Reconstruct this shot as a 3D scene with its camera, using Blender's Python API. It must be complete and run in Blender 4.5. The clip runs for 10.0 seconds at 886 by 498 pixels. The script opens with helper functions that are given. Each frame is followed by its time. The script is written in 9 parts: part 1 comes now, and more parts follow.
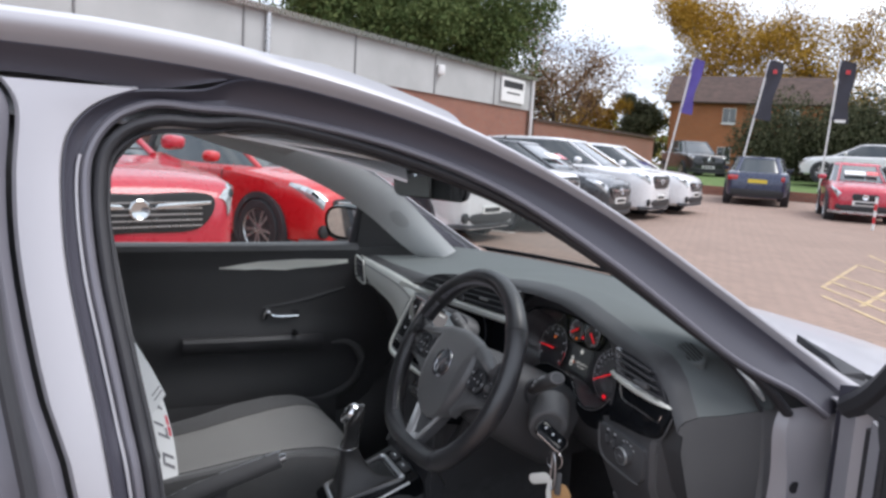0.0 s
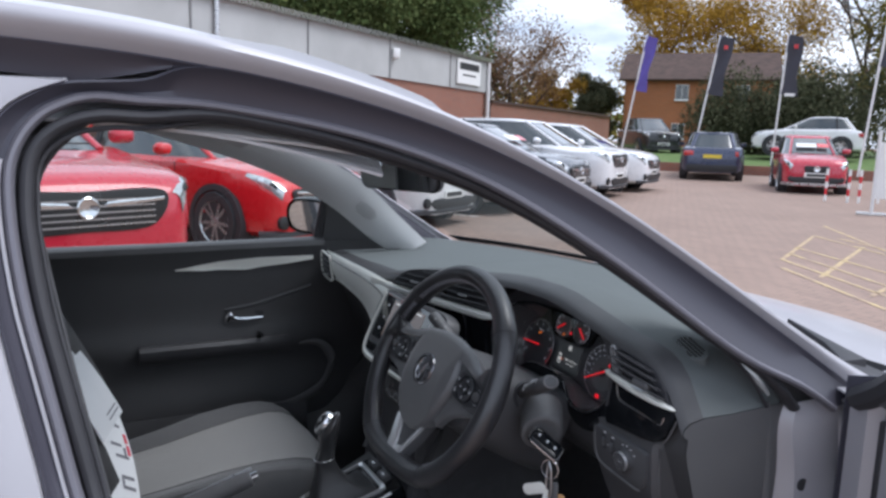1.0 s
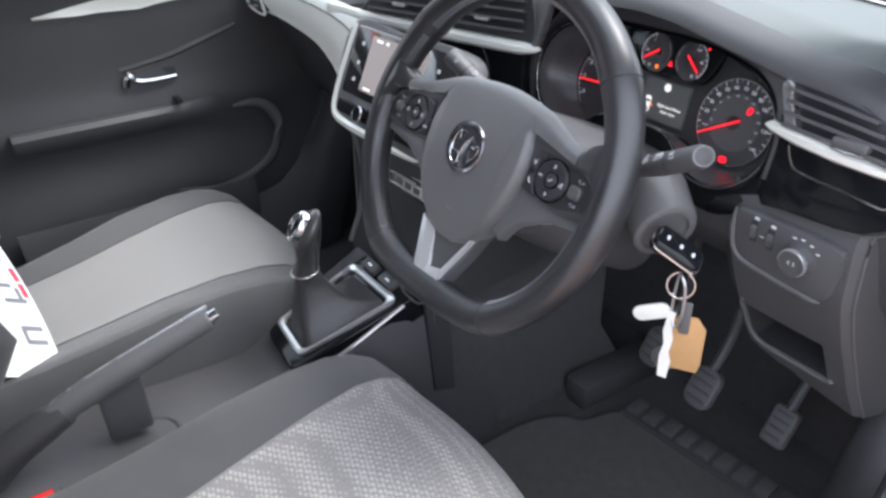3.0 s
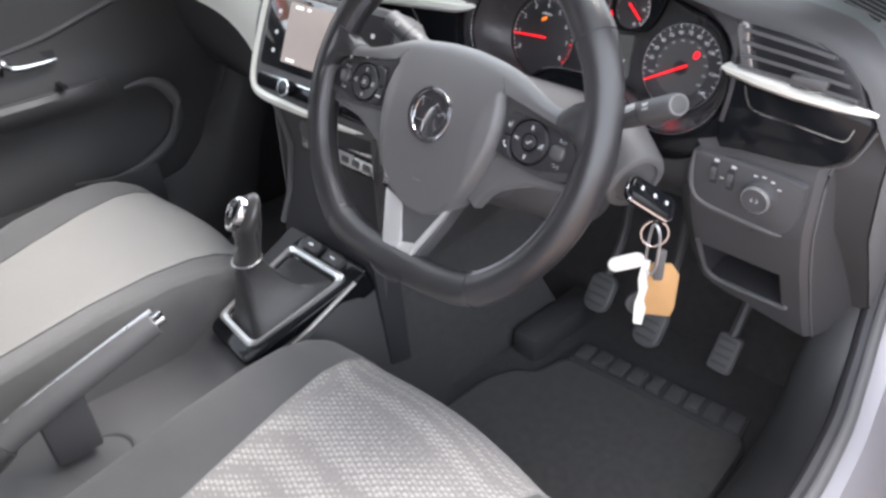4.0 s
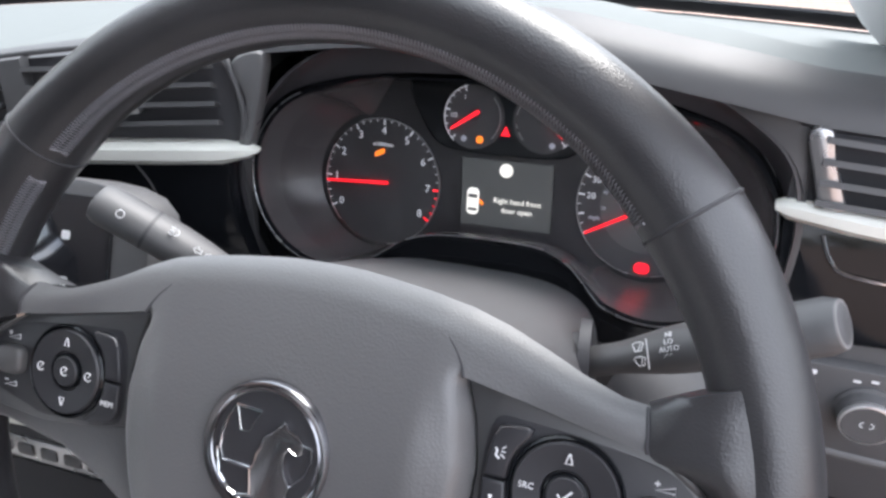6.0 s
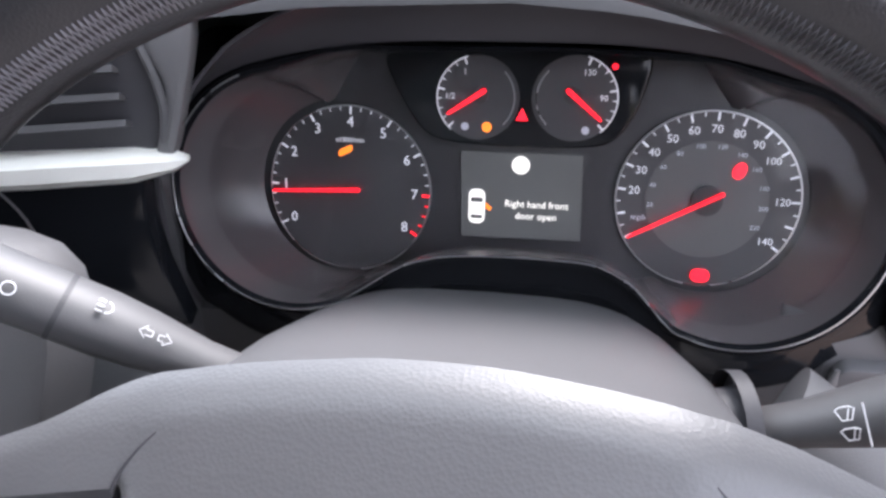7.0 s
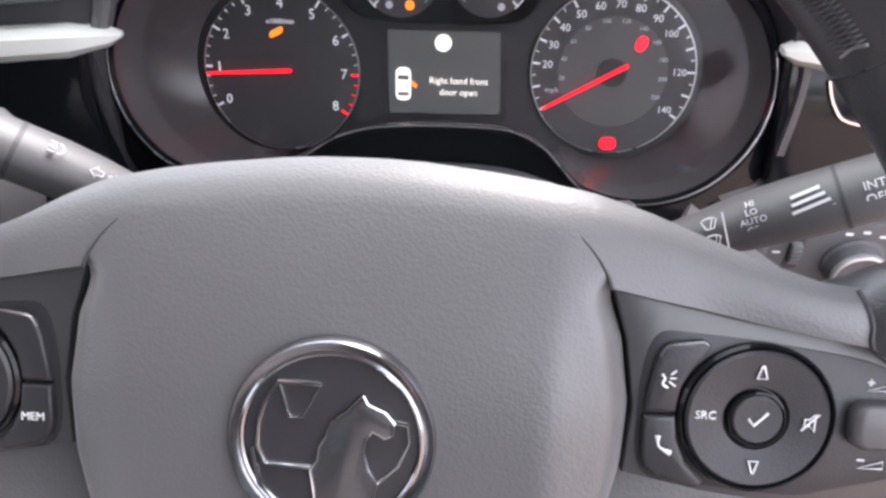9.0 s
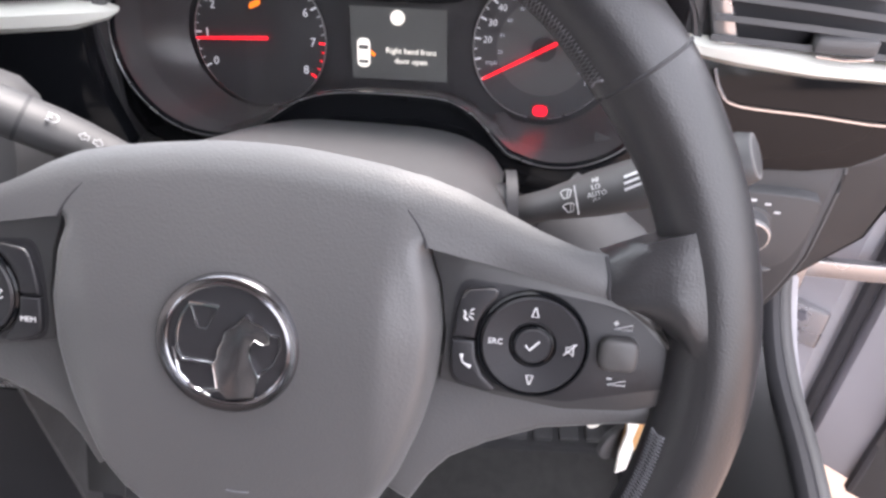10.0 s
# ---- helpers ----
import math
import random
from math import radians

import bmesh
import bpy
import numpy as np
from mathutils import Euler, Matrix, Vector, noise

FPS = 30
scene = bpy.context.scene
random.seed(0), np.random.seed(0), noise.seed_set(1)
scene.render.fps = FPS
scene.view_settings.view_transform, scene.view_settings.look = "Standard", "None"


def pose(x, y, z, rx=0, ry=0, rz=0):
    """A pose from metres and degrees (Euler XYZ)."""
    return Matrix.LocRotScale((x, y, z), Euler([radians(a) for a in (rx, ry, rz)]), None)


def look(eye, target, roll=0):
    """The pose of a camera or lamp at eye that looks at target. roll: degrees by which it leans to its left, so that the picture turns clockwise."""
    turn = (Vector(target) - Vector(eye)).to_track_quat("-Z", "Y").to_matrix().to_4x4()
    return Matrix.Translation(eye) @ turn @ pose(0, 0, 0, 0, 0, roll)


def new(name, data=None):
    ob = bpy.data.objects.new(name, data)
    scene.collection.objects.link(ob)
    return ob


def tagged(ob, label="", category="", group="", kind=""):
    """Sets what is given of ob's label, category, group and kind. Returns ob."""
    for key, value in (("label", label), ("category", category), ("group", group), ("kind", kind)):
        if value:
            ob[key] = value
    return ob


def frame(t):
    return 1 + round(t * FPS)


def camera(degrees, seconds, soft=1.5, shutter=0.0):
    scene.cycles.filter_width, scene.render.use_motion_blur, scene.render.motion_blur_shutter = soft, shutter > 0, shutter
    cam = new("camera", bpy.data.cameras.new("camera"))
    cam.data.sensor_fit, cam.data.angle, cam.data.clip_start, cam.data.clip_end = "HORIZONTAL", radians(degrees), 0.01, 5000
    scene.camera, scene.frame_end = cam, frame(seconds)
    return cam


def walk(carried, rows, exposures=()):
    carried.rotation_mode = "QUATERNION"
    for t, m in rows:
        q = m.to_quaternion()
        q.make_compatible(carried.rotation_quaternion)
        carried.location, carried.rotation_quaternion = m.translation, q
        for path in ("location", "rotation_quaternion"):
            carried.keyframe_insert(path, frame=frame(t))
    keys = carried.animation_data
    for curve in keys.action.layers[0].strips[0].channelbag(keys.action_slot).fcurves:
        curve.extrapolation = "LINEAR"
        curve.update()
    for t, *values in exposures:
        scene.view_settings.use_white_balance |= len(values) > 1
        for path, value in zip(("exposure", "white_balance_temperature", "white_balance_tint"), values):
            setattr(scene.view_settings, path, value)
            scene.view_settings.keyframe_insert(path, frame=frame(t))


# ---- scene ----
# ---- camera ----
cam = camera(63.5, 10.0, soft=2.8)
PATH = [
    (0, (1.55, -0.505, 1.329), (-0.276, 0.263, 1.056), 3.4),
    (0.5, (1.52, -0.498, 1.33), (-0.268, 0.363, 1.08), 2.7),
    (1, (1.443, -0.491, 1.335), (-0.333, 0.375, 1.023), 1.7),
    (1.5, (1.273, -0.441, 1.297), (-0.46, 0.45, 0.845), 0.6),
    (2, (1.109, -0.411, 1.261), (-0.565, 0.487, 0.635), -0.2),
    (2.5, (1.02, -0.376, 1.231), (-0.576, 0.495, 0.397), -0.9),
    (2.7, (0.99, -0.376, 1.228), (-0.559, 0.498, 0.311), -1.5),
    (3.8, (0.877, -0.44, 1.221), (-0.395, 0.629, 0.106), -2.5),
    (4, (0.871, -0.44, 1.227), (-0.366, 0.669, 0.114), -2.9),
    (4.5, (0.846, -0.434, 1.235), (-0.325, 0.807, 0.191), -3.9),
    (5, (0.746, -0.337, 1.215), (-0.344, 1.045, 0.264), -4.4),
    (5.5, (0.625, -0.233, 1.174), (-0.32, 1.265, 0.245), -4.3),
    (6, (0.518, -0.16, 1.134), (-0.207, 1.463, 0.219), -2.8),
    (6.2, (0.479, -0.141, 1.120), (-0.137, 1.528, 0.202), -2.0),
    (7.3, (0.382, -0.057, 1.099), (0.099, 1.657, 0.109), -1.6),
    (7.5, (0.38, -0.055, 1.096), (0.143, 1.666, 0.105), -1.1),
    (8, (0.387, -0.059, 1.093), (0.191, 1.66, 0.09), -0.6),
    (8.5, (0.395, -0.089, 1.091), (0.226, 1.597, 0.028), -0.3),
    (9, (0.407, -0.117, 1.089), (0.225, 1.512, -0.057), -0.7),
    (9.5, (0.434, -0.149, 1.106), (0.212, 1.407, -0.13), -1.8),
    (9.75, (0.455, -0.156, 1.123), (0.2035, 1.371, -0.1445), -1.5),
    (10, (0.478, -0.161, 1.142), (0.202, 1.338, -0.153), -0.9),
]
walk(cam, [(t, look(eye, target, roll)) for t, eye, target, roll in PATH],
     exposures=[(0.0, 0.68, 6250, 12), (1.0, 0.55, 5950, 12), (1.5, 0.80, 5850, 9), (1.8, 1.08, 5900, 9), (2.5, 1.65, 6000, 12), (4.0, 2.3, 6550, 13), (5.0, 2.2, 6350, 9), (6.2, 2.32, 6400, 14), (7.3, 2.70, 6250, 18), (8.5, 2.68, 6500, 18), (10.0, 2.54, 6700, 18)])

# ---- world and light: an overcast autumn day ----
world = bpy.data.worlds.new("sky")
scene.world = world
world.use_nodes = True
_n, _l = world.node_tree.nodes, world.node_tree.links
_n.clear()
_out, _bg, _sky = _n.new("ShaderNodeOutputWorld"), _n.new("ShaderNodeBackground"), _n.new("ShaderNodeTexSky")
_sky.sky_type, _sky.sun_disc = "NISHITA", False
_sky.sun_elevation, _sky.sun_rotation = radians(56), radians(24)
_sky.air_density, _sky.dust_density, _sky.ozone_density = 1.0, 4.0, 1.0
# clouds: a grey, broken cover over the blue
_tc, _map = _n.new("ShaderNodeTexCoord"), _n.new("ShaderNodeMapping")
_map.inputs["Scale"].default_value = (1.6, 1.6, 5.0)
_cl = _n.new("ShaderNodeTexNoise")
_cl.inputs["Scale"].default_value, _cl.inputs["Detail"].default_value, _cl.inputs["Roughness"].default_value = 2.2, 7.0, 0.6
_rp = _n.new("ShaderNodeValToRGB")
_rp.color_ramp.elements[0].position, _rp.color_ramp.elements[1].position = 0.34, 0.68
_rp.color_ramp.elements[0].color, _rp.color_ramp.elements[1].color = (3.4, 3.9, 4.7, 1), (8.6, 8.7, 8.9, 1)
_mx = _n.new("ShaderNodeMix")
_mx.data_type = "RGBA"
_mx.inputs["Factor"].default_value = 0.86
_l.new(_tc.outputs["Generated"], _map.inputs["Vector"])
_l.new(_map.outputs["Vector"], _cl.inputs["Vector"])
_l.new(_cl.outputs["Fac"], _rp.inputs["Fac"])
_l.new(_sky.outputs["Color"], _mx.inputs[6])
_l.new(_rp.outputs["Color"], _mx.inputs[7])
_l.new(_mx.outputs[2], _bg.inputs["Color"])
_l.new(_bg.outputs["Background"], _out.inputs["Surface"])
_bg.inputs["Strength"].default_value = 0.145
sun = new("sun", bpy.data.lights.new("sun", "SUN"))
sun.data.energy, sun.data.angle, sun.data.color = 1.5, radians(35), (1.0, 0.97, 0.93)
sun.matrix_world = look((2.5, 5.5, 9), (0, 0, 0))

# ---- tools ----
V = Vector


def finish(bm, name, mat, smooth=True, angle=38):
    bmesh.ops.recalc_face_normals(bm, faces=bm.faces)
    me = bpy.data.meshes.new(name)
    bm.to_mesh(me)
    bm.free()
    for m in (mat if isinstance(mat, (list, tuple)) else [mat]):
        me.materials.append(m)
    if smooth:
        me.polygons.foreach_set("use_smooth", [True] * len(me.polygons))
        me.set_sharp_from_angle(angle=radians(angle))
    return me


def thing(name, at, label, category, group="", kind=""):
    ob = new(name)
    ob.empty_display_size = 0.05
    ob.location = at
    return tagged(ob, label, category, group, kind)


def part(name, bm, mat, parent=None, label="", smooth=True, angle=38, m=None):
    """One mesh object; its vertices are in the world's coordinates (or in those of m)."""
    if m is not None:
        bm.transform(m)
    ob = new(name, finish(bm, name, mat, smooth, angle))
    if parent is not None:
        ob.parent = parent
        ob.matrix_parent_inverse = parent.matrix_basis.inverted() if parent.parent is None else Matrix.Identity(4)
    if label:
        ob["label"] = label
    return ob


def lone(name, bm, mat, label, category, group="", kind="", smooth=True, angle=38):
    return tagged(part(name, bm, mat, None, "", smooth, angle), label, category, group, kind)


def basis(o, x, y, z):
    """The matrix with the given origin and axes."""
    m = Matrix((V(x), V(y), V(z))).transposed().to_4x4()
    m.translation = V(o)
    return m


def quadgrid(bm, rows, closed=False, cap=False):
    """Skin rows of points (all of one length); closed: each row is a ring."""
    vs = [[bm.verts.new(p) for p in row] for row in rows]
    n = len(vs[0])
    for a, b in zip(vs, vs[1:]):
        for i in range(n if closed else n - 1):
            j = (i + 1) % n
            try:
                bm.faces.new((a[i], a[j], b[j], b[i]))
            except ValueError:
                pass
    if cap:
        for r in (vs[0], vs[-1]):
            try:
                bm.faces.new(r)
            except ValueError:
                pass
    return vs


def skin(rows, closed=False, cap=False):
    bm = bmesh.new()
    quadgrid(bm, rows, closed, cap)
    return bm


def thick(rows, t, closed=False):
    """A skin with thickness t against its normals."""
    bm = skin(rows, closed)
    bmesh.ops.recalc_face_normals(bm, faces=bm.faces)
    bmesh.ops.solidify(bm, geom=bm.faces[:], thickness=t)
    return bm


def bez(pts, n, closed=False):
    """Catmull-Rom through the points, resampled to n."""
    P = [V(p) for p in pts]
    k = len(P)
    out = []
    span = k if closed else k - 1
    for s in range(n):
        u = s * span / (n if closed else n - 1)
        i = min(int(u), span - 1)
        f = u - i
        if closed:
            a, b, c, d = P[(i - 1) % k], P[i % k], P[(i + 1) % k], P[(i + 2) % k]
        else:
            a, b, c, d = P[max(i - 1, 0)], P[i], P[min(i + 1, k - 1)], P[min(i + 2, k - 1)]
        out.append(0.5 * (2 * b + (c - a) * f + (2 * a - 5 * b + 4 * c - d) * f * f + (3 * b - a - 3 * c + d) * f ** 3))
    return out


def frames_along(path, closed=False, up=(0, 0, 1)):
    P = [V(p) for p in path]
    n = len(P)
    res = []
    ref = V(up)
    for i in range(n):
        t = (P[(i + 1) % n] - P[i - 1]) if closed else (P[min(i + 1, n - 1)] - P[max(i - 1, 0)])
        t.normalize()
        a = ref - t * ref.dot(t)
        if a.length < 1e-5:
            a = t.orthogonal()
        a.normalize()
        res.append((P[i], t, t.cross(a), a))
    return res


def sweep(path, profile, closed=False, up=(0, 0, 1), cap=True, scale=None):
    """Carry a closed 2D profile along a path."""
    rows = []
    for i, (p, t, s, a) in enumerate(frames_along(path, closed, up)):
        k = scale[i] if scale else 1.0
        rows.append([p + s * (q[0] * k) + a * (q[1] * k) for q in profile])
    if closed:
        rows.append(rows[0])
    bm = skin(rows, True, cap and not closed)
    bmesh.ops.remove_doubles(bm, verts=bm.verts[:], dist=1e-6)
    return bm


def ring2(r, n=12, ry=None):
    return [(r * math.cos(2 * math.pi * i / n), (ry or r) * math.sin(2 * math.pi * i / n)) for i in range(n)]


def tube(path, r, seg=10, closed=False, up=(0, 0, 1), scale=None):
    return sweep(path, ring2(r, seg), closed, up, True, scale)


def box(x0, x1, y0, y1, z0, z1, bev=0.0, seg=2):
    bm = bmesh.new()
    bmesh.ops.create_cube(bm, size=1.0)
    for v in bm.verts:
        v.co = V((x0 + (x1 - x0) * (v.co.x + 0.5), y0 + (y1 - y0) * (v.co.y + 0.5), z0 + (z1 - z0) * (v.co.z + 0.5)))
    if bev:
        bmesh.ops.bevel(bm, geom=bm.edges[:], offset=bev, segments=seg, affect="EDGES", profile=0.5)
    return bm


def join(*bms):
    a = bms[0]
    for b in bms[1:]:
        me = bpy.data.meshes.new("tmp")
        b.to_mesh(me)
        b.free()
        a.from_mesh(me)
        bpy.data.meshes.remove(me)
    return a


def slab(outline, h0, h1, bev=0.0, seg=2):
    """A flat piece: a 2D outline from height h0 to h1, its upper edge rounded."""
    pts = [V((p[0], p[1], 0)) for p in outline]
    area = sum(a.x * b.y - b.x * a.y for a, b in zip(pts, pts[1:] + pts[:1]))
    if area < 0:
        pts.reverse()
    n = len(pts)

    def inset(d):
        res = []
        for i in range(n):
            e1, e2 = (pts[i] - pts[i - 1]), (pts[(i + 1) % n] - pts[i])
            e1 = e1.normalized() if e1.length > 1e-9 else e2.normalized()
            e2 = e2.normalized() if e2.length > 1e-9 else e1
            m = V((-e1.y - e2.y, e1.x + e2.x, 0))
            m = m.normalized() if m.length > 1e-6 else V((-e1.y, e1.x, 0))
            c = max(0.5, m.dot(V((-e1.y, e1.x, 0))))
            res.append(pts[i] + m * (d / c))
        return res
    rows = [[p + V((0, 0, h0)) for p in pts]]
    if bev:
        for s in range(seg + 1):
            a = s * math.pi / 2 / seg
            rows.append([p + V((0, 0, h1 - bev + bev * math.sin(a))) for p in inset(bev * (1 - math.cos(a)))])
    else:
        rows.append([p + V((0, 0, h1)) for p in pts])
    return skin(rows, True, True)


def dome(outline, levels):
    """A cushion over a 2D outline: levels of (scale towards the centre, height)."""
    c = sum((V((p[0], p[1], 0)) for p in outline), V()) / len(outline)
    rows = []
    for k, h in levels:
        rows.append([c + (V((p[0], p[1], 0)) - c) * k + V((0, 0, h)) for p in outline])
    bm = skin(rows, True, False)
    bm.verts.ensure_lookup_table()
    last = [v for v in bm.verts][-len(outline):]
    mid = bm.verts.new(c + V((0, 0, levels[-1][1])))
    for a, b in zip(last, last[1:] + last[:1]):
        bm.faces.new((a, b, mid))
    return bm


def turn(profile, n=24, m=None, cap=True):
    """A lathe about z: profile of (radius, height)."""
    rows = [[V((r * math.cos(2 * math.pi * i / n), r * math.sin(2 * math.pi * i / n), h)) for i in range(n)] for r, h in profile]
    bm = skin(rows, True, cap)
    bmesh.ops.remove_doubles(bm, verts=bm.verts[:], dist=1e-7)
    if m is not None:
        bm.transform(m)
    return bm


def roundrect(w, h, r, n=4, cx=0.0, cy=0.0):
    res = []
    for sx, sy, a0 in ((1, 1, 0), (-1, 1, 90), (-1, -1, 180), (1, -1, 270)):
        for i in range(n + 1):
            a = radians(a0 + 90 * i / n)
            res.append((cx + sx * (w / 2 - r) + r * math.cos(a), cy + sy * (h / 2 - r) + r * math.sin(a)))
    return res


def lettering(text, size, m, mat, parent, name="lettering", depth=0.0002, align="CENTER", space=1.0):
    cu = bpy.data.curves.new("txt", "FONT")
    cu.body, cu.size, cu.extrude, cu.align_x, cu.align_y, cu.space_character, cu.resolution_u = text, size, depth, align, "CENTER", space, 2
    ob = bpy.data.objects.new("txt", cu)
    scene.collection.objects.link(ob)
    me = bpy.data.meshes.new_from_object(ob.evaluated_get(bpy.context.evaluated_depsgraph_get()))
    bm = bmesh.new()
    bm.from_mesh(me)
    bpy.data.objects.remove(ob)
    bpy.data.curves.remove(cu)
    bpy.data.meshes.remove(me)
    return part(name, bm, mat, parent, "", False, m=m)


def lerp(table, x):
    """Linear look-up in rows of (x, value)."""
    if x <= table[0][0]:
        return table[0][1]
    for (a, va), (b, vb) in zip(table, table[1:]):
        if x <= b:
            return va + (vb - va) * (x - a) / (b - a)
    return table[-1][1]


# ---- materials ----
def material(name, color, rough=0.5, metal=0.0, grain=0.0, grain_scale=900.0, mottle=0.06, mottle_scale=14.0, coat=0.0,
             emit=0.0, alpha=1.0, spec=0.5, sheen=0.0, kind="noise", rough_var=0.08):
    m = bpy.data.materials.new(name)
    m.use_nodes = True
    nt = m.node_tree
    b = nt.nodes["Principled BSDF"]
    b.inputs["Roughness"].default_value, b.inputs["Metallic"].default_value = rough, metal
    b.inputs["Specular IOR Level"].default_value = spec
    b.inputs["Coat Weight"].default_value, b.inputs["Coat Roughness"].default_value = coat, 0.05
    b.inputs["Sheen Weight"].default_value = sheen
    tc = nt.nodes.new("ShaderNodeTexCoord")
    big = nt.nodes.new("ShaderNodeTexNoise")
    big.inputs["Scale"].default_value, big.inputs["Detail"].default_value = mottle_scale, 5.0
    nt.links.new(tc.outputs["Object"], big.inputs["Vector"])
    mix = nt.nodes.new("ShaderNodeMix")
    mix.data_type = "RGBA"
    c = V(color)
    mix.inputs[6].default_value = (*[max(0.0, v * (1 - 2 * mottle)) for v in c], 1)
    mix.inputs[7].default_value = (*[min(1.0, v * (1 + 2 * mottle)) for v in c], 1)
    nt.links.new(big.outputs["Fac"], mix.inputs[0])
    nt.links.new(mix.outputs[2], b.inputs["Base Color"])
    if rough_var:
        mr = nt.nodes.new("ShaderNodeMapRange")
        mr.inputs["To Min"].default_value, mr.inputs["To Max"].default_value = max(0.0, rough - rough_var), min(1.0, rough + rough_var)
        nt.links.new(big.outputs["Fac"], mr.inputs["Value"])
        nt.links.new(mr.outputs["Result"], b.inputs["Roughness"])
    if grain:
        if kind == "voronoi":
            fine = nt.nodes.new("ShaderNodeTexVoronoi")
            fine.inputs["Scale"].default_value = grain_scale
            src = fine.outputs["Distance"]
        else:
            fine = nt.nodes.new("ShaderNodeTexNoise")
            fine.inputs["Scale"].default_value, fine.inputs["Detail"].default_value = grain_scale, 3.0
            src = fine.outputs["Fac"]
        nt.links.new(tc.outputs["Object"], fine.inputs["Vector"])
        bump = nt.nodes.new("ShaderNodeBump")
        bump.inputs["Strength"].default_value, bump.inputs["Distance"].default_value = grain, 0.0006
        nt.links.new(src, bump.inputs["Height"])
        nt.links.new(bump.outputs["Normal"], b.inputs["Normal"])
    if emit:
        b.inputs["Emission Color"].default_value = (*color, 1)
        b.inputs["Emission Strength"].default_value = emit
    if alpha < 1:
        b.inputs["Alpha"].default_value = alpha
    return m


def glass(name, color=(1, 1, 1), clear=0.9, rough=0.02, face=0.045, edge=0.85):
    """Thin glazing: clear with a reflecting face."""
    m = bpy.data.materials.new(name)
    m.use_nodes = True
    nt = m.node_tree
    nt.nodes.clear()
    out, tr, gl, mx, fr, pw = (nt.nodes.new("ShaderNode" + k) for k in ("OutputMaterial", "BsdfTransparent", "BsdfGlossy", "MixShader", "LayerWeight", "Math"))
    tr.inputs["Color"].default_value = (*[clear * c for c in color], 1)
    gl.inputs["Roughness"].default_value = rough
    fr.inputs["Blend"].default_value = 0.5
    pw.operation = "POWER"
    pw.inputs[1].default_value = 4.5
    low = nt.nodes.new("ShaderNodeMath")
    low.operation, low.use_clamp = "MULTIPLY_ADD", True
    low.inputs[1].default_value, low.inputs[2].default_value = edge, face
    nt.links.new(fr.outputs["Facing"], pw.inputs[0])
    nt.links.new(pw.outputs[0], low.inputs[0])
    nt.links.new(low.outputs[0], mx.inputs[0])
    nt.links.new(tr.outputs[0], mx.inputs[1])
    nt.links.new(gl.outputs[0], mx.inputs[2])
    nt.links.new(mx.outputs[0], out.inputs["Surface"])
    return m


SILVER = material("silver_paint", (0.43, 0.422, 0.45), 0.46, 0.20, 0.03, 3000, 0.03, 3, coat=0.35)
# silver edge darkened to carry its shade; plain grey on rear frame and hinges
SHADEGREY = material("shaded_silver_and_grey", (0.17, 0.165, 0.19), 0.40, 0.2, 0.02, 2500, 0.04, 5, coat=0.3)
# body silver again, darkened in colour for the shaded door shuts
SHADESILVER = material("shaded_silver_paint", (0.058, 0.056, 0.074), 0.50, 0.2, 0.02, 2500, 0.04, 5, coat=0.3)
RUBBER = material("rubber", (0.036, 0.036, 0.041), 0.60, 0, 0.15, 700, 0.1, 30)
DARK = material("dark_plastic", (0.080, 0.080, 0.084), 0.50, 0, 0.2, 1900, 0.06, 9, kind="voronoi")
MID = material("grey_soft_plastic", (0.115, 0.115, 0.118), 0.52, 0, 0.2, 1900, 0.06, 9, kind="voronoi")
FASCIA = material("fascia_plastic", (0.060, 0.060, 0.063), 0.50, 0, 0.2, 1900, 0.06, 9, kind="voronoi")
DASHTOP = material("dash_top_skin", (0.125, 0.137, 0.137), 0.72, 0, 0.2, 1700, 0.05, 7, kind="voronoi", spec=0.25)
SLOTBLACK = material("slot_black", (0.007, 0.007, 0.008), 0.8, mottle=0.05)
GLOSS = material("piano_black", (0.008, 0.009, 0.011), 0.09, 0, 0, mottle=0.1, rough_var=0.03, spec=0.28)
CREAM = material("pale_trim", (0.82, 0.82, 0.76), 0.34, 0.15, 0.12, 1800, 0.03, 6)
CHROME = material("chrome", (0.75, 0.76, 0.78), 0.10, 1.0, 0, mottle=0.02, rough_var=0.05)
SATIN = material("satin_silver", (0.55, 0.55, 0.56), 0.28, 0.9, 0.05, 1500, 0.03, 12)
BRIGHT = material("bright_chrome", (0.80, 0.80, 0.81), 0.30, 0.85, 0, mottle=0.02, rough_var=0.05)
LEATHER = material("wheel_leather", (0.026, 0.026, 0.029), 0.34, 0, 0.16, 1200, 0.25, 14, kind="voronoi", rough_var=0.12, spec=0.80)
PADSKIN = material("airbag_skin", (0.092, 0.092, 0.095), 0.43, 0, 0.15, 900, 0.07, 8, kind="voronoi", sheen=0.25, spec=0.8)
HEADLINER = material("pale_headliner", (0.60, 0.60, 0.61), 0.85, 0, 0.4, 900, 0.04, 9)
PILLAR = material("pale_pillar_trim", (0.60, 0.605, 0.61), 0.60, 0, 0.3, 1300, 0.04, 6)
GLASS = glass("window_glass", (0.93, 0.97, 0.95), 0.9)
# unseen rear glass, darkened only to dim the light from behind
DIMGLASS = glass("dimming_glass", (0.80, 0.90, 0.88), 0.28)
MIRROR = material("mirror_glass", (0.85, 0.87, 0.88), 0.03, 1.0, 0, mottle=0.01, rough_var=0)
CARPET = material("carpet", (0.062, 0.061, 0.064), 0.95, 0, 1.0, 1800, 0.2, 60, sheen=0.25)
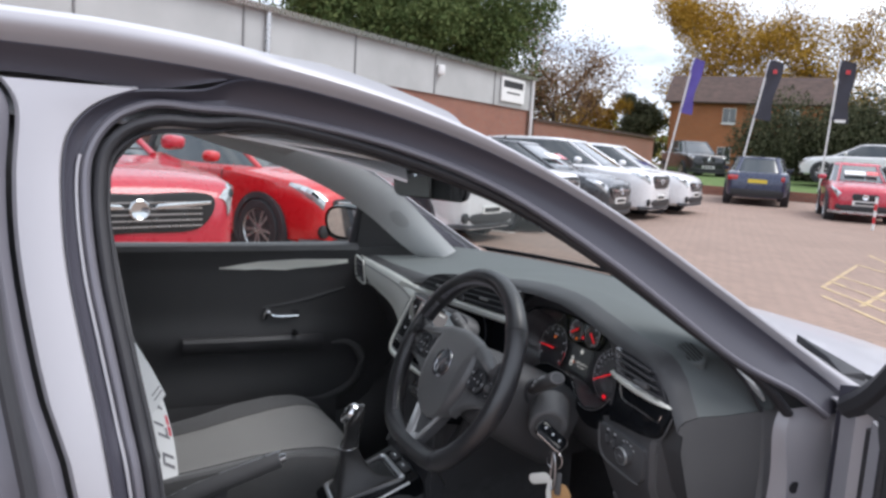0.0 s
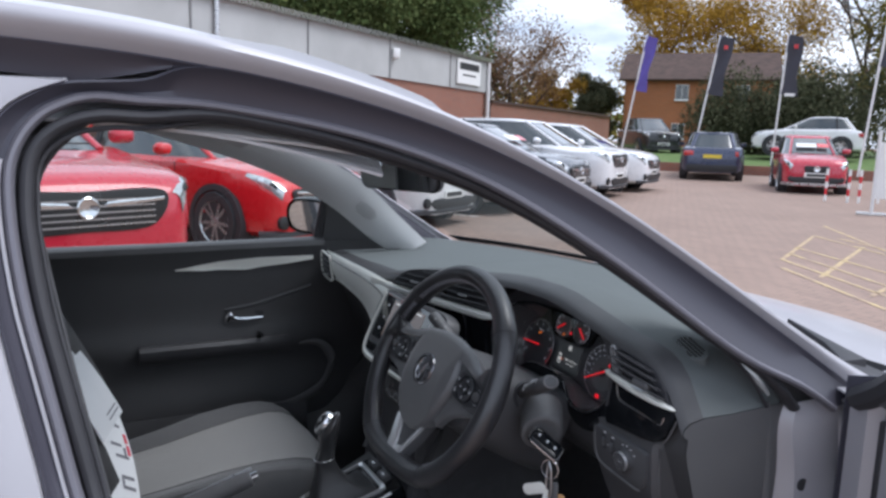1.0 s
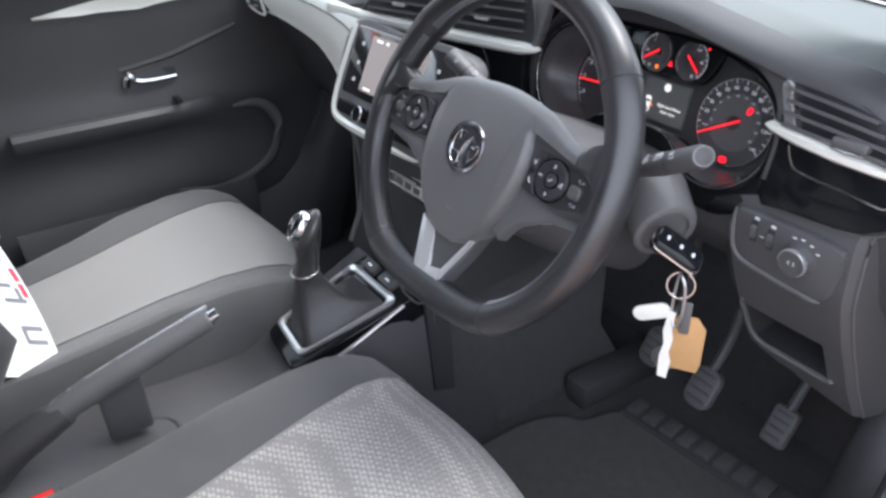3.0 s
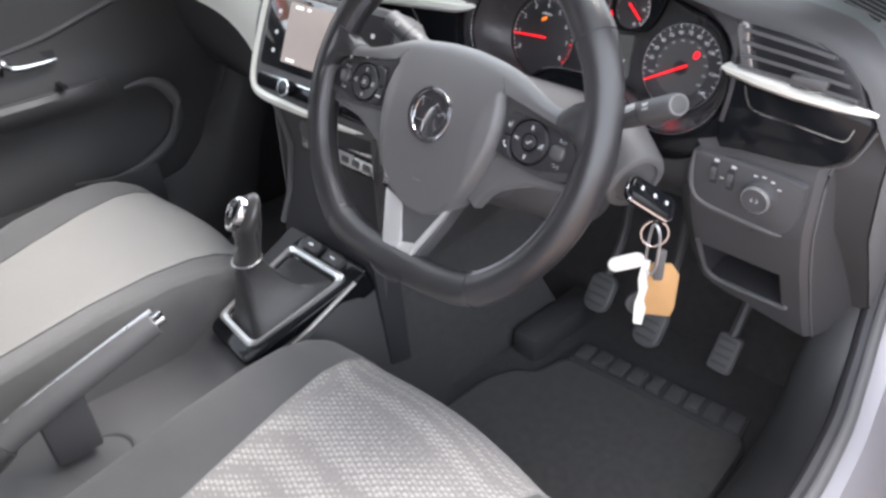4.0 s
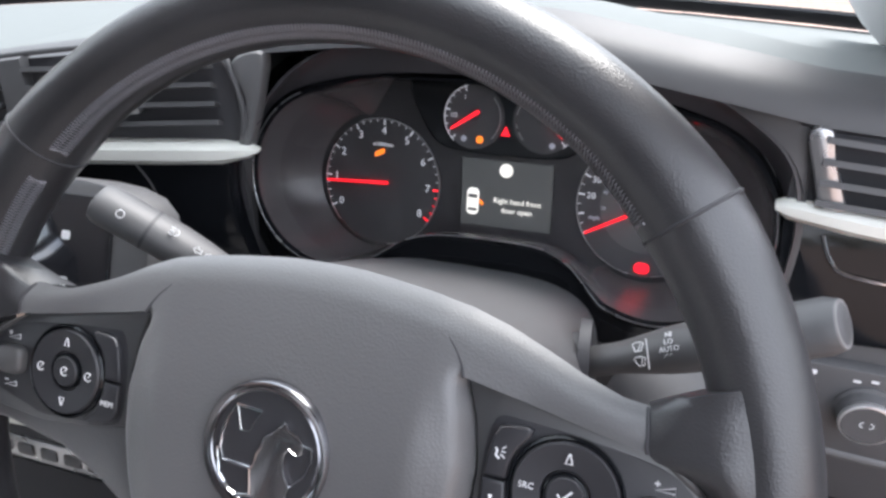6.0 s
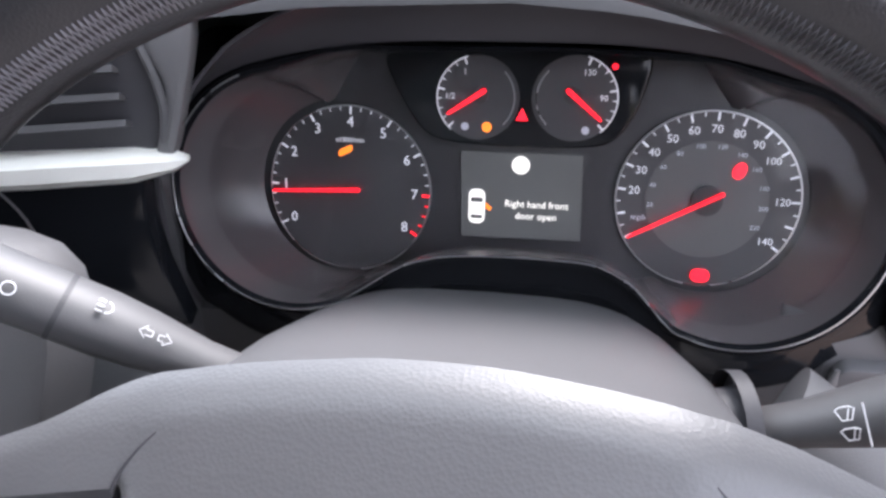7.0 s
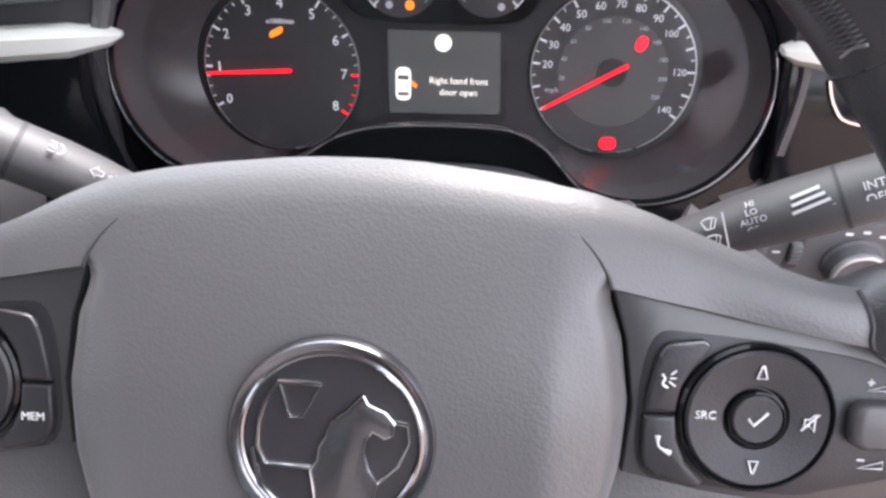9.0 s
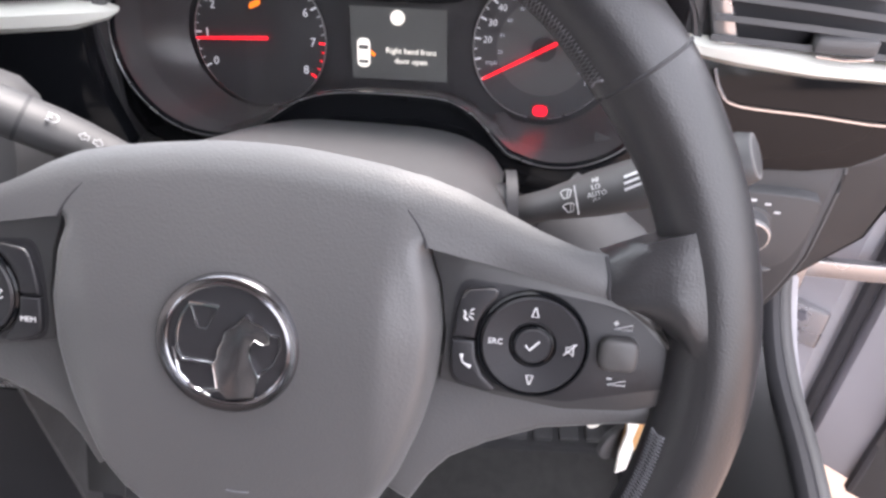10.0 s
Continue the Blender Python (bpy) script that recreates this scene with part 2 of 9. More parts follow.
MATPILE = material("mat_pile", (0.080, 0.077, 0.076), 0.95, 0, 1.0, 1500, 0.18, 70, sheen=0.3)
GAITER = material("gaiter_vinyl", (0.050, 0.050, 0.052), 0.30, 0, 0.4, 700, 0.08, 20, kind="voronoi")
WHITEINK = material("white_marking", (0.75, 0.76, 0.78), 0.5, mottle=0.03)
THREAD = material("grey_thread", (0.22, 0.22, 0.24), 0.7, mottle=0.05)

# ---- the silver hatchback: body shell ----
car = thing("hatchback", (0, 0, 0), "silver hatchback with its driver's door open, parked on block paving", "car")

# the driver's door opening, from behind the roof rail down the windscreen pillar
EDGE_OUT = [(0.560, -1.30, 1.445), (0.572, -0.95, 1.462), (0.573, -0.652, 1.458), (0.575, -0.52, 1.453), (0.579, -0.366, 1.436), (0.591, -0.185, 1.397),
            (0.609, -0.015, 1.339), (0.637, 0.173, 1.247), (0.676, 0.38, 1.123), (0.715, 0.59, 0.995), (0.74, 0.72, 0.93)]
EDGE_MID = [(0.556, -1.30, 1.405), (0.562, -0.95, 1.428), (0.563, -0.654, 1.423), (0.566, -0.52, 1.414), (0.572, -0.365, 1.394), (0.586, -0.182, 1.348),
            (0.608, -0.011, 1.277), (0.643, 0.176, 1.164), (0.687, 0.382, 1.021), (0.716, 0.50, 0.962), (0.741, 0.556, 0.925)]
EDGE_SEAL = [(0.535, -1.30, 1.345), (0.538, -0.95, 1.36), (0.538, -0.65, 1.362), (0.540, -0.50, 1.350), (0.546, -0.34, 1.328), (0.560, -0.168, 1.287),
             (0.577, 0.0, 1.232), (0.601, 0.15, 1.16), (0.637, 0.32, 1.06), (0.674, 0.415, 0.985), (0.700, 0.448, 0.925)]
EDGE_IN = [(0.520, -1.30, 1.33), (0.522, -0.95, 1.345), (0.522, -0.65, 1.345), (0.525, -0.47, 1.335), (0.534, -0.328, 1.312), (0.548, -0.166, 1.271),
           (0.563, -0.004, 1.222), (0.584, 0.133, 1.16), (0.616, 0.298, 1.056), (0.650, 0.39, 0.985), (0.678, 0.43, 0.925)]
N = 44
LIFT = [0.0, 0.0, 0.0, 0.004, 0.012, 0.016, 0.016, 0.010, 0.003, 0.0, 0.0]
EDGE_SEAL = [(x, y, z + d) for (x, y, z), d in zip(EDGE_SEAL, LIFT)]
EDGE_IN = [(x, y, z + d) for (x, y, z), d in zip(EDGE_IN, LIFT)]
# towards its foot the pillar stands further out
SLIDE = [0.0, 0.0, 0.0, 0.0, 0.0, 0.0, 0.006, 0.026, 0.056, 0.050, 0.020]
EDGE_OUT, EDGE_MID, EDGE_SEAL, EDGE_IN = ([tuple(V(p) + (V((1.443, -0.491, 1.335)) - V(p)).normalized() * (d * k)) for p, d in zip(e, SLIDE)] for e, k in ((EDGE_OUT, 0.35), (EDGE_MID, 0.8), (EDGE_SEAL, 1.0), (EDGE_IN, 1.0)))
c_out, c_mid, c_seal, c_in = (bez(c, N) for c in (EDGE_OUT, EDGE_MID, EDGE_SEAL, EDGE_IN))


def mirrored(pts):
    return [V((-p.x, p.y, p.z)) for p in pts]


def rail_rows(a, b, k, bulge):
    """Rows between two edges, bowed outwards."""
    rows = []
    for i in range(k + 1):
        f = i / k
        rows.append([p.lerp(q, f) + V((bulge * math.sin(math.pi * f), 0, 0.3 * bulge * math.sin(math.pi * f))) for p, q in zip(a, b)])
    return rows


# where the silver goes over into its darkened shade colour and where the raised edge runs, as shares of the way between
# those edges
SILVER_END = [1.0, 1.0, 0.95, 0.85, 0.72, 0.50, 0.32, 0.20, 0.20, 0.32, 0.50]
RAISED = [0.6, 0.6, 0.65, 0.65, 0.62, 0.40, 0.20, 0.04, 0.02, 0.02, 0.05]
EDGE_END = [V(p).lerp(V(q), f) for p, q, f in zip(EDGE_OUT, EDGE_MID, SILVER_END)]
EDGE_RAISED = [V(p).lerp(V(q), f) for p, q, f in zip(EDGE_MID, EDGE_SEAL, RAISED)]
c_end = bez(EDGE_END, N)
for side, S in (("driver", lambda c: c), ("passenger", mirrored)):
    sg = 1 if side == "driver" else -1
    part("roof_rail", thick(rail_rows(S(c_out), S(c_end), 5, 0.010 * sg), 0.004), SILVER, car, "silver roof rail and windscreen pillar")
    if sg < 0:
        part("door_shut", thick(rail_rows(S(c_end), S(c_seal), 5, -0.010 * sg), 0.004), SHADESILVER, car, "silver door shut, darkened for shade")
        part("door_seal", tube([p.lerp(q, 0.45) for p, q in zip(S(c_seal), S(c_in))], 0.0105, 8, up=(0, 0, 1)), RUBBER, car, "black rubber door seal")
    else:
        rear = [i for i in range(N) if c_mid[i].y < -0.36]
        part("door_shut", thick(rail_rows([c_end[i] for i in rear], [c_end[i].lerp(c_mid[i].lerp(c_seal[i], 0.52), max(0.06, min(1.0, (-0.37 - c_mid[i].y) / 0.14))) for i in rear], 4, -0.004), 0.003), SHADESILVER, car, "silver door shut over the rear door, darkened for shade")

# the driver's door aperture: one arch of shut face, raised edge and rubber from the post over the rail to the centre pillar
AP_O = [tuple(p) for p in EDGE_END[:3:-1]] + [(0.568, -0.440, 1.388), (0.571, -0.514, 1.381), (0.575, -0.546, 1.368), (0.580, -0.571, 1.350), (0.589, -0.589, 1.323), (0.600, -0.595, 1.287), (0.616, -0.594, 1.236), (0.635, -0.588, 1.173), (0.658, -0.574, 1.099), (0.685, -0.555, 1.012), (0.712, -0.539, 0.926), (0.748, -0.505, 0.70), (0.752, -0.49, 0.36)]
AP_M = [tuple(p) for p in EDGE_RAISED[:3:-1]] + [(0.558, -0.440, 1.364), (0.560, -0.490, 1.366), (0.564, -0.522, 1.356), (0.569, -0.545, 1.340), (0.578, -0.563, 1.313), (0.588, -0.571, 1.281), (0.603, -0.570, 1.228), (0.625, -0.561, 1.157), (0.649, -0.545, 1.081), (0.676, -0.526, 0.992), (0.700, -0.511, 0.915), (0.728, -0.488, 0.70), (0.730, -0.475, 0.36)]
AP_I = [(p[0], p[1], p[2] + 0.003) for p in EDGE_SEAL[:3:-1]] + [(0.551, -0.430, 1.334), (0.555, -0.475, 1.333), (0.558, -0.508, 1.326), (0.564, -0.533, 1.309), (0.570, -0.545, 1.288), (0.580, -0.547, 1.255), (0.591, -0.546, 1.220), (0.615, -0.535, 1.141), (0.640, -0.518, 1.062), (0.668, -0.498, 0.971), (0.688, -0.487, 0.906), (0.706, -0.465, 0.70), (0.708, -0.45, 0.36)]
ap_o, ap_m, ap_i = bez(AP_O, 110), bez(AP_M, 110), bez(AP_I, 110)
# the shut face is silver with its shade put into the colour
part("aperture_shut", thick([ap_o, [p.lerp(q, 0.12) + V((-0.006, 0, -0.002)) for p, q in zip(ap_o, ap_m)], [p.lerp(q, 0.6) + V((-0.008, 0, 0)) for p, q in zip(ap_o, ap_m)], ap_m], 0.003), SHADESILVER, car, "silver shut face of the door opening, darkened for shade")
# silver flange given a shade-grey colour
part("aperture_edge", sweep(ap_m, ring2(0.0060, 10, 0.0080), up=(1, 0, 0)), SHADEGREY, car, "raised silver edge of the door opening, greyed for shade")
part("aperture_line", tube([p + V((0.004, -0.009, 0)) for p in ap_m[66:]], 0.0022, 6, up=(1, 0, 0)), SILVER, car, "thin bright edge line")
part("door_seal", sweep([p.lerp(q, 0.60) for p, q in zip(ap_m, ap_i)], ring2(0.008, 12, 0.0115), up=(1, 0, 0)), RUBBER, car, "black rubber door seal")
part("seal_lip", tube(ap_i, 0.003, 8, up=(1, 0, 0)), RUBBER, car, "soft lip of the door seal")

# roof and windscreen header
def roof_row(i):
    p = c_out[i]
    q = V((-p.x, p.y, p.z))
    h = 0.055
    return [p.lerp(q, f) + V((0, 0, h * math.sin(math.pi * f) ** 0.8)) + V((0, (0.10 * math.sin(math.pi * f)) if p.y > -0.3 else 0.0, 0)) for f in [j / 16 for j in range(17)]]


HEAD = min(range(N), key=lambda i: abs(c_out[i].y + 0.10))
part("roof_panel", thick([roof_row(i) for i in range(HEAD + 1)], 0.003), SILVER, car, "silver roof panel")


def liner_row(i):
    p = c_in[i]
    q = V((-p.x, p.y, p.z))
    return [p.lerp(q, f) + V((0, (0.10 * math.sin(math.pi * f)) if p.y > -0.3 else 0.0, 0.06 * math.sin(math.pi * f) ** 0.7)) for f in [j / 16 for j in range(17)]]


HEADI = min(range(N), key=lambda i: abs(c_in[i].y + 0.13))
part("headliner", thick([liner_row(i) for i in range(HEADI + 1)], 0.004), HEADLINER, car, "pale grey woven headliner")

# windscreen
def ws_base(x):
    return V((x, 0.80 - 0.45 * x * x, 0.998))


top = [V((x, 0.02 - 0.40 * (x / 0.6) ** 2 * 0.3, 1.40 - 0.05 * (x / 0.6) ** 2)) for x in np.linspace(-0.57, 0.57, 13)]
base = [ws_base(x) for x in np.linspace(-0.68, 0.68, 13)]
ws = part("windscreen", skin([[a.lerp(b, f) + V((0, 0.0, 0.02 * math.sin(math.pi * f))) for a, b in zip(top, base)] for f in [i / 8 for i in range(9)]]), GLASS, car, "clear windscreen glass")
ws.visible_shadow = False
part("windscreen_band", thick([[b + V((0, 0.012, -0.006)) for b in base], [b + V((0, -0.028, 0.012)) for b in base]], 0.003), RUBBER, car, "black edge band of the windscreen")
# inner pillar trim on both sides
for sg in (1, -1):
    A = [V((sg * p.x, p.y, p.z)) for p in bez([(0.524, -0.40, 1.335)] + [(p[0] - 0.006, p[1] + 0.006, p[2] + 0.004) for p in EDGE_SEAL[5:10]] + [(0.706, 0.445, 0.95)] if sg > 0 else [(0.522, -0.40, 1.33), (0.552, -0.166, 1.262), (0.576, -0.004, 1.198), (0.600, 0.134, 1.118), (0.612, 0.262, 1.017), (0.625, 0.36, 0.955)], 20)]
    B = [V((sg * p.x, p.y, p.z)) for p in bez([(0.49, -0.33, 1.365), (0.50, -0.10, 1.345), (0.522, 0.09, 1.272), (0.545, 0.25, 1.190), (0.566, 0.40, 1.105), (0.585, 0.535, 1.035)] if sg > 0 else [(0.49, -0.33, 1.365), (0.493, -0.08, 1.340), (0.513, 0.09, 1.262), (0.535, 0.22, 1.188), (0.572, 0.345, 1.085), (0.607, 0.45, 1.00)], 20)]
    rows = [[p.lerp(q, f) + (V((-0.014, -0.016, 0)) * math.sin(math.pi * f ** 1.5) if sg > 0 else V((0.020, -0.006, 0)) * math.sin(math.pi * f)) for p, q in zip(A, B)] for f in [i / 6 for i in range(7)]]
    trim = part("pillar_trim", thick(rows, 0.004), PILLAR, car, "pale grey plastic windscreen pillar trim")
    # the small speaker grille at the foot of the pillar
    gi = 15 if sg > 0 else 13
    go, gt = rows[3][gi], (rows[3][gi + 1] - rows[3][gi - 1]).normalized()
    gw_ = (rows[4][gi] - rows[2][gi]).normalized()
    gn_ = gt.cross(gw_).normalized()
    if gn_.x * sg > 0:
        gn_ = -gn_
    GM = basis(go + gn_ * 0.003, gt, gn_.cross(gt), gn_)
    for k in range(9):
        for j in range(6):
            gxx, gyy = 0.0082 * (k - 4) + 0.0041 * (j % 2), 0.0068 * (j - 2.5)
            if (gxx / 0.039) ** 2 + (gyy / 0.020) ** 2 < 1:
                part("grille_hole", turn([(0.0019, 0.0), (0.0019, 0.0012), (0.0, 0.0012)], 6, GM @ Matrix.Translation((gxx, gyy, 0))), MID, trim)

# B-pillar, sill and the lower part of the opening on the driver's side
pb_m = bez([(0.560, -0.55, 1.395), (0.589, -0.588, 1.335), (0.609, -0.600, 1.268), (0.638, -0.592, 1.174), (0.680, -0.565, 1.039), (0.714, -0.532, 0.928), (0.748, -0.505, 0.70), (0.752, -0.49, 0.36)], 26)
pb_i = bez([(0.535, -0.49, 1.345), (0.553, -0.535, 1.300), (0.571, -0.550, 1.255), (0.592, -0.542, 1.19), (0.632, -0.516, 1.054), (0.668, -0.488, 0.917), (0.70, -0.465, 0.70), (0.705, -0.45, 0.36)], 26)
for sg in (1, -1):
    def fl(c):
        return [V((sg * p.x, p.y - (0.13 if sg < 0 else 0.0), p.z)) for p in c]
    face = bez(AP_O[8:], 26)
    back = bez([(0.573, -0.66, 1.383), (0.583, -0.645, 1.362), (0.592, -0.640, 1.335), (0.611, -0.642, 1.268), (0.640, -0.634, 1.174), (0.682, -0.607, 1.039), (0.716, -0.574, 0.928), (0.752, -0.547, 0.70), (0.755, -0.53, 0.36)], 26)
    part("centre_pillar", thick([fl([p + V((-0.006, -0.004, 0)) for p in back]), fl([p + V((0.003, 0.002, 0)) for p in back]), fl([p.lerp(q, 0.5) + V((0.007, 0, 0)) for p, q in zip(back, face)]), fl([p + V((0.003, -0.003, 0)) for p in face]), fl([p + V((-0.006, 0.001, 0)) for p in face])], 0.004), SILVER, car, "silver centre pillar")
    part("rear_door_frame", thick([fl([p + V((-0.012, -0.26, 0)) for p in back]), fl([p + V((0.002, -0.05, 0)) for p in back]), fl([p + V((0.004, -0.018, 0)) for p in back]), fl([p + V((-0.006, -0.010, 0)) for p in back])], 0.004), SHADEGREY, car, "dark grey frame of the rear door")
    if sg < 0:
        part("pillar_shut", thick([fl(pb_m), fl([p.lerp(q, 0.5) + V((-0.004, -0.008, 0)) for p, q in zip(pb_m, pb_i)]), fl(pb_i)], 0.004), SHADESILVER, car, "silver pillar shut, darkened for shade")
        part("door_seal", tube(fl([p + V((-0.010, 0.004, 0)) for p in pb_i]), 0.011, 8), RUBBER, car, "black rubber door seal")
    part("inner_pillar_trim", thick([fl([p + V((-0.012, 0, 0)) for p in pb_i]), fl([p + V((-0.05, -0.05, 0)) for p in pb_i]), fl([p + V((-0.04, -0.20, 0)) for p in pb_i])], 0.004), DARK, car, "dark plastic pillar trim")
    # front post below the windscreen pillar, with the hinge flange
    F1 = bez([(0.738, 0.575, 0.948), (0.743, 0.560, 0.915), (0.745, 0.575, 0.81), (0.752, 0.56, 0.66), (0.765, 0.52, 0.54), (0.785, 0.45, 0.46), (0.80, 0.32, 0.41), (0.81, 0.10, 0.39), (0.81, -0.55, 0.38)], 36)
    F2 = bez([(0.727, 0.485, 0.940), (0.733, 0.470, 0.900), (0.737, 0.482, 0.81), (0.742, 0.475, 0.69), (0.752, 0.445, 0.60), (0.764, 0.39, 0.535), (0.778, 0.29, 0.50), (0.785, 0.10, 0.475), (0.785, -0.55, 0.455)], 36)
    F3 = bez([(0.695, 0.440, 0.930), (0.697, 0.447, 0.895), (0.700, 0.455, 0.81), (0.708, 0.450, 0.70), (0.718, 0.42, 0.61), (0.732, 0.37, 0.555), (0.748, 0.28, 0.525), (0.755, 0.10, 0.50), (0.755, -0.55, 0.48)], 36)
    K = bez([(0.672, 0.47, 0.925), (0.670, 0.50, 0.890), (0.666, 0.505, 0.81), (0.660, 0.50, 0.70), (0.655, 0.45, 0.62), (0.655, 0.41, 0.54), (0.652, 0.37, 0.42), (0.64, 0.25, 0.32), (0.625, -0.55, 0.27)], 36)
    part("front_post", thick([fl([p + V((0.03, 0.03, -0.10)) for p in F1]), fl(F1), fl([p.lerp(q, 0.5) + V((0.003, 0, 0)) for p, q in zip(F1, F2)]), fl(F2), fl([p.lerp(q, 0.5) + V((-0.004, 0.004, -0.004)) for p, q in zip(F2, F3)]), fl(F3)], 0.003), SILVER, car, "silver hinge post running into the door sill")
    part("post_seal", sweep(fl([p + V((-0.004, -0.004, 0.006)) for p in F3]), ring2(0.011, 10, 0.013)), RUBBER, car, "black rubber door seal")
    part("seal_cover", sweep(fl([p + V((0.008, -0.004, 0.008)) for p in F3]), ring2(0.0085, 10, 0.0085)), MID, car, "grey outer lip of the seal")
    part("kick_panel", thick([fl([p + V((-0.008, -0.004, 0.004)) for p in F3]), fl([p.lerp(q, 0.25) + V((-0.002, -0.008, 0.012)) for p, q in zip(F3, K)]), fl([p.lerp(q, 0.55) + V((0.0, -0.010, 0.012)) for p, q in zip(F3, K)]), fl([p.lerp(q, 0.85) + V((0.0, -0.006, 0.008)) for p, q in zip(F3, K)]), fl(K), fl([p + V((-0.004, 0.05, -0.06)) for p in K])], 0.004), FASCIA, car, "grey plastic kick panel and sill trim")
# the flange's hole is drawn as a black disc laid on it
part("flange_hole", turn([(0.0105, 0), (0.0105, 0.002), (0.0085, 0.002)], 16, basis((0.7385, 0.497, 0.806), (0, 1, 0), (0, 0, 1), (1, 0, 0))), RUBBER, car, "black disc drawn for the hole in the hinge post")

# dark edge of the rear door behind the centre pillar, and the dark trim inside the sill
part("rear_door_edge", tube([V((0.598, -0.70, 1.350)), V((0.640, -0.672, 1.215)), V((0.682, -0.650, 1.086)), V((0.726, -0.619, 0.946)), V((0.760, -0.60, 0.72))], 0.009, 8), RUBBER, car, "black rear door edge")
# door hinges and check strap on the post
for z in (0.50, 0.735):
    part("door_hinge", join(box(0.738, 0.800, 0.520, 0.556, z - 0.026, z + 0.026, 0.006), turn([(0.011, -0.040), (0.011, 0.040)], 14, Matrix.Translation((0.792, 0.552, z)))), SHADEGREY, car, "dark steel door hinge")
part("check_strap", join(box(0.735, 0.90, 0.470, 0.482, 0.610, 0.634, 0.004), box(0.738, 0.756, 0.455, 0.497, 0.596, 0.648, 0.006)), SATIN, car, "steel door check strap")
part("wiring_boot", tube(bez([(0.742, 0.50, 0.700), (0.775, 0.485, 0.690), (0.80, 0.49, 0.700), (0.835, 0.50, 0.712)], 14), 0.014, 10), RUBBER, car, "ribbed rubber wiring boot")
part("scuttle_end", slab([(0.42, 0.838), (0.676, 0.720), (0.671, 0.664), (0.58, 0.740)], 0.952, 0.970, 0.003), RUBBER, car, "black end piece of the scuttle")

# bonnet, wings and nose
def bonnet_row(y, zc, w, drop):
    return [V((w * f, y - 0.05 * f * f, zc - drop * abs(f) ** 2.4)) for f in [-1 + j / 10 for j in range(21)]]


bon = [bonnet_row(0.86, 0.955, 0.70, 0.06), bonnet_row(1.05, 0.935, 0.71, 0.07), bonnet_row(1.25, 0.90, 0.70, 0.08), bonnet_row(1.45, 0.85, 0.67, 0.10), bonnet_row(1.60, 0.79, 0.62, 0.12), bonnet_row(1.68, 0.73, 0.58, 0.14)]
part("bonnet", thick(bon, 0.004), SILVER, car, "silver bonnet reflecting the sky")
part("scuttle", thick([[ws_base(x) + V((0, 0.0, -0.012)) for x in np.linspace(-0.72, 0.72, 15)], [V((x, 0.88 - 0.10 * x * x, 0.945 - 0.05 * abs(x) ** 2)) for x in np.linspace(-0.74, 0.74, 15)]], 0.004), RUBBER, car, "black plastic scuttle panel")
for sg in (1, -1):
    wing = []
    for y, z0, x0 in ((0.56, 0.965, 0.735), (0.75, 0.945, 0.745), (0.95, 0.915, 0.74), (1.20, 0.88, 0.72), (1.45, 0.82, 0.69), (1.66, 0.72, 0.62)):
        wing.append([V((sg * (x0 - 0.03), y, z0)), V((sg * (x0 + 0.06), y, z0 - 0.02)), V((sg * (x0 + 0.11), y, z0 - 0.10)), V((sg * (x0 + 0.13), y, z0 - 0.28)), V((sg * (x0 + 0.12), y, 0.40)), V((sg * (x0 + 0.09), y, 0.22))])
    part("wing", thick(wing, 0.003), SILVER, car, "silver front wing")
nose = [[V((0.62 * f, 1.68 - 0.10 * f * f, 0.73 - 0.14 * abs(f) ** 2.4)) for f in [-1 + j / 8 for j in range(17)]], [V((0.66 * f, 1.82 - 0.16 * f * f, 0.62)) for f in [-1 + j / 8 for j in range(17)]],
        [V((0.70 * f, 1.84 - 0.18 * f * f, 0.42)) for f in [-1 + j / 8 for j in range(17)]], [V((0.70 * f, 1.78 - 0.18 * f * f, 0.22)) for f in [-1 + j / 8 for j in range(17)]]]
part("front_bumper", thick(nose, 0.004), SILVER, car, "silver front bumper")
# floor, firewall, tail and rear closing panels
part("floor_pan", box(-0.72, 0.72, -1.5, 0.75, 0.215, 0.266), CARPET, car, "dark carpeted floor")
part("firewall", thick([[V((x, 0.62, 0.22)) for x in (-0.74, 0.74)], [V((x, 0.70, 0.45)) for x in (-0.74, 0.74)], [V((x, 0.78, 0.95)) for x in (-0.74, 0.74)]], 0.006), CARPET, car, "dark carpeted bulkhead")
part("tail_panel", thick([[V((x, -1.30, 1.42)) for x in (-0.55, 0, 0.55)], [V((x, -1.70, 1.05)) for x in (-0.62, 0, 0.62)]], 0.004), DIMGLASS, car, "rear window glass darkened to dim light from behind").visible_shadow = False
part("tailgate", thick([[V((x, -1.70, 1.05)) for x in (-0.70, 0, 0.70)], [V((x, -1.82, 0.85)) for x in (-0.74, 0, 0.74)], [V((x, -1.80, 0.30)) for x in (-0.74, 0, 0.74)]], 0.006), SILVER, car, "silver tailgate")
part("roof_edge", thick([[V((0.56 * f, -1.22 - 0.03 * (1 - f * f), 1.405 + 0.05 * (1 - abs(f) ** 2.4))) for f in [-1 + j / 8 for j in range(17)]], [V((0.55 * f, -1.38 - 0.05 * (1 - f * f), 1.385 + 0.045 * (1 - abs(f) ** 2.4))) for f in [-1 + j / 8 for j in range(17)]], [V((0.55 * f, -1.39 - 0.05 * (1 - f * f), 1.365 + 0.045 * (1 - abs(f) ** 2.4))) for f in [-1 + j / 8 for j in range(17)]]], 0.004), SILVER, car, "silver roof end over the rear window")
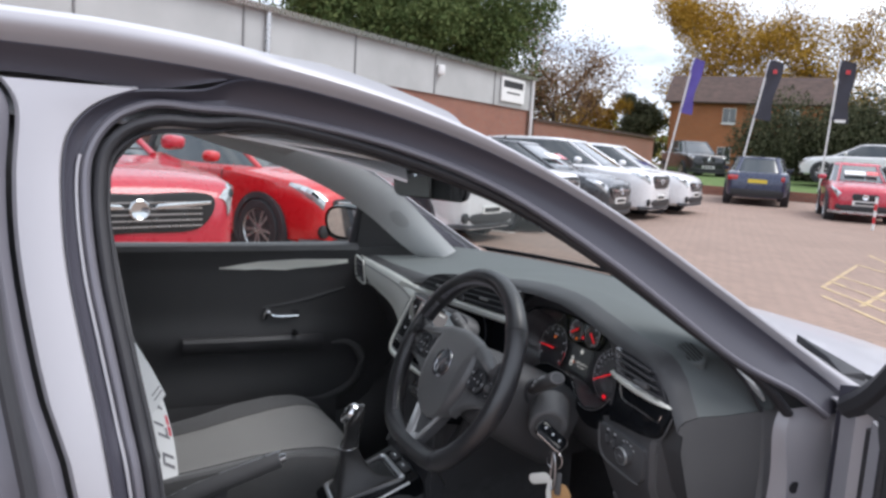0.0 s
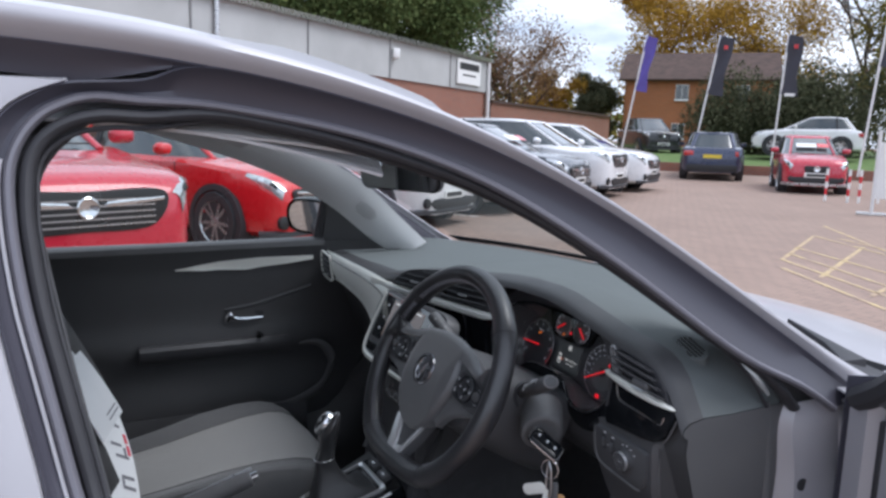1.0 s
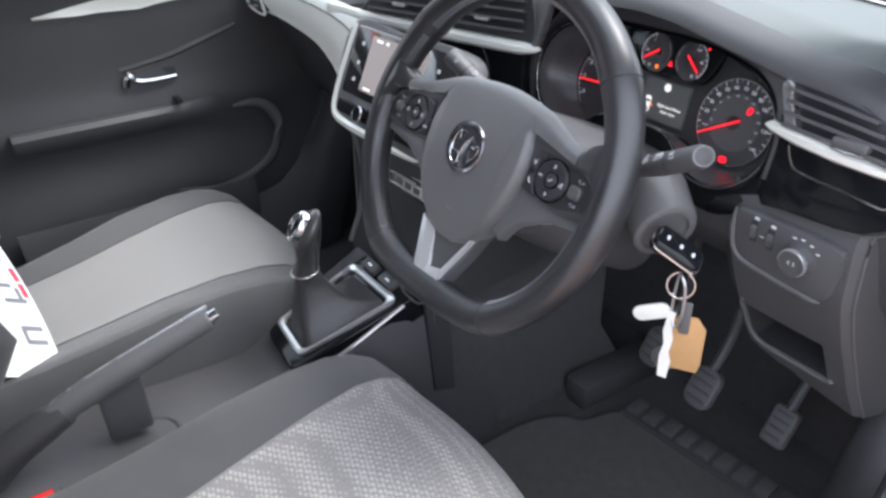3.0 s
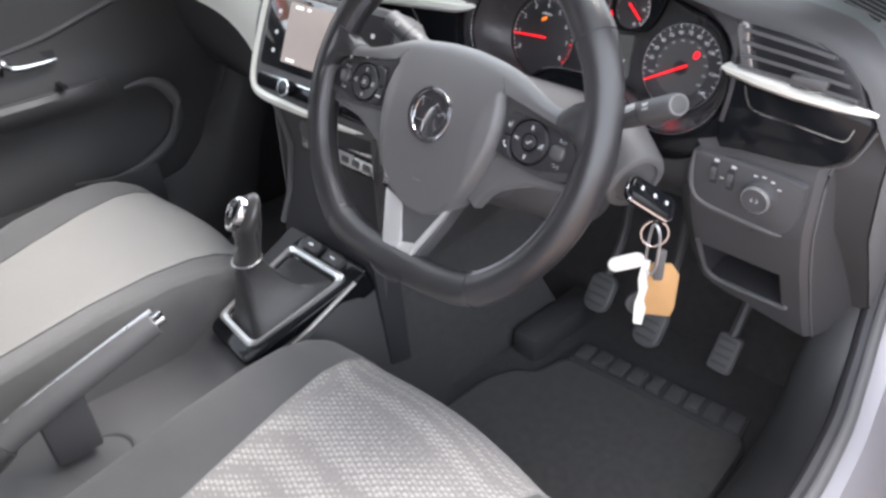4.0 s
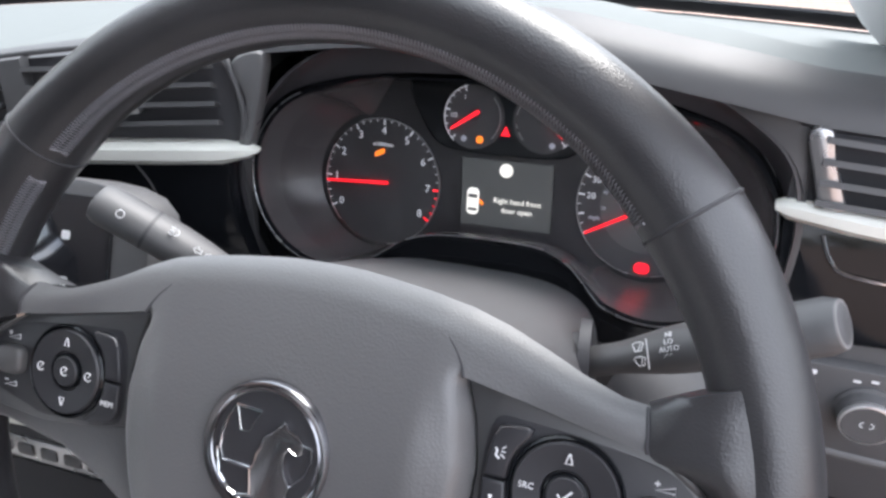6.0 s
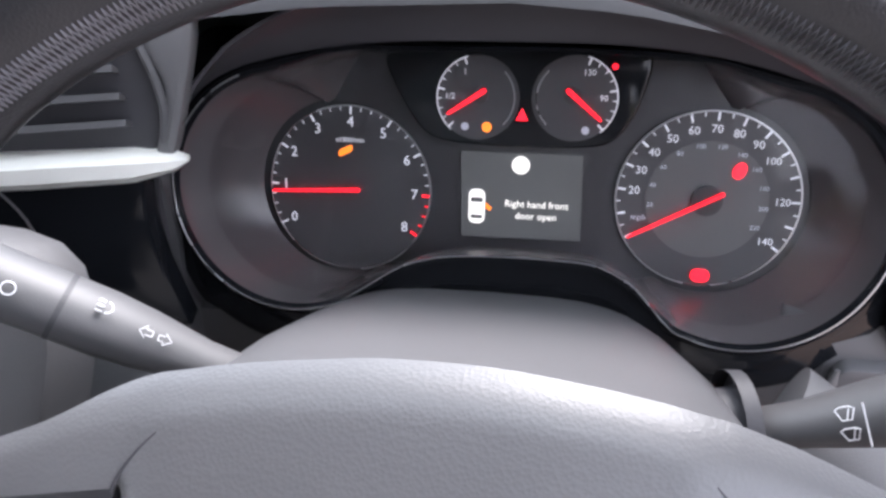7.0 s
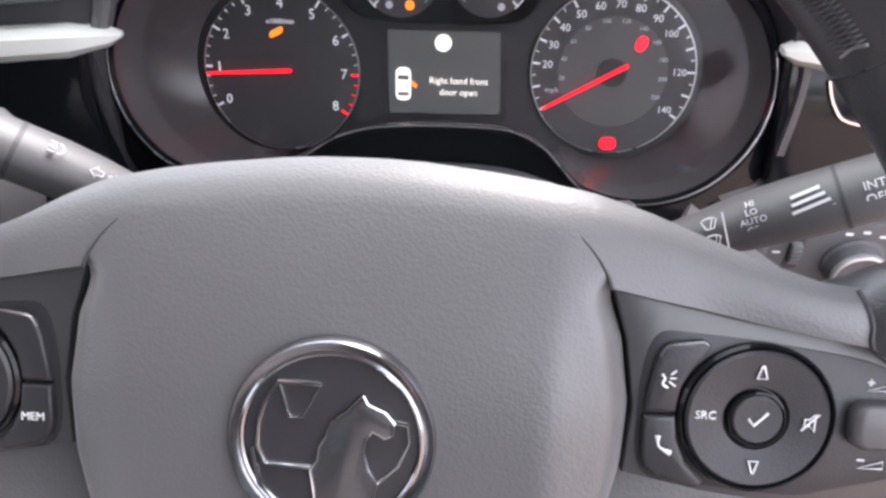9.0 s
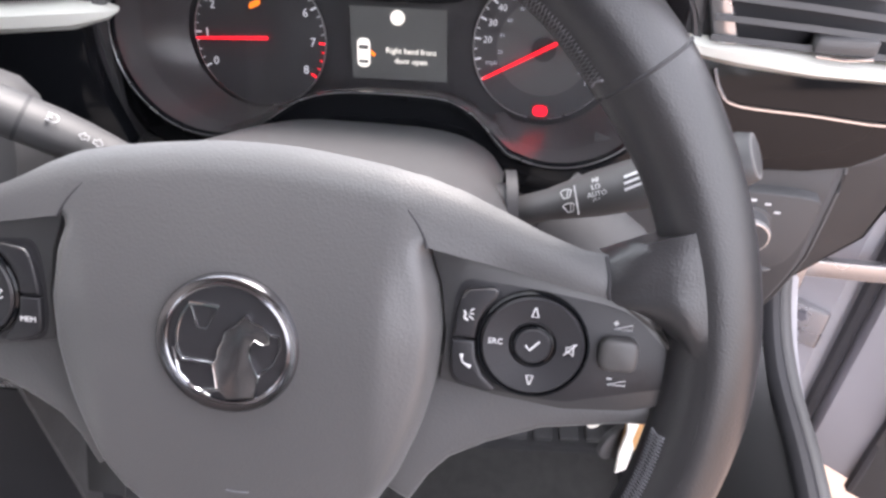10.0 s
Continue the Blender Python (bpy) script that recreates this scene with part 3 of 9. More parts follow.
for sg in (1, -1):
    ca = bez([(0.560, -1.10, 1.395), (0.585, -1.17, 1.33), (0.640, -1.28, 1.18), (0.700, -1.36, 1.02), (0.745, -1.40, 0.92)], 12)
    cb = bez([(0.545, -1.39, 1.375), (0.575, -1.46, 1.28), (0.615, -1.58, 1.15), (0.655, -1.68, 1.03), (0.70, -1.74, 0.92)], 12)
    part("rear_pillar", thick([[V((sg * (p.lerp(q, f).x + 0.025 * math.sin(math.pi * f)), p.lerp(q, f).y, p.lerp(q, f).z)) for p, q in zip(ca, cb)] for f in [i / 5 for i in range(6)]], 0.02), SILVER, car, "silver rear roof pillar")
    part("rear_side", thick([[V((sg * 0.73, y, 0.92)) for y in (-0.80, -1.3, -1.72)], [V((sg * 0.80, y, 0.75)) for y in (-0.80, -1.3, -1.80)], [V((sg * 0.80, y, 0.25)) for y in (-0.80, -1.3, -1.80)]], 0.006), SILVER, car, "silver rear door and quarter")
    part("rear_glass", skin([[V((sg * 0.56, y, 1.40)) for y in (-0.97, -1.30)], [V((sg * 0.73, y, 0.93)) for y in (-0.83, -1.65)]]), DIMGLASS, car, "rear side window darkened to dim light from behind").visible_shadow = False
    for y in (1.08, -1.42):
        M = basis((sg * 0.74, y, 0.30), (0, 1, 0), (0, 0, 1), (sg, 0, 0))
        wh = part("wheel", turn([(0.20, -0.09), (0.285, -0.09), (0.30, -0.05), (0.30, 0.05), (0.285, 0.09), (0.21, 0.085)], 32, M), RUBBER, car, "black tyre")
        part("rim", turn([(0.0, 0.06), (0.05, 0.07), (0.19, 0.05), (0.205, 0.085), (0.21, 0.085), (0.21, -0.08)], 32, M, cap=False), SATIN, wh, "silver alloy rim")

# ---- dashboard ----
dash = thing("dashboard", (0, 0.4, 0.75), "dark grey moulded dashboard with pale trim strips", "dashboard")
TOP_Z = [(-0.72, 0.955), (-0.69, 0.972), (-0.65, 0.980), (-0.40, 0.988), (-0.20, 0.997), (-0.12, 1.015), (-0.04, 1.030), (0.08, 1.042), (0.18, 1.053), (0.27, 1.062), (0.36, 1.064), (0.41, 1.060),
         (0.46, 1.050), (0.513, 1.040), (0.557, 1.031), (0.61, 1.025), (0.645, 1.016), (0.668, 1.002), (0.685, 0.980), (0.697, 0.955), (0.71, 0.935)]
EDGE_Y = [(-0.72, 0.15), (-0.65, 0.145), (-0.45, 0.138), (-0.20, 0.148), (-0.136, 0.160), (0.184, 0.250), (0.30, 0.250), (0.54, 0.252), (0.62, 0.256), (0.70, 0.262)]


def dash_section(x):
    zt, ye = lerp(TOP_Z, x), lerp(EDGE_Y, x)
    yb = ws_base(x).y
    flat = min(zt, 1.006 + 0.012 * math.cos(x * 2))
    rows = [(yb + 0.02, 0.978), (yb - 0.01, 0.991), (yb - 0.12, 1.003), (max(ye + 0.20, 0.42), 0.5 * flat + 0.5 * max(flat, zt - 0.02)), (ye + 0.10, zt - 0.002), (ye + 0.040, zt), (ye + 0.014, zt - 0.005), (ye + 0.004, zt - 0.013), (ye + 0.001, zt - 0.022)]
    k = 1.0 if 0.168 < x < 0.547 else 0.0
    if k:
        rows += [(0.258, zt - 0.023), (0.352, zt - 0.018), (0.352, 0.93), (0.335, 0.862), (0.262, 0.858), (0.262, 0.82), (0.30, 0.77), (0.42, 0.72), (0.70, 0.66)]
    elif x >= 0.547:
        zt2 = min(zt - 0.03, 0.93)
        rows += [(ye + 0.012, zt - 0.030), (ye + 0.012, zt2), (ye + 0.012, 0.905), (ye + 0.010, 0.885), (ye + 0.012, 0.873), (ye + 0.035, 0.80), (ye + 0.065, 0.76), (0.43, 0.62), (0.47, 0.56)]
    elif x > -0.13:
        rows += [(ye + 0.012, zt - 0.022), (ye + 0.012, 0.95), (ye + 0.014, 0.92), (ye + 0.010, 0.868), (min(ye, 0.20), 0.842), (0.17, 0.78), (0.14, 0.70), (0.10, 0.62), (0.12, 0.58)]
    else:
        f = min(1.0, max(0.0, (-0.13 - x) / 0.3))
        rows += [(ye + 0.008, zt - 0.022), (ye + 0.006, zt - 0.06), (ye + 0.03, 0.90), (ye + 0.06, 0.86), (ye + 0.08, 0.80), (ye + 0.11, 0.72), (ye + 0.16, 0.66), (ye + 0.28, 0.62), (0.66, 0.55)]
    return [V((x, y, z)) for y, z in rows]


xs = sorted(set([round(v, 3) for v in np.linspace(-0.72, 0.70, 72)] + [0.167, 0.169, 0.546, 0.548, 0.695, -0.131, -0.129, 0.71]))
rows = [dash_section(x) for x in xs]
UP = 6
part("top_pad", thick([r[:UP] for r in rows], 0.004), DASHTOP, dash, "soft grey grained dash top")
part("fascia", thick([r[UP - 1:] for r in rows], 0.003), FASCIA, dash, "dark plastic dash face")
# end cap by the driver's door
endr = dash_section(0.71)
part("end_cap", skin([[p + V((0.002, 0, 0)) for p in endr], [V((0.712, 0.60, 0.5 * (p.z + 0.75))) for p in endr]]), MID, dash, "grey dash end cap")

# ---- instrument cluster ----
NEEDLE = material("lit_red_needle", (1.0, 0.012, 0.022), 0.4, emit=0.42, mottle=0.0)
REDLAMP = material("lit_red_lamp", (1.0, 0.012, 0.025), 0.4, emit=0.38, mottle=0.0)
AMBER = material("lit_amber_lamp", (1.0, 0.22, 0.02), 0.4, emit=0.27, mottle=0.0)
LITWHITE = material("lit_white_marking", (0.80, 0.82, 0.88), 0.4, emit=0.07, mottle=0.0)
LITDIM = material("lit_dim_marking", (0.55, 0.58, 0.66), 0.4, emit=0.03, mottle=0.0)
LITSCREEN = material("lit_display_white", (1.0, 0.98, 0.90), 0.4, emit=0.18, mottle=0.0)
DISPLAY = material("display_panel", (0.10, 0.105, 0.105), 0.25, emit=0.055, mottle=0.02)
TUNNEL = material("cluster_tunnel", (0.080, 0.075, 0.078), 0.22, 0, 0.1, 1500, 0.05, 12)
FACE = material("dial_face", (0.066, 0.065, 0.070), 0.42, 0, 0.2, 1500, 0.05, 20)
FACEHI = material("dial_face_inner", (0.115, 0.115, 0.118), 0.40, 0, 0.2, 1500, 0.05, 20)
CLUSTERBODY = material("cluster_housing", (0.040, 0.039, 0.043), 0.30, 0, 0.3, 1500, 0.05, 12)
LENS = glass("cluster_lens", (1, 1, 1), 0.97, 0.06, 0.008, 0.30)

tc = radians(14)
UC, NC = V((0, math.sin(tc), math.cos(tc))), V((0, -math.cos(tc), math.sin(tc)))
MC = basis((0.362, 0.312, 0.925), (1, 0, 0), UC, NC)
cluster = thing("instrument_cluster", (0.362, 0.33, 0.86), "lit instrument cluster with two dials and red needles", "instruments")
TACH, SPEED = (-0.105, -0.004), (0.1025, 0.0005)


def bezel(r, c1=(-0.1265, 0.001), c2=(0.1165, -0.001), valley=0.0, top=0.078):
    """The spectacle outline of the cluster: two round lobes, a flat top and a valley between them below."""
    pts = []
    for a in np.linspace(96, 300, 24):
        pts.append((c1[0] + r * math.cos(radians(a)), c1[1] + r * math.sin(radians(a))))
    d = valley - 0.0265
    pts += [(-0.066, d - 0.0125), (-0.052, d - 0.0060), (-0.034, d - 0.0018), (-0.006, d), (0.026, d), (0.043, d - 0.0015), (0.056, d - 0.0070), (0.066, d - 0.0140)]
    for a in np.linspace(240, 444, 24):
        pts.append((c2[0] + r * math.cos(radians(a)), c2[1] + r * math.sin(radians(a))))
    pts += [(0.085, top - 0.002), (0.045, top), (0.0, top + 0.001), (-0.045, top), (-0.090, top)]
    return [tuple(p)[:2] for p in bez([(x, y, 0) for x, y in pts], 150, True)]


def at_h(pts, h):
    return [V((p[0], p[1], h)) for p in pts]


back = bezel(0.0535, (-0.1075, -0.003), (0.1035, 0.0), -0.0085, 0.083)
mid_ = bezel(0.0605, (-0.118, -0.001), (0.111, -0.0005), -0.0035, 0.081)
part("tunnel", skin([at_h(bezel(0.0650), 0.0450), at_h(bezel(0.0642), 0.0385), at_h(bezel(0.0628, (-0.1225, 0.0), (0.1140, -0.001), -0.0015, 0.080), 0.030), at_h(mid_, 0.016), at_h(back, 0.0)], True), TUNNEL, cluster, "dark cone round the dials", m=MC)
part("bezel_rim", skin([at_h(bezel(0.0650), 0.0450), at_h(bezel(0.0662), 0.0478), at_h(bezel(0.0682), 0.0486), at_h(bezel(0.0702, valley=-0.004, top=0.080), 0.0470), at_h(bezel(0.0712, valley=-0.005, top=0.081), 0.0430), at_h(bezel(0.0716, valley=-0.006, top=0.081), 0.030)], True), GLOSS, cluster, "gloss black spectacle bezel", m=MC)
part("surround", skin([at_h([(x, min(y, 0.082)) for x, y in bezel(0.0712, valley=-0.005)], 0.0425), at_h([(x, min(y, 0.086)) for x, y in bezel(0.086, valley=-0.022)], 0.0400), at_h([(x, min(y, 0.090)) for x, y in bezel(0.102, valley=-0.040)], 0.0240)], True), GLOSS, cluster, "gloss black surround", m=MC)
# highlight on the gloss rim, drawn as a thin satin line
part("bezel_highlight", tube(at_h(bezel(0.0672)[4:118], 0.0488), 0.00045, 6, up=(0, 0, 1)), SATIN, cluster, "painted highlight along the bezel's edge", m=MC)
part("back_plate", slab([(p[0] * 1.01, p[1]) for p in back], -0.006, -0.0012), CLUSTERBODY, cluster, m=MC)
# the hood over the dials, from the bezel's top out to the edge of the dash top
HOODSKIN = material("hood_skin", (0.052, 0.050, 0.056), 0.36, 0, 0.12, 1500, 0.06, 12)
h_back = bez([(-0.1995, -0.030, 0.040), (-0.2005, 0.005, 0.041), (-0.190, 0.042, 0.042), (-0.166, 0.064, 0.043), (-0.125, 0.0765, 0.044), (-0.070, 0.0835, 0.044), (0.0, 0.0845, 0.044), (0.060, 0.0830, 0.044), (0.115, 0.0745, 0.044), (0.158, 0.058, 0.043), (0.180, 0.036, 0.042), (0.1895, 0.004, 0.041), (0.188, -0.030, 0.040)], 60)
h_front = bez([(-0.200, -0.035, 0.055), (-0.197, 0.010, 0.060), (-0.180, 0.040, 0.066), (-0.160, 0.0655, 0.070), (-0.135, 0.086, 0.071), (-0.090, 0.104, 0.071), (-0.022, 0.114, 0.071), (0.045, 0.112, 0.071), (0.112, 0.094, 0.071), (0.160, 0.069, 0.070), (0.186, 0.044, 0.068), (0.1935, 0.006, 0.062), (0.190, -0.035, 0.055)], 60)
part("hood", thick([[p.lerp(q, f) + V((0, 0.004 * math.sin(math.pi * f), 0)) for p, q in zip(h_back, h_front)] for f in (0, 0.15, 0.35, 0.6, 0.85, 1.0)], 0.002), HOODSKIN, cluster, "dark moulded hood over the dials", m=MC)
inner_ = [MC @ p for p in h_front[38:]]
outer_ = bez([(0.462, 0.2585, lerp(TOP_Z, 0.462) - 0.020), (0.500, 0.2585, lerp(TOP_Z, 0.500) - 0.020), (0.535, 0.2590, lerp(TOP_Z, 0.535) - 0.021), (0.552, 0.2600, 1.006), (0.5535, 0.2600, 0.975), (0.5535, 0.2600, 0.940), (0.5535, 0.2590, 0.902)], len(inner_))
part("fascia_web", thick([[p.lerp(q, f) for p, q in zip(inner_, outer_)] for f in (0, 0.3, 0.7, 1.0)], 0.002), FASCIA, cluster, "dark moulding between dials and vent")


def disc(c, r, h0, h1, n=40):
    bm = turn([(r, h0), (r, h1), (0.0, h1)], n)
    bm.transform(Matrix.Translation((c[0], c[1], 0)))
    return bm


def arc_tube(c, r, a0, a1, h, w, n=40):
    pts = [V((c[0] + r * math.cos(radians(a)), c[1] + r * math.sin(radians(a)), h)) for a in np.linspace(a0, a1, n)]
    return tube(pts, w, 6, up=(0, 0, 1))


def tick(c, r0, r1, a, w, h):
    d, s = V((math.cos(radians(a)), math.sin(radians(a)), 0)), V((-math.sin(radians(a)), math.cos(radians(a)), 0))
    o = V((c[0], c[1], h))
    return skin([[o + d * r0 - s * w, o + d * r0 + s * w], [o + d * r1 - s * w, o + d * r1 + s * w]])


def needle(c, a, back, tip, w0, w1, h):
    d, s = V((math.cos(radians(a)), math.sin(radians(a)), 0)), V((-math.sin(radians(a)), math.cos(radians(a)), 0))
    o = V((c[0], c[1], 0))
    rows = []
    for f, w in ((-back, w0 * 0.7), (-back + 0.002, w0), (tip * 0.5, (w0 + w1) / 2), (tip - 0.001, w1), (tip, w1 * 0.5)):
        p = o + d * f
        rows.append([p - s * w + V((0, 0, h)), p - s * w * 0.6 + V((0, 0, h + 0.0012)), p + s * w * 0.6 + V((0, 0, h + 0.0012)), p + s * w + V((0, 0, h))])
    return skin(rows, True, True)


def dial(name, c, r, values, small, a0, a1, red_from, label):
    d = part(name, disc(c, r + 0.0005, -0.001, 0.0006), FACE, cluster, label, m=MC)
    part("chrome_ring", join(arc_tube(c, r, a0 + 6, a1 - 6 - 0, 0.0012, 0.00055, 60), arc_tube(c, r, a1 - 4, a0 + 4 - 360, 0.0012, 0.0004, 40)), SATIN, d, m=MC)
    tw, tr = None, None
    n = len(values) - 1
    for i in range(n * small + 1):
        a = a0 + (a1 - a0) * i / (n * small)
        big = i % small == 0
        bm = tick(c, r - (0.0052 if big else 0.0030), r - 0.0006, a, 0.00062 if big else 0.00035, 0.0016)
        if red_from is not None and i / small >= red_from:
            tr = bm if tr is None else join(tr, bm)
        else:
            tw = bm if tw is None else join(tw, bm)
    part("tick_marks", tw, LITWHITE, d, smooth=False, m=MC)
    if tr is not None:
        part("red_ticks", tr, NEEDLE, d, smooth=False, m=MC)
    for i, v in enumerate(values):
        if v:
            a = radians(a0 + (a1 - a0) * i / n)
            rr = r - 0.0098
            lettering(v, 0.0086 if len(v) < 2 else (0.0064 if len(v) < 3 else 0.0058), MC @ Matrix.Translation((c[0] + rr * math.cos(a), c[1] + rr * math.sin(a), 0.0016)), LITWHITE, d, "numeral")
    return d


tach = dial("rev_counter", TACH, 0.0505, "0 1 2 3 4 5 6 7 8".split(), 4, 208, -32, 7, "rev counter reading about one")
part("needle", needle(TACH, 183, 0.0075, 0.0485, 0.00125, 0.0008, 0.004), NEEDLE, tach, "glowing red needle", m=MC)
lettering("x1000/min", 0.0042, MC @ Matrix.Translation((TACH[0] + 0.001, TACH[1] + 0.030, 0.0016)), LITWHITE, tach)
speed = dial("speedometer", SPEED, 0.0495, ["", "", "20", "30", "40", "50", "60", "70", "80", "90", "100", "", "120", "", "140"], 2, 209, -33, None, "speedometer reading zero")
part("inner_face", disc(SPEED, 0.033, 0.0004, 0.0010), FACEHI, speed, m=MC)
part("hub_cap", disc(SPEED, 0.0085, 0.001, 0.0030, 24), CLUSTERBODY, speed, m=MC)
part("needle", needle(SPEED, 209, 0.010, 0.0475, 0.0013, 0.0008, 0.0042), NEEDLE, speed, "glowing red needle", m=MC)
lettering("mph", 0.0048, MC @ Matrix.Translation((SPEED[0] - 0.036, SPEED[1] - 0.0115, 0.0016)), LITDIM, speed)
for i, v in enumerate("20 40 60 80 100 120 140 160 180 200 220".split()):
    a = radians(209 - 242 * (int(v) / 1.609) / 140)
    lettering(v, 0.0036, MC @ Matrix.Translation((SPEED[0] + 0.0305 * math.cos(a), SPEED[1] + 0.0305 * math.sin(a), 0.0016)), LITDIM, speed, "numeral")
# upper pod with fuel and temperature gauges
POD = [(-0.0790, 0.0690), (-0.0705, 0.0520), (-0.0585, 0.0350), (-0.0430, 0.0284), (-0.0045, 0.0266), (0.0346, 0.0278), (0.0500, 0.0330), (0.0605, 0.0485), (0.0655, 0.0660), (0.0665, 0.074), (0.0640, 0.0810), (0.045, 0.0830), (0.0, 0.0835), (-0.050, 0.0830), (-0.0755, 0.0815), (-0.0795, 0.0755)]
part("upper_pod", slab([tuple(p)[:2] for p in bez([(a, b, 0) for a, b in POD], 72, True)], -0.004, 0.0090, 0.0022, 3), GLOSS, cluster, "small dark gauge pod", m=MC)
for nm, c, sgn, ang, labels, lit in (("fuel_gauge", (-0.0265, 0.0535), 1, 213, (("1", 118), ("1/2", 178)), None), ("temperature_gauge", (0.0265, 0.0545), -1, -40, (("130", 62), ("90", 2)), None)):
    g = part(nm, disc(c, 0.0232, 0.0090, 0.0094), FACE, cluster, "small gauge with a red needle", m=MC)
    lo, hi = (105, 230) if sgn > 0 else (-50, 75)
    part("scale", arc_tube(c, 0.0232, lo, hi, 0.0098, 0.00035, 24), LITWHITE, g, m=MC)
    part("inner_arc", arc_tube(c, 0.0205, *((-45, 45) if sgn > 0 else (135, 225)), 0.0098, 0.0004, 20), SATIN, g, m=MC)
    tw = None
    for k in range(9):
        bm = tick(c, 0.0232 - (0.004 if k % 4 == 0 else 0.0026), 0.0230, lo + 5 + (hi - lo - 10) * k / 8, 0.0005 if k % 4 == 0 else 0.0003, 0.0100)
        tw = bm if tw is None else join(tw, bm)
    part("tick_marks", tw, LITWHITE, g, smooth=False, m=MC)
    for s, a in labels:
        lettering(s, 0.0046, MC @ Matrix.Translation((c[0] + 0.0158 * math.cos(radians(a)), c[1] + 0.0158 * math.sin(radians(a)), 0.0100)), LITWHITE, g, "numeral")
    part("needle", needle((c[0] + 0.002 * sgn, c[1] + 0.003), ang, 0.003, 0.0225, 0.0014, 0.0009, 0.0116), NEEDLE, g, "glowing red needle", m=MC)
    part("hub_cap", disc((c[0] + 0.001 * sgn, c[1] + 0.002), 0.005, 0.0092, 0.0112, 20), CLUSTERBODY, g, m=MC)
# warning lamps
for c, r, m_, nm in (((-0.0015, 0.0445), 0.0034, REDLAMP, "warning triangle"), ((-0.021, 0.0375), 0.0028, AMBER, "amber lamp"), ((-0.0335, 0.0375), 0.0022, LITDIM, "fuel pump symbol"), ((0.0335, 0.0375), 0.0022, LITDIM, "coolant symbol"), ((0.047, 0.072), 0.0016, REDLAMP, "red mark")):
    sh = [(c[0], c[1] + r * 1.2), (c[0] - r, c[1] - r * 0.8), (c[0] + r, c[1] - r * 0.8)] if "triangle" in nm else ring2(r, 14)
    if "triangle" not in nm:
        sh = [(c[0] + a, c[1] + b) for a, b in sh]
    part("warning_lamp", slab(sh, 0.0092, 0.0100), m_, cluster, "lit " + nm, smooth=False, m=MC)
part("warning_lamp", slab([(TACH[0] - 0.002 + a, TACH[1] + 0.0235 + b + a * 0.45) for a, b in roundrect(0.0085, 0.0042, 0.0018)], 0.0010, 0.0018), AMBER, cluster, "lit amber engine lamp", m=MC)
part("warning_lamp", slab([(SPEED[0] + 0.0155 + a + 0.2 * b, SPEED[1] + 0.0175 + b) for a, b in ring2(0.0036, 16, 0.0046)], 0.0014, 0.0022), REDLAMP, cluster, "lit red seat belt lamp", m=MC)
part("warning_lamp", slab([(SPEED[0] + 0.001 + a, SPEED[1] - 0.0435 + b) for a, b in roundrect(0.0105, 0.0075, 0.0034)], 0.0014, 0.0022), REDLAMP, cluster, "lit red brake lamp", m=MC)
# centre display with its message
disp = part("display", slab([(-0.0365, 0.0225), (0.0335, 0.0225), (0.0350, -0.0275), (-0.0355, -0.0285)], -0.001, 0.0008), DISPLAY, cluster, "lit grey display with a door warning", smooth=False, m=MC)
part("display_lamp", disc((-0.0015, 0.0155), 0.0052, 0.0008, 0.0013, 24), LITSCREEN, disp, m=MC)
for line, yy in (("Right hand front", -0.0075), ("door open", -0.0145)):
    lettering(line, 0.0056, MC @ Matrix.Translation((0.0085, yy, 0.0012)), LITSCREEN, disp)
icon = [(p[0] - 0.0265, p[1] - 0.010) for p in roundrect(0.0096, 0.0205, 0.0036)]
part("car_icon", slab(icon, 0.0008, 0.0012), LITSCREEN, disp, m=MC)
for dy, hh in ((0.004, 0.0028), (-0.0062, 0.0022)):
    part("icon_window", slab([(p[0] - 0.0265, p[1] - 0.010 + dy) for p in roundrect(0.0072, hh, 0.0008)], 0.0012, 0.0015), DISPLAY, disp, m=MC)
part("icon_door", slab([(-0.0212, -0.0075), (-0.0175, -0.0105), (-0.0185, -0.0125), (-0.0215, -0.0105)], 0.0009, 0.0013), AMBER, disp, smooth=False, m=MC)
part("lens", slab(bezel(0.0620, (-0.1215, 0.0), (0.1135, -0.001), -0.001, 0.080), 0.0262, 0.0268), LENS, cluster, "clear cluster lens", m=MC).visible_shadow = False

# ---- steering wheel ----
_ti, _ya = 0.4484, -0.0555
UW = V((0, math.sin(_ti), math.cos(_ti)))
_n0 = V((0, -math.cos(_ti), math.sin(_ti)))
XW = (V((1, 0, 0)) * math.cos(_ya) + _n0 * math.sin(_ya)).normalized()
NW = XW.cross(UW).normalized()
MW = basis(V((0.3641, 0.0245, 0.9292)) - XW * 0.0018, XW, UW, NW)
wheel = thing("steering_wheel", (0.364, 0.06, 0.90), "black leather flat-bottomed steering wheel with control buttons", "steering wheel")
RX, RY, TW = 0.1837, 0.1811, 0.0169


def ease(v, a, b):
    t = min(1.0, max(0.0, (v - a) / (b - a)))
    return t * t * (3 - 2 * t)


def rim_point(a):
    x, y = RX * math.cos(a) - 0.0008, RY * math.sin(a)
    lim = -0.171
    if y < lim + 0.03:
        y = lim + 0.03 - 0.03 * (1 - math.exp(-(lim + 0.03 - y) / 0.03))
    return V((x, y, 0.0005))


def rim_frame(a):
    p, q, r = rim_point(a), rim_point(a - 0.01), rim_point(a + 0.01)
    t = (r - q).normalized()
    return p, t, V((t.y, -t.x, 0))


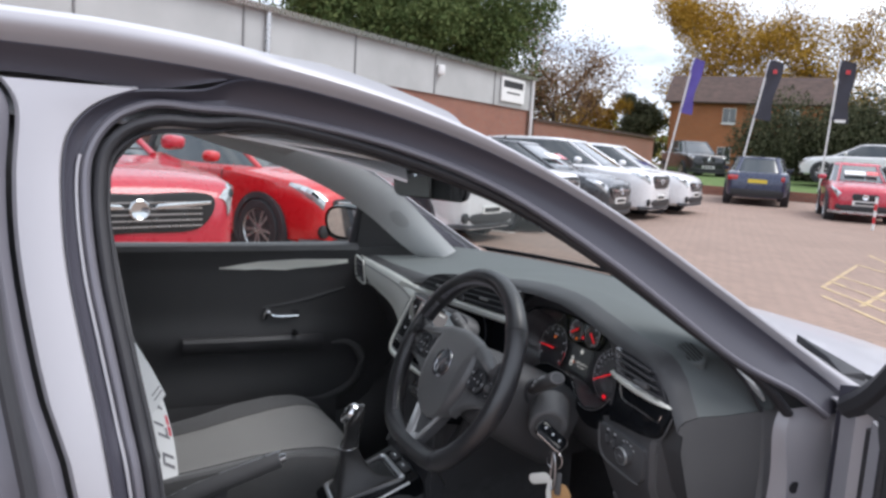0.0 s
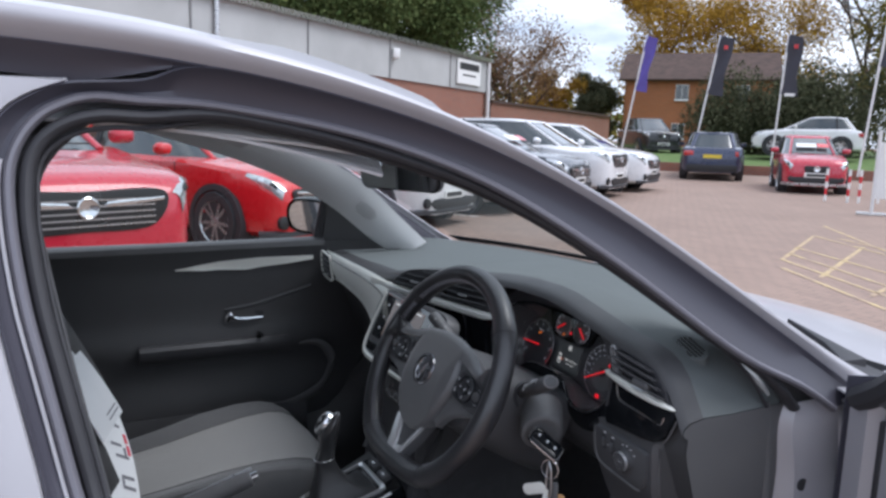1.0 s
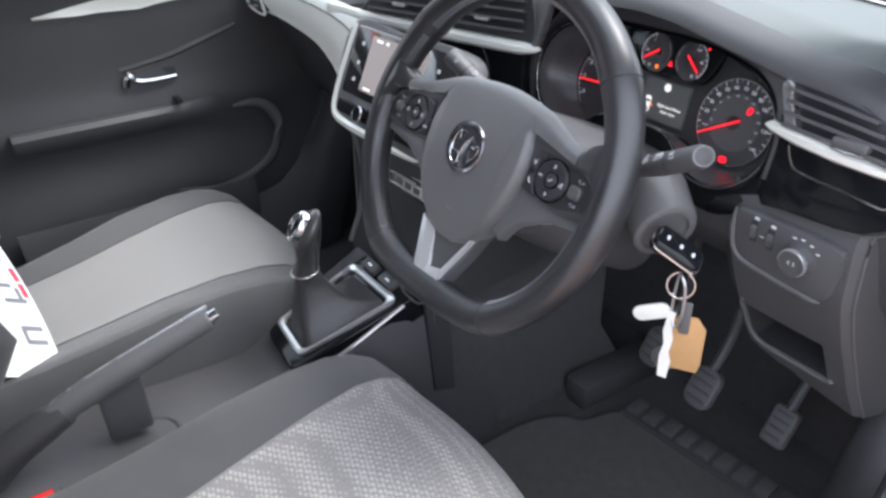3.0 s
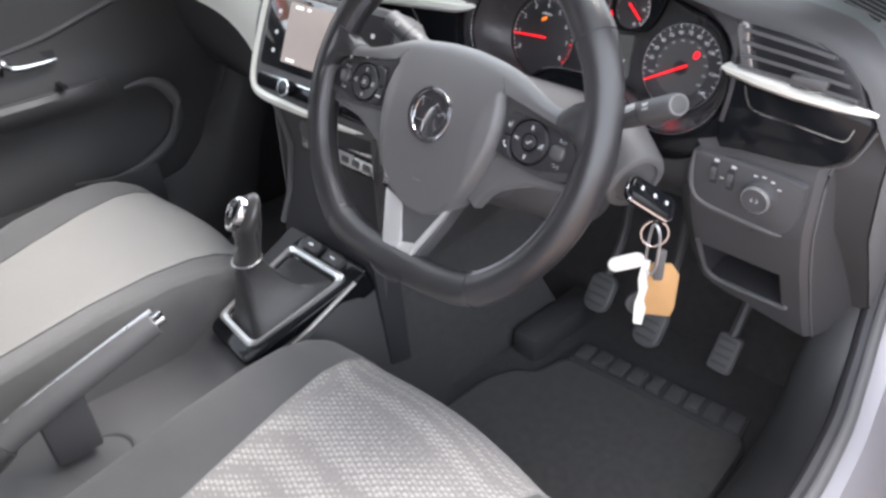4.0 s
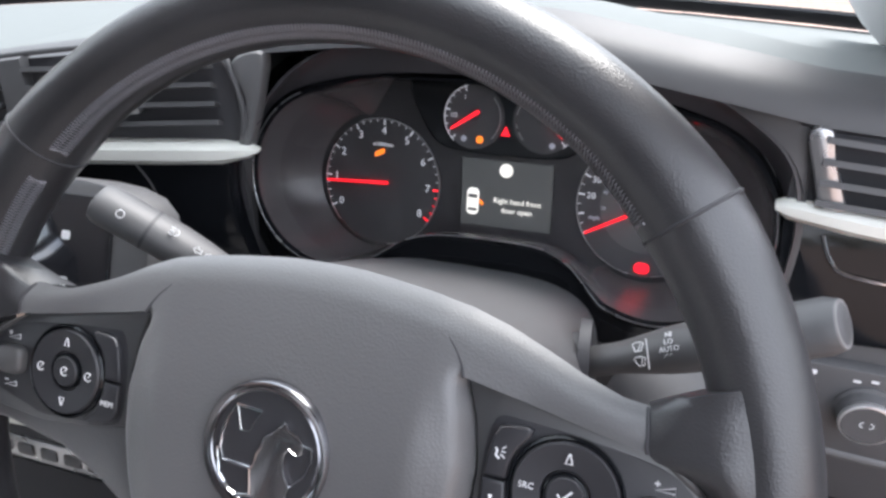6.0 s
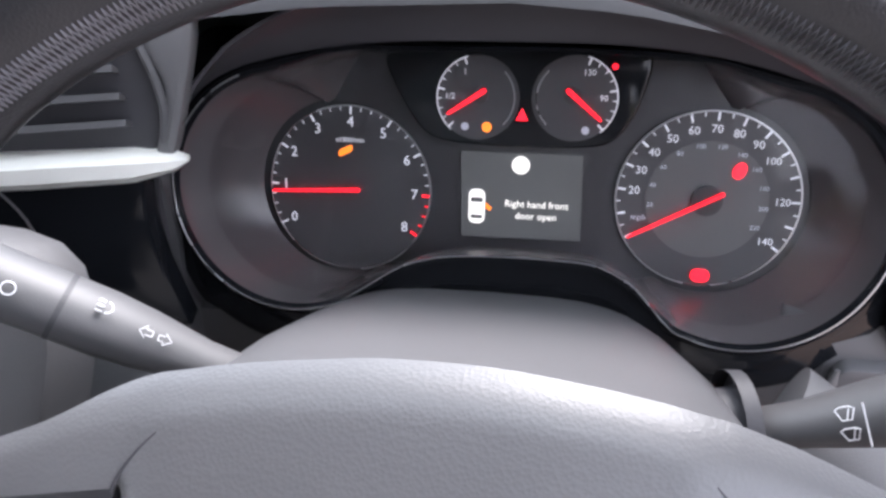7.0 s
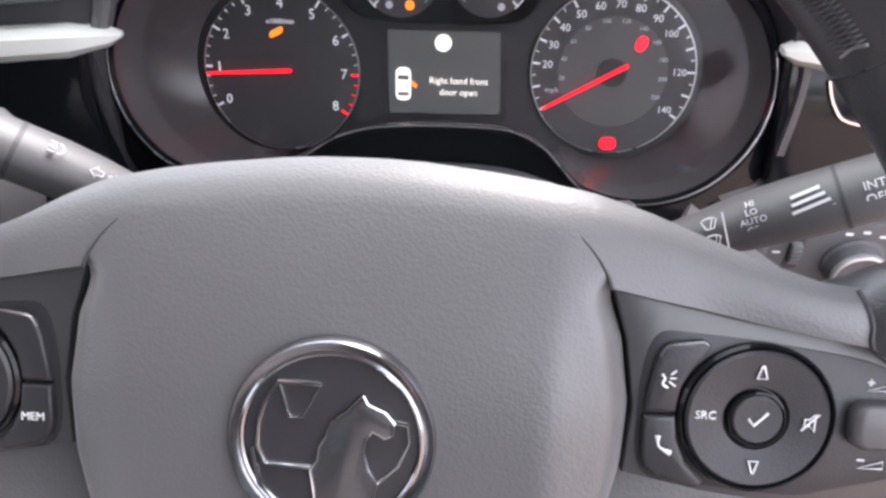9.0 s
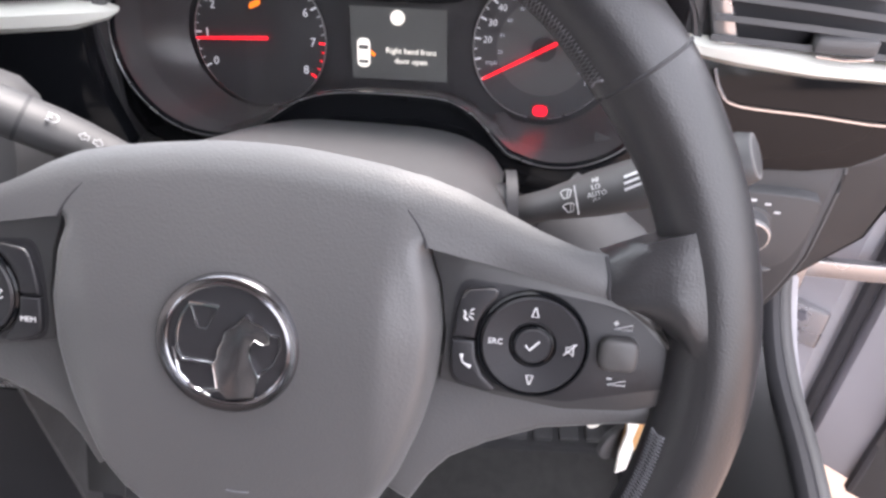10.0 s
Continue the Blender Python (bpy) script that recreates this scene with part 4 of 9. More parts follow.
def rim_girth(a):
    """A fuller grip at ten to two, at the cross spokes and round the foot of the lower spoke."""
    d = math.degrees(a) % 360
    return 1.0 + sum(k * math.exp(-((d - c) / w) ** 2) for c, w, k in ((38, 9, 0.10), (142, 9, 0.10), (180, 14, 0.05), (0, 14, 0.05), (360, 14, 0.05), (238, 12, 0.07), (302, 12, 0.07), (270, 24, 0.10)))


def rim_at(a, b, k=1.0):
    p, t, o = rim_frame(a)
    g = rim_girth(a) * k
    return p + o * (TW * g * math.cos(b)) + V((0, 0, TW * 1.08 * g * math.sin(b)))


def rim_section(a, k=1.0, n=20):
    return [rim_at(a, 2 * math.pi * i / n, k) for i in range(n)]


rows = [rim_section(2 * math.pi * i / 144) for i in range(144)]
rows.append(rows[0])
rim = part("rim", skin(rows, True), LEATHER, wheel, "black leather rim", m=MW)
for deg in (38, 142, 236, 304):
    part("rim_seam", tube(rim_section(radians(deg), 1.0, 24), 0.0007, 6, closed=True, up=(0.3, 0.2, 1)), RUBBER, rim, "stitched joint in the leather", m=MW)
# cross stitching on the inner side of the rim: two rows of holes laced by a zigzag thread
for a0, a1 in ((40, 140), (146, 234), (306, 352)):
    n = int((a1 - a0) * 0.98)
    for off in (0.0, 1.0):
        pts = []
        for i in range(n * 2):
            a = radians(a0 + (a1 - a0) * i / (n * 2 - 1))
            up_ = (i + off) % 2
            pts.append(rim_at(a, math.pi - 0.50 + (0.20 if up_ else -0.20), 1.018))
        part("stitching", tube(pts, 0.00060, 5, up=(0, 0, 1)), THREAD, rim, "grey cross stitching", m=MW)


def mirror2(pts):
    return [(-x, y) for x, y in pts]


# airbag cover, running out into the upper arms of the cross spokes
SPOKE_TOP = [(0.0, 0.0740), (0.01, 0.0739), (0.02, 0.0734), (0.04, 0.0713), (0.055, 0.0692), (0.070, 0.0662), (0.085, 0.0616), (0.10, 0.0558), (0.115, 0.0500), (0.130, 0.0456), (0.145, 0.0440), (0.166, 0.052)]
PAD_SIDE = [(-0.104, 0.0), (-0.1025, 0.014), (-0.098, 0.028), (-0.088, 0.0435), (-0.074, 0.0555), (-0.056, 0.0655), (-0.0386, 0.0720), (-0.030, 0.0748), (-0.010, 0.0793), (0.009, 0.0803), (0.0275, 0.0775), (0.0424, 0.0722)]
SEAM = [(0.070, 0.0430), (0.0743, 0.0421), (0.0888, 0.0391), (0.1116, 0.0348), (0.1404, 0.0302)]


def pad_height(x, y):
    """The common skin of cover and spokes: it falls away upwards and past a soft ridge on either flank."""
    e = max(0.0, abs(x) - 0.056 - 0.05 * max(0.0, y))
    d = max(0.0, lerp(SPOKE_TOP, abs(x)) - y)
    flank = 0.0115 - 0.0070 * ease(y, 0.015, 0.045)
    rise = 0.0055 * ease(abs(x), 0.095, 0.140)
    return 0.019 + rise - 4.0 * max(0.0, y + 0.002) ** 2 - 1.8 * max(0.0, -y - 0.01) ** 2 - flank * (1 - math.exp(-(e / 0.026) ** 1.35)) - 0.007 * max(0.0, 1 - d / 0.011) ** 2.2


def half_width(y):
    return lerp(PAD_SIDE, y) if y <= 0.0424 else 0.0722


def cover_point(x, y):
    edge = max(0.0, half_width(y) - abs(x))
    roll = 0.0085 * max(0.0, 1 - edge / 0.0085) ** 2.2 * (1 - ease(y, 0.036, 0.046)) if y < 0.046 else 0.0
    return V((x, y, pad_height(x, y) - roll))


cover = bmesh.new()
share = [math.copysign(1 - (1 - abs(f)) ** 1.7, f) for f in np.linspace(-1, 1, 53)]
rows = []
for f in (1.0, 0.97, 0.92, 0.85, 0.75, 0.62, 0.46, 0.28, 0.0):
    row = [cover_point(0.0722 * u, 0.0640 + (lerp(SPOKE_TOP, abs(0.0722 * u)) - 0.0640) * f) for u in share]
    rows.append([row[0]] + row + [row[-1]])
for y in [0.0614 - 0.0026 * k for k in range(56)] + [-0.0835 - 0.0017 * k for k in range(12)]:
    row = [cover_point(half_width(y) * u, y) for u in share]
    sk = V((0.0, 0, 0.0)) if y > 0.0424 else V((0.0015, 0, -0.018))
    rows.append([row[0] + sk] + row + [row[-1] + V((-sk.x, 0, sk.z))])
rows.append([p + V((0, 0.001, -0.018)) for p in rows[-1]])
quadgrid(cover, [[p + V((0, -0.010, -0.022)) for p in rows[0]]] + rows)
for s in (1, -1):
    rows = []
    for k in range(27):
        x = 0.0721 + 0.0685 * k / 26
        y0, y1 = lerp(SPOKE_TOP, x), lerp(SEAM, x)
        if s < 0:
            y0 -= 0.004 * ease(x, 0.072, 0.100) * (1 - ease(x, 0.115, 0.138))
        col = [V((s * x, y0 + (y1 - y0) * f, pad_height(x, y0 + (y1 - y0) * f))) for f in (0, 0.04, 0.09, 0.16, 0.26, 0.4, 0.6, 0.8, 0.94, 1.0)]
        rows.append([col[0] + V((0, -0.010, -0.022))] + col + [col[-1] + V((0, 0.0005, -0.008))])
    quadgrid(cover, rows)
bmesh.ops.remove_doubles(cover, verts=cover.verts[:], dist=2e-5)
part("airbag_cover", cover, PADSKIN, wheel, "grained grey airbag cover running into the spokes", m=MW, angle=50)
for s in (1, -1):
    seam = bez([(s * 0.0640, 0.0555, 0), (s * 0.0680, 0.0510, 0), (s * 0.0712, 0.0460, 0), (s * 0.0726, 0.0420, 0)], 14)
    part("cover_seam", tube([V((p.x, p.y, pad_height(p.x, p.y) - 0.0001)) for p in seam], 0.0007, 6, up=(0, 0, 1), scale=[0.3 + 0.05 * k for k in range(14)]), RUBBER, wheel, "fine dark joint", m=MW)
part("airbag_mark", tube([V((0.012 * f, -0.066 - 0.0022 * (1 - f * f), pad_height(0.012 * f, -0.066) + 0.0002)) for f in np.linspace(-0.4, 0.4, 9)], 0.0004, 5), THREAD, wheel, "small moulded mark", m=MW)
INSERT = material("silver_insert", (0.66, 0.66, 0.66), 0.26, 0.45, 0.05, 1500, 0.03, 12)
PANELFRAME = material("panel_frame", (0.050, 0.050, 0.053), 0.34, 0, 0.12, 1700, 0.05, 9, spec=0.8)
PANELTRIM = material("panel_trim", (0.115, 0.113, 0.115), 0.26, 0.35, 0.05, 1700, 0.05, 9, spec=0.8)
CONTROL = material("control_panel", (0.026, 0.026, 0.030), 0.40, 0, 0.2, 1500, 0.05, 12)
ROCKER = material("rocker_grey", (0.085, 0.083, 0.084), 0.32, 0, 0.1, 1500, 0.05, 12)
for s in (1, -1):
    f = (lambda pts: pts) if s > 0 else mirror2
    # leather drawn from the rim over the spoke's end
    A_ = bez([(0.1390, 0.0440, 0.0), (0.1402, 0.0372, 0.0), (0.1410, 0.0300, 0.0), (0.1500, 0.0268, 0.0), (0.1588, 0.0225, 0.0), (0.1660, 0.0150, 0.0), (0.1708, 0.0090, 0.0), (0.1758, 0.0010, 0.0), (0.1798, -0.0065, 0.0), (0.1772, -0.0150, 0.0), (0.1745, -0.0250, 0.0)], 26)
    rows = []
    for k in range(9):
        g = k / 8
        row = []
        for n, p in enumerate(A_):
            u = n / 25
            z0 = pad_height(p.x, p.y) if p.y > 0.0295 else 0.0045 + 0.010 * ease(p.y, 0.012, 0.0295)
            q = rim_at(radians(19.5 - 32.5 * u), radians(112 - 8 * u), 1.004)
            r_ = V((p.x, p.y, z0)).lerp(q, g)
            r_.z += 0.0030 * math.sin(math.pi * g) * (1 - 0.5 * u) + 0.0007 * math.sin(9 * u + 7 * g) * math.sin(math.pi * g)
            r_.y += 0.0015 * math.sin(math.pi * g) * max(0.0, 1 - 4 * u)
            row.append(V((s * r_.x, r_.y, r_.z)))
        rows.append([row[0] + V((0, -0.003, -0.024))] + row + [row[-1] + V((0, 0.002, -0.015))])
    part("spoke_wrap", skin(rows), LEATHER, wheel, "creased leather where the spoke meets the rim", m=MW, angle=60)
    part("wrap_seam", tube([V((s * p.x, p.y, pad_height(p.x, p.y) + 0.0003)) for p in A_[:6]], 0.0007, 6, up=(0, 0, 1)), RUBBER, wheel, "dark joint of the leather", m=MW)
    panel = f([(0.0735, 0.0418), (0.0888, 0.0387), (0.1116, 0.0344), (0.1404, 0.0298), (0.1575, 0.0222), (0.1696, 0.0092), (0.1788, -0.0061), (0.1727, -0.0125), (0.154, -0.0176), (0.129, -0.0195), (0.102, -0.0165), (0.080, -0.0120), (0.0815, 0.008), (0.0785, 0.0270)])
    part("panel_frame", slab(panel, -0.012, 0.0050, 0.0010), PANELFRAME, wheel, "dark grey control panel", m=MW)
    zone = f([(p.x, p.y) for p in bez([(0.0860, 0.0285, 0), (0.0984, 0.0300, 0), (0.1247, 0.0276, 0), (0.1480, 0.0235, 0), (0.1600, 0.0150, 0), (0.1690, 0.0045, 0), (0.1712, -0.0045, 0), (0.1551, -0.0095, 0), (0.1380, -0.0140, 0), (0.1273, -0.0162, 0), (0.1033, -0.0145, 0), (0.0855, -0.0115, 0), (0.0828, 0.008, 0)], 60, True)])
    part("control_panel", slab(zone, 0.0040, 0.0054, 0.0006), CONTROL, wheel, "black inset of the panel", m=MW)
    edge = f([(0.1430, 0.0285), (0.1575, 0.0228), (0.1698, 0.0095), (0.1795, -0.0061), (0.1785, -0.0095), (0.1735, -0.0118), (0.1716, -0.0030), (0.1690, 0.0052), (0.1610, 0.0160), (0.1520, 0.0222)])
    part("panel_trim", slab(edge, 0.0040, 0.0070, 0.0014, 3), PANELTRIM, wheel, "satin grey end of the panel", m=MW)
    under = f([(0.079, -0.010), (0.100, -0.0150), (0.129, -0.0182), (0.154, -0.0168), (0.1727, -0.0120), (0.180, -0.0175), (0.177, -0.0262), (0.157, -0.0268), (0.1227, -0.0328), (0.101, -0.0420), (0.0862, -0.0507), (0.078, -0.060), (0.070, -0.074), (0.056, -0.066)])
    part("lower_spoke", slab(under, -0.016, -0.0005, 0.004, 3), PADSKIN, wheel, "grey lower edge of the spoke", m=MW)
    c = (s * 0.1151, 0.0071)
    at_c = Matrix.Translation((c[0], c[1], 0))
    part("control_ring", turn([(0.0216, 0.004), (0.0216, 0.0074), (0.0208, 0.0082), (0.0200, 0.0072), (0.0199, 0.0056)], 44, at_c, cap=False), GLOSS, wheel, "gloss black ring", m=MW)
    part("control_dial", turn([(0.0197, 0.004), (0.0197, 0.0078), (0.0189, 0.0087), (0.0092, 0.0072), (0.0082, 0.0050), (0.0, 0.0050)], 44, at_c), CONTROL, wheel, "round control button", m=MW)
    part("button_ring", turn([(0.0080, 0.0050), (0.0079, 0.0080), (0.0074, 0.0083), (0.0071, 0.0078)], 32, at_c, cap=False), GLOSS, wheel, m=MW)
    part("dial_button", turn([(0.0070, 0.005), (0.0070, 0.0080), (0.0064, 0.0086), (0.0, 0.0083)], 28, at_c), CONTROL, wheel, "round centre button", m=MW)
    for bo in ([(0.0862, 0.0215), (0.0880, 0.0262), (0.0905, 0.0277), (0.0990, 0.0288), (0.1010, 0.0276), (0.1002, 0.0246), (0.0965, 0.0205), (0.0938, 0.0150), (0.0929, 0.0080), (0.0842, 0.0078), (0.0850, 0.0150)], [(0.0842, 0.0066), (0.0929, 0.0068), (0.0938, 0.0), (0.0968, -0.0070), (0.1022, -0.0122), (0.1010, -0.0140), (0.0985, -0.0142), (0.0885, -0.0112), (0.0852, -0.0085), (0.0842, -0.0045)]):
        part("push_button", slab(f(bo), 0.0035, 0.0082, 0.0013, 3), CONTROL, wheel, "push button", m=MW)
    # upper edge drawn paler where it catches the light
    part("button_highlight", tube([V((x, y, 0.0080)) for x, y in f([(0.0873, 0.0240), (0.0890, 0.0267), (0.0915, 0.0274), (0.0985, 0.0284), (0.1000, 0.0276)])], 0.0005, 5), PANELTRIM, wheel, m=MW)
    part("rocker", slab([(s * 0.1478 + x, 0.0068 + y) for x, y in roundrect(0.0146, 0.0136, 0.0042)], 0.003, 0.0104, 0.0022, 3), ROCKER, wheel, "grey volume rocker switch", m=MW)
    # symbols
    up = MW @ at_c
    for dy, r3 in ((0.0138, 1), (-0.0140, -1)):
        part("symbol", tube([V((-0.0013, dy - 0.0019 * r3, 0.0085)), V((-0.0002, dy + 0.0017 * r3, 0.0085)), V((0.0002, dy + 0.0017 * r3, 0.0085)), V((0.0013, dy - 0.0019 * r3, 0.0085))], 0.00030, 5, closed=True), WHITEINK, wheel, "hollow arrow", smooth=False, m=up)
    if s > 0:
        lettering("SRC", 0.0033, up @ Matrix.Translation((-0.0142, 0.0006, 0.0083)), WHITEINK, wheel)
        part("symbol", tube([V((-0.0026, 0.0002, 0.0086)), V((-0.0010, -0.0016, 0.0086)), V((0.0026, 0.0022, 0.0086))], 0.00042, 6), WHITEINK, wheel, "white tick mark", m=up)
        part("symbol", tube([V((0.0128, 0.0008, 0.0083)), V((0.0140, 0.0008, 0.0083)), V((0.0155, 0.0024, 0.0083)), V((0.0155, -0.0026, 0.0083)), V((0.0140, -0.0010, 0.0083)), V((0.0128, -0.0010, 0.0083))], 0.00028, 5, closed=True), WHITEINK, wheel, "crossed loudspeaker symbol", m=up)
        part("symbol", tube([V((0.0120, -0.0024, 0.0084)), V((0.0166, 0.0024, 0.0084))], 0.00028, 5), WHITEINK, wheel, m=up)
        part("symbol", tube(bez([(-0.0268, -0.0060, 0.0084), (-0.0262, -0.0092, 0.0084), (-0.0230, -0.0110, 0.0084)], 8), 0.00055, 6, scale=[1.5, 1.3, 0.8, 0.6, 0.6, 0.8, 1.3, 1.5]), WHITEINK, wheel, "telephone symbol", m=up)
        part("symbol", tube(bez([(-0.0270, 0.0118, 0.0084), (-0.0262, 0.0106, 0.0084), (-0.0268, 0.0092, 0.0084), (-0.0252, 0.0080, 0.0084)], 8), 0.00042, 5), WHITEINK, wheel, "voice symbol", m=up)
        for k in range(3):
            part("symbol", tube([V((-0.0250 + 0.0002 * k, 0.0108 + 0.0010 * (k - 1), 0.0084)), V((-0.0232, 0.0108 + 0.0022 * (k - 1), 0.0084))], 0.00025, 5), WHITEINK, wheel, m=up)
    else:
        lettering("MEM", 0.0034, up @ Matrix.Translation((0.0254, -0.0100, 0.0084)), WHITEINK, wheel)
        for dx, dy, k in ((-0.0138, 0, 0), (0.0138, 0, 1), (0, 0, 2)):
            part("symbol", arc_tube((dx, dy), 0.0019, 40, 320, 0.0085, 0.00030, 14), WHITEINK, wheel, "dial symbol", m=up)
            part("symbol", tube([V((dx - 0.0002, dy - 0.0004, 0.0085)), V((dx + 0.0012, dy + 0.0012, 0.0085))], 0.00028, 5), WHITEINK, wheel, m=up)
    for py, plus in ((0.0100, True), (-0.0128, False)):
        x0 = s * 0.0300 if s > 0 else -0.0375
        part("symbol", tube([V((x0, py - 0.0009, 0.0057)), V((x0 + 0.0068, py - 0.0009, 0.0057)), V((x0 + 0.0068, py + 0.0013, 0.0057))], 0.00026, 5, closed=True), WHITEINK, wheel, "hollow wedge", m=up)
        part("symbol", box(x0 - 0.0004, x0 + 0.0016, py + 0.0012, py + 0.0017, 0.0054, 0.0058), WHITEINK, wheel, m=up)
        if plus:
            part("symbol", box(x0 + 0.0004, x0 + 0.0009, py + 0.0005, py + 0.0024, 0.0054, 0.0058), WHITEINK, wheel, m=up)
# lower V spoke with its satin insert, rising towards the rim


def tilted(bm):
    for v in bm.verts:
        v.co.z += 0.011 * ease(-v.co.y, 0.090, 0.165)
    return bm


part("centre_spoke", tilted(slab([(-0.056, -0.076), (0.056, -0.070), (0.046, -0.084), (0.036, -0.112), (0.026, -0.140), (0.018, -0.168), (-0.020, -0.172), (-0.034, -0.145), (-0.050, -0.102)], -0.020, -0.003, 0.003)), DARK, wheel, "dark centre spoke", m=MW)
part("spoke_insert", tilted(slab([(-0.0490, -0.0930), (-0.0340, -0.0960), (-0.0205, -0.1015), (-0.0120, -0.1200), (-0.0033, -0.1385), (-0.0140, -0.1665), (-0.0240, -0.1500), (-0.0370, -0.1230)], -0.004, 0.0016, 0.0012)), INSERT, wheel, "satin silver arm of the V insert", m=MW)
part("spoke_insert", tilted(slab([(-0.0132, -0.1668), (-0.0028, -0.1392), (0.0160, -0.1345), (0.0098, -0.1640)], -0.004, 0.0012, 0.0010)), INSERT, wheel, "satin silver foot of the V insert", m=MW)
part("spoke_insert", tilted(slab([(0.0420, -0.0800), (0.0468, -0.0780), (0.0330, -0.1100), (0.0225, -0.1360), (0.0125, -0.1645), (0.0104, -0.1638), (0.0168, -0.1345)], -0.004, 0.0014, 0.0008)), INSERT, wheel, "thin satin edge of the V insert", m=MW)
part("rim_lip", tube(bez([(-0.046, -0.146, 0.010), (-0.036, -0.166, 0.0155), (-0.020, -0.1780, 0.0178), (0.0, -0.1800, 0.0182), (0.018, -0.1765, 0.0178), (0.030, -0.160, 0.0150), (0.036, -0.146, 0.010)], 28), 0.0013, 6), RUBBER, wheel, "dark seam round the insert", m=MW)
# plain round badge: a chrome ring, an open bracket and a curved crest shape
DULLCHROME = material("dull_chrome", (0.29, 0.29, 0.31), 0.18, 1.0, 0.03, 900, 0.05, 30)
BADGEFACE = material("badge_face", (0.075, 0.073, 0.080), 0.24, 0.5, 0.1, 900, 0.1, 30)
BADGECREST = material("badge_crest", (0.20, 0.195, 0.205), 0.22, 0.85, 0.1, 900, 0.1, 30)
MB = MW @ Matrix.Translation((-0.0009, 0.0, 0.0))
badge = part("badge", turn([(0.0282, 0.0165), (0.0282, 0.0198), (0.0274, 0.0212), (0.0262, 0.0209), (0.0250, 0.0203), (0.0242, 0.0207), (0.0236, 0.0203), (0.0233, 0.0190)], 56, cap=False), DULLCHROME, wheel, "round chrome badge ring", m=MB)
part("badge_face", turn([(0.0236, 0.0165), (0.0236, 0.0192), (0.0, 0.0197)], 44), BADGEFACE, badge, m=MB)
crest = [(8.6, 13.3), (9.9, 10.8), (14.5, 8.8), (16.9, 6.1), (16.8, 2.8), (14.5, 1.7), (11.2, 3.4), (9.4, 1.1), (9.0, -2.6), (10.3, -7.5), (12.7, -11.6), (10.8, -20.5), (-0.3, -22.5), (-4.0, -18.2), (-4.5, -13.3), (-5.3, -8.4), (-3.4, -5.5), (-2.9, -1.7), (-1.0, 1.8), (-0.1, 5.5), (4.5, 8.8)]
part("badge_crest", slab([(x / 1000, y / 1000) for x, y in crest], 0.0190, 0.0210, 0.0006), BADGECREST, badge, "raised curved crest", m=MB)
part("badge_line", tube([V((x / 1000, y / 1000, 0.0208)) for x, y in crest[:12]], 0.00035, 5, up=(0, 0, 1)), CHROME, badge, m=MB)
part("badge_line", tube([V((x / 1000, y / 1000, 0.0208)) for x, y in crest[13:] + crest[:1]], 0.00035, 5, up=(0, 0, 1)), CHROME, badge, m=MB)
for line, r_ in (([(-2.7, 15.2), (-14.2, 15.8), (-17.9, 10.0), (-19.7, 4.2), (-20.1, -2.6), (-17.9, -7.5), (-5.5, -8.1)], 0.0006), ([(-13.8, 15.2), (-2.7, 15.2), (-7.7, 6.1), (-11.4, 6.1), (-13.8, 15.2)], 0.0003), ([(-11.0, -20.4), (0.6, -18.3)], 0.0007), ([(-21.5, -2.6), (-19.6, -13.3), (-14.1, -19.1), (-6.8, -22.0)], 0.0007), ([(16.9, 5.7), (20.5, 5.1), (21.0, 0.3), (18.2, -6.5), (12.7, -11.6)], 0.0004)):
    part("badge_line", tube([V((x / 1000, y / 1000, 0.0200)) for x, y in line], r_, 6, up=(0, 0, 1)), CHROME, badge, m=MB)

# ---- steering column, stalks, key ----
column = thing("steering_column", (0.364, 0.2, 0.80), "dark plastic steering column shroud with stalks", "steering column")
rows = []
for d, hw, up_, dn, off in ((0.030, 0.084, 0.046, 0.062, 0.0), (0.036, 0.096, 0.053, 0.070, 0.0), (0.075, 0.106, 0.058, 0.080, 0.0), (0.13, 0.108, 0.062, 0.088, 0.0), (0.19, 0.104, 0.064, 0.095, 0.0), (0.25, 0.096, 0.064, 0.10, 0.0)):
    r = []
    for i in range(40):
        a = 2 * math.pi * i / 40
        cx, sy = math.cos(a), math.sin(a)
        e = 0.55
        r.append(V((hw * math.copysign(abs(cx) ** e, cx), off + (up_ if sy > 0 else dn) * math.copysign(abs(sy) ** e, sy), -d)))
    rows.append(r)
part("shroud", skin(rows, True, True), DARK, column, "grey moulded column shroud", m=MW)
part("shroud_split", tube([V((0.0935, 0.004, -0.036)), V((0.1, 0.004, -0.12)), V((0.098, 0.004, -0.2))], 0.0012, 6, up=(1, 0, 0)), RUBBER, column, m=MW)


STALKSKIN = material("stalk_skin", (0.075, 0.075, 0.078), 0.48, 0, 0.15, 1900, 0.06, 9)


def stalk(root, tip, r0, r1, name, label):
    root, tip = V(root), V(tip)
    d = (tip - root).normalized()
    L = (tip - root).length
    q = d.to_track_quat("Z", "Y").to_matrix().to_4x4()
    q.translation = root
    body = part(name, turn([(r0 * 0.8, -0.01), (r0, 0.0), (r0 * 1.02, L * 0.30), (r1 * 0.92, L * 0.48), (r1, L * 0.60), (r1, L * 0.955), (r1 * 0.86, L * 0.99), (r1 * 0.6, L), (0, L)], 24, q @ Matrix.Diagonal((1.0, 0.78, 1, 1))), STALKSKIN, column, label)
    return body, q, L


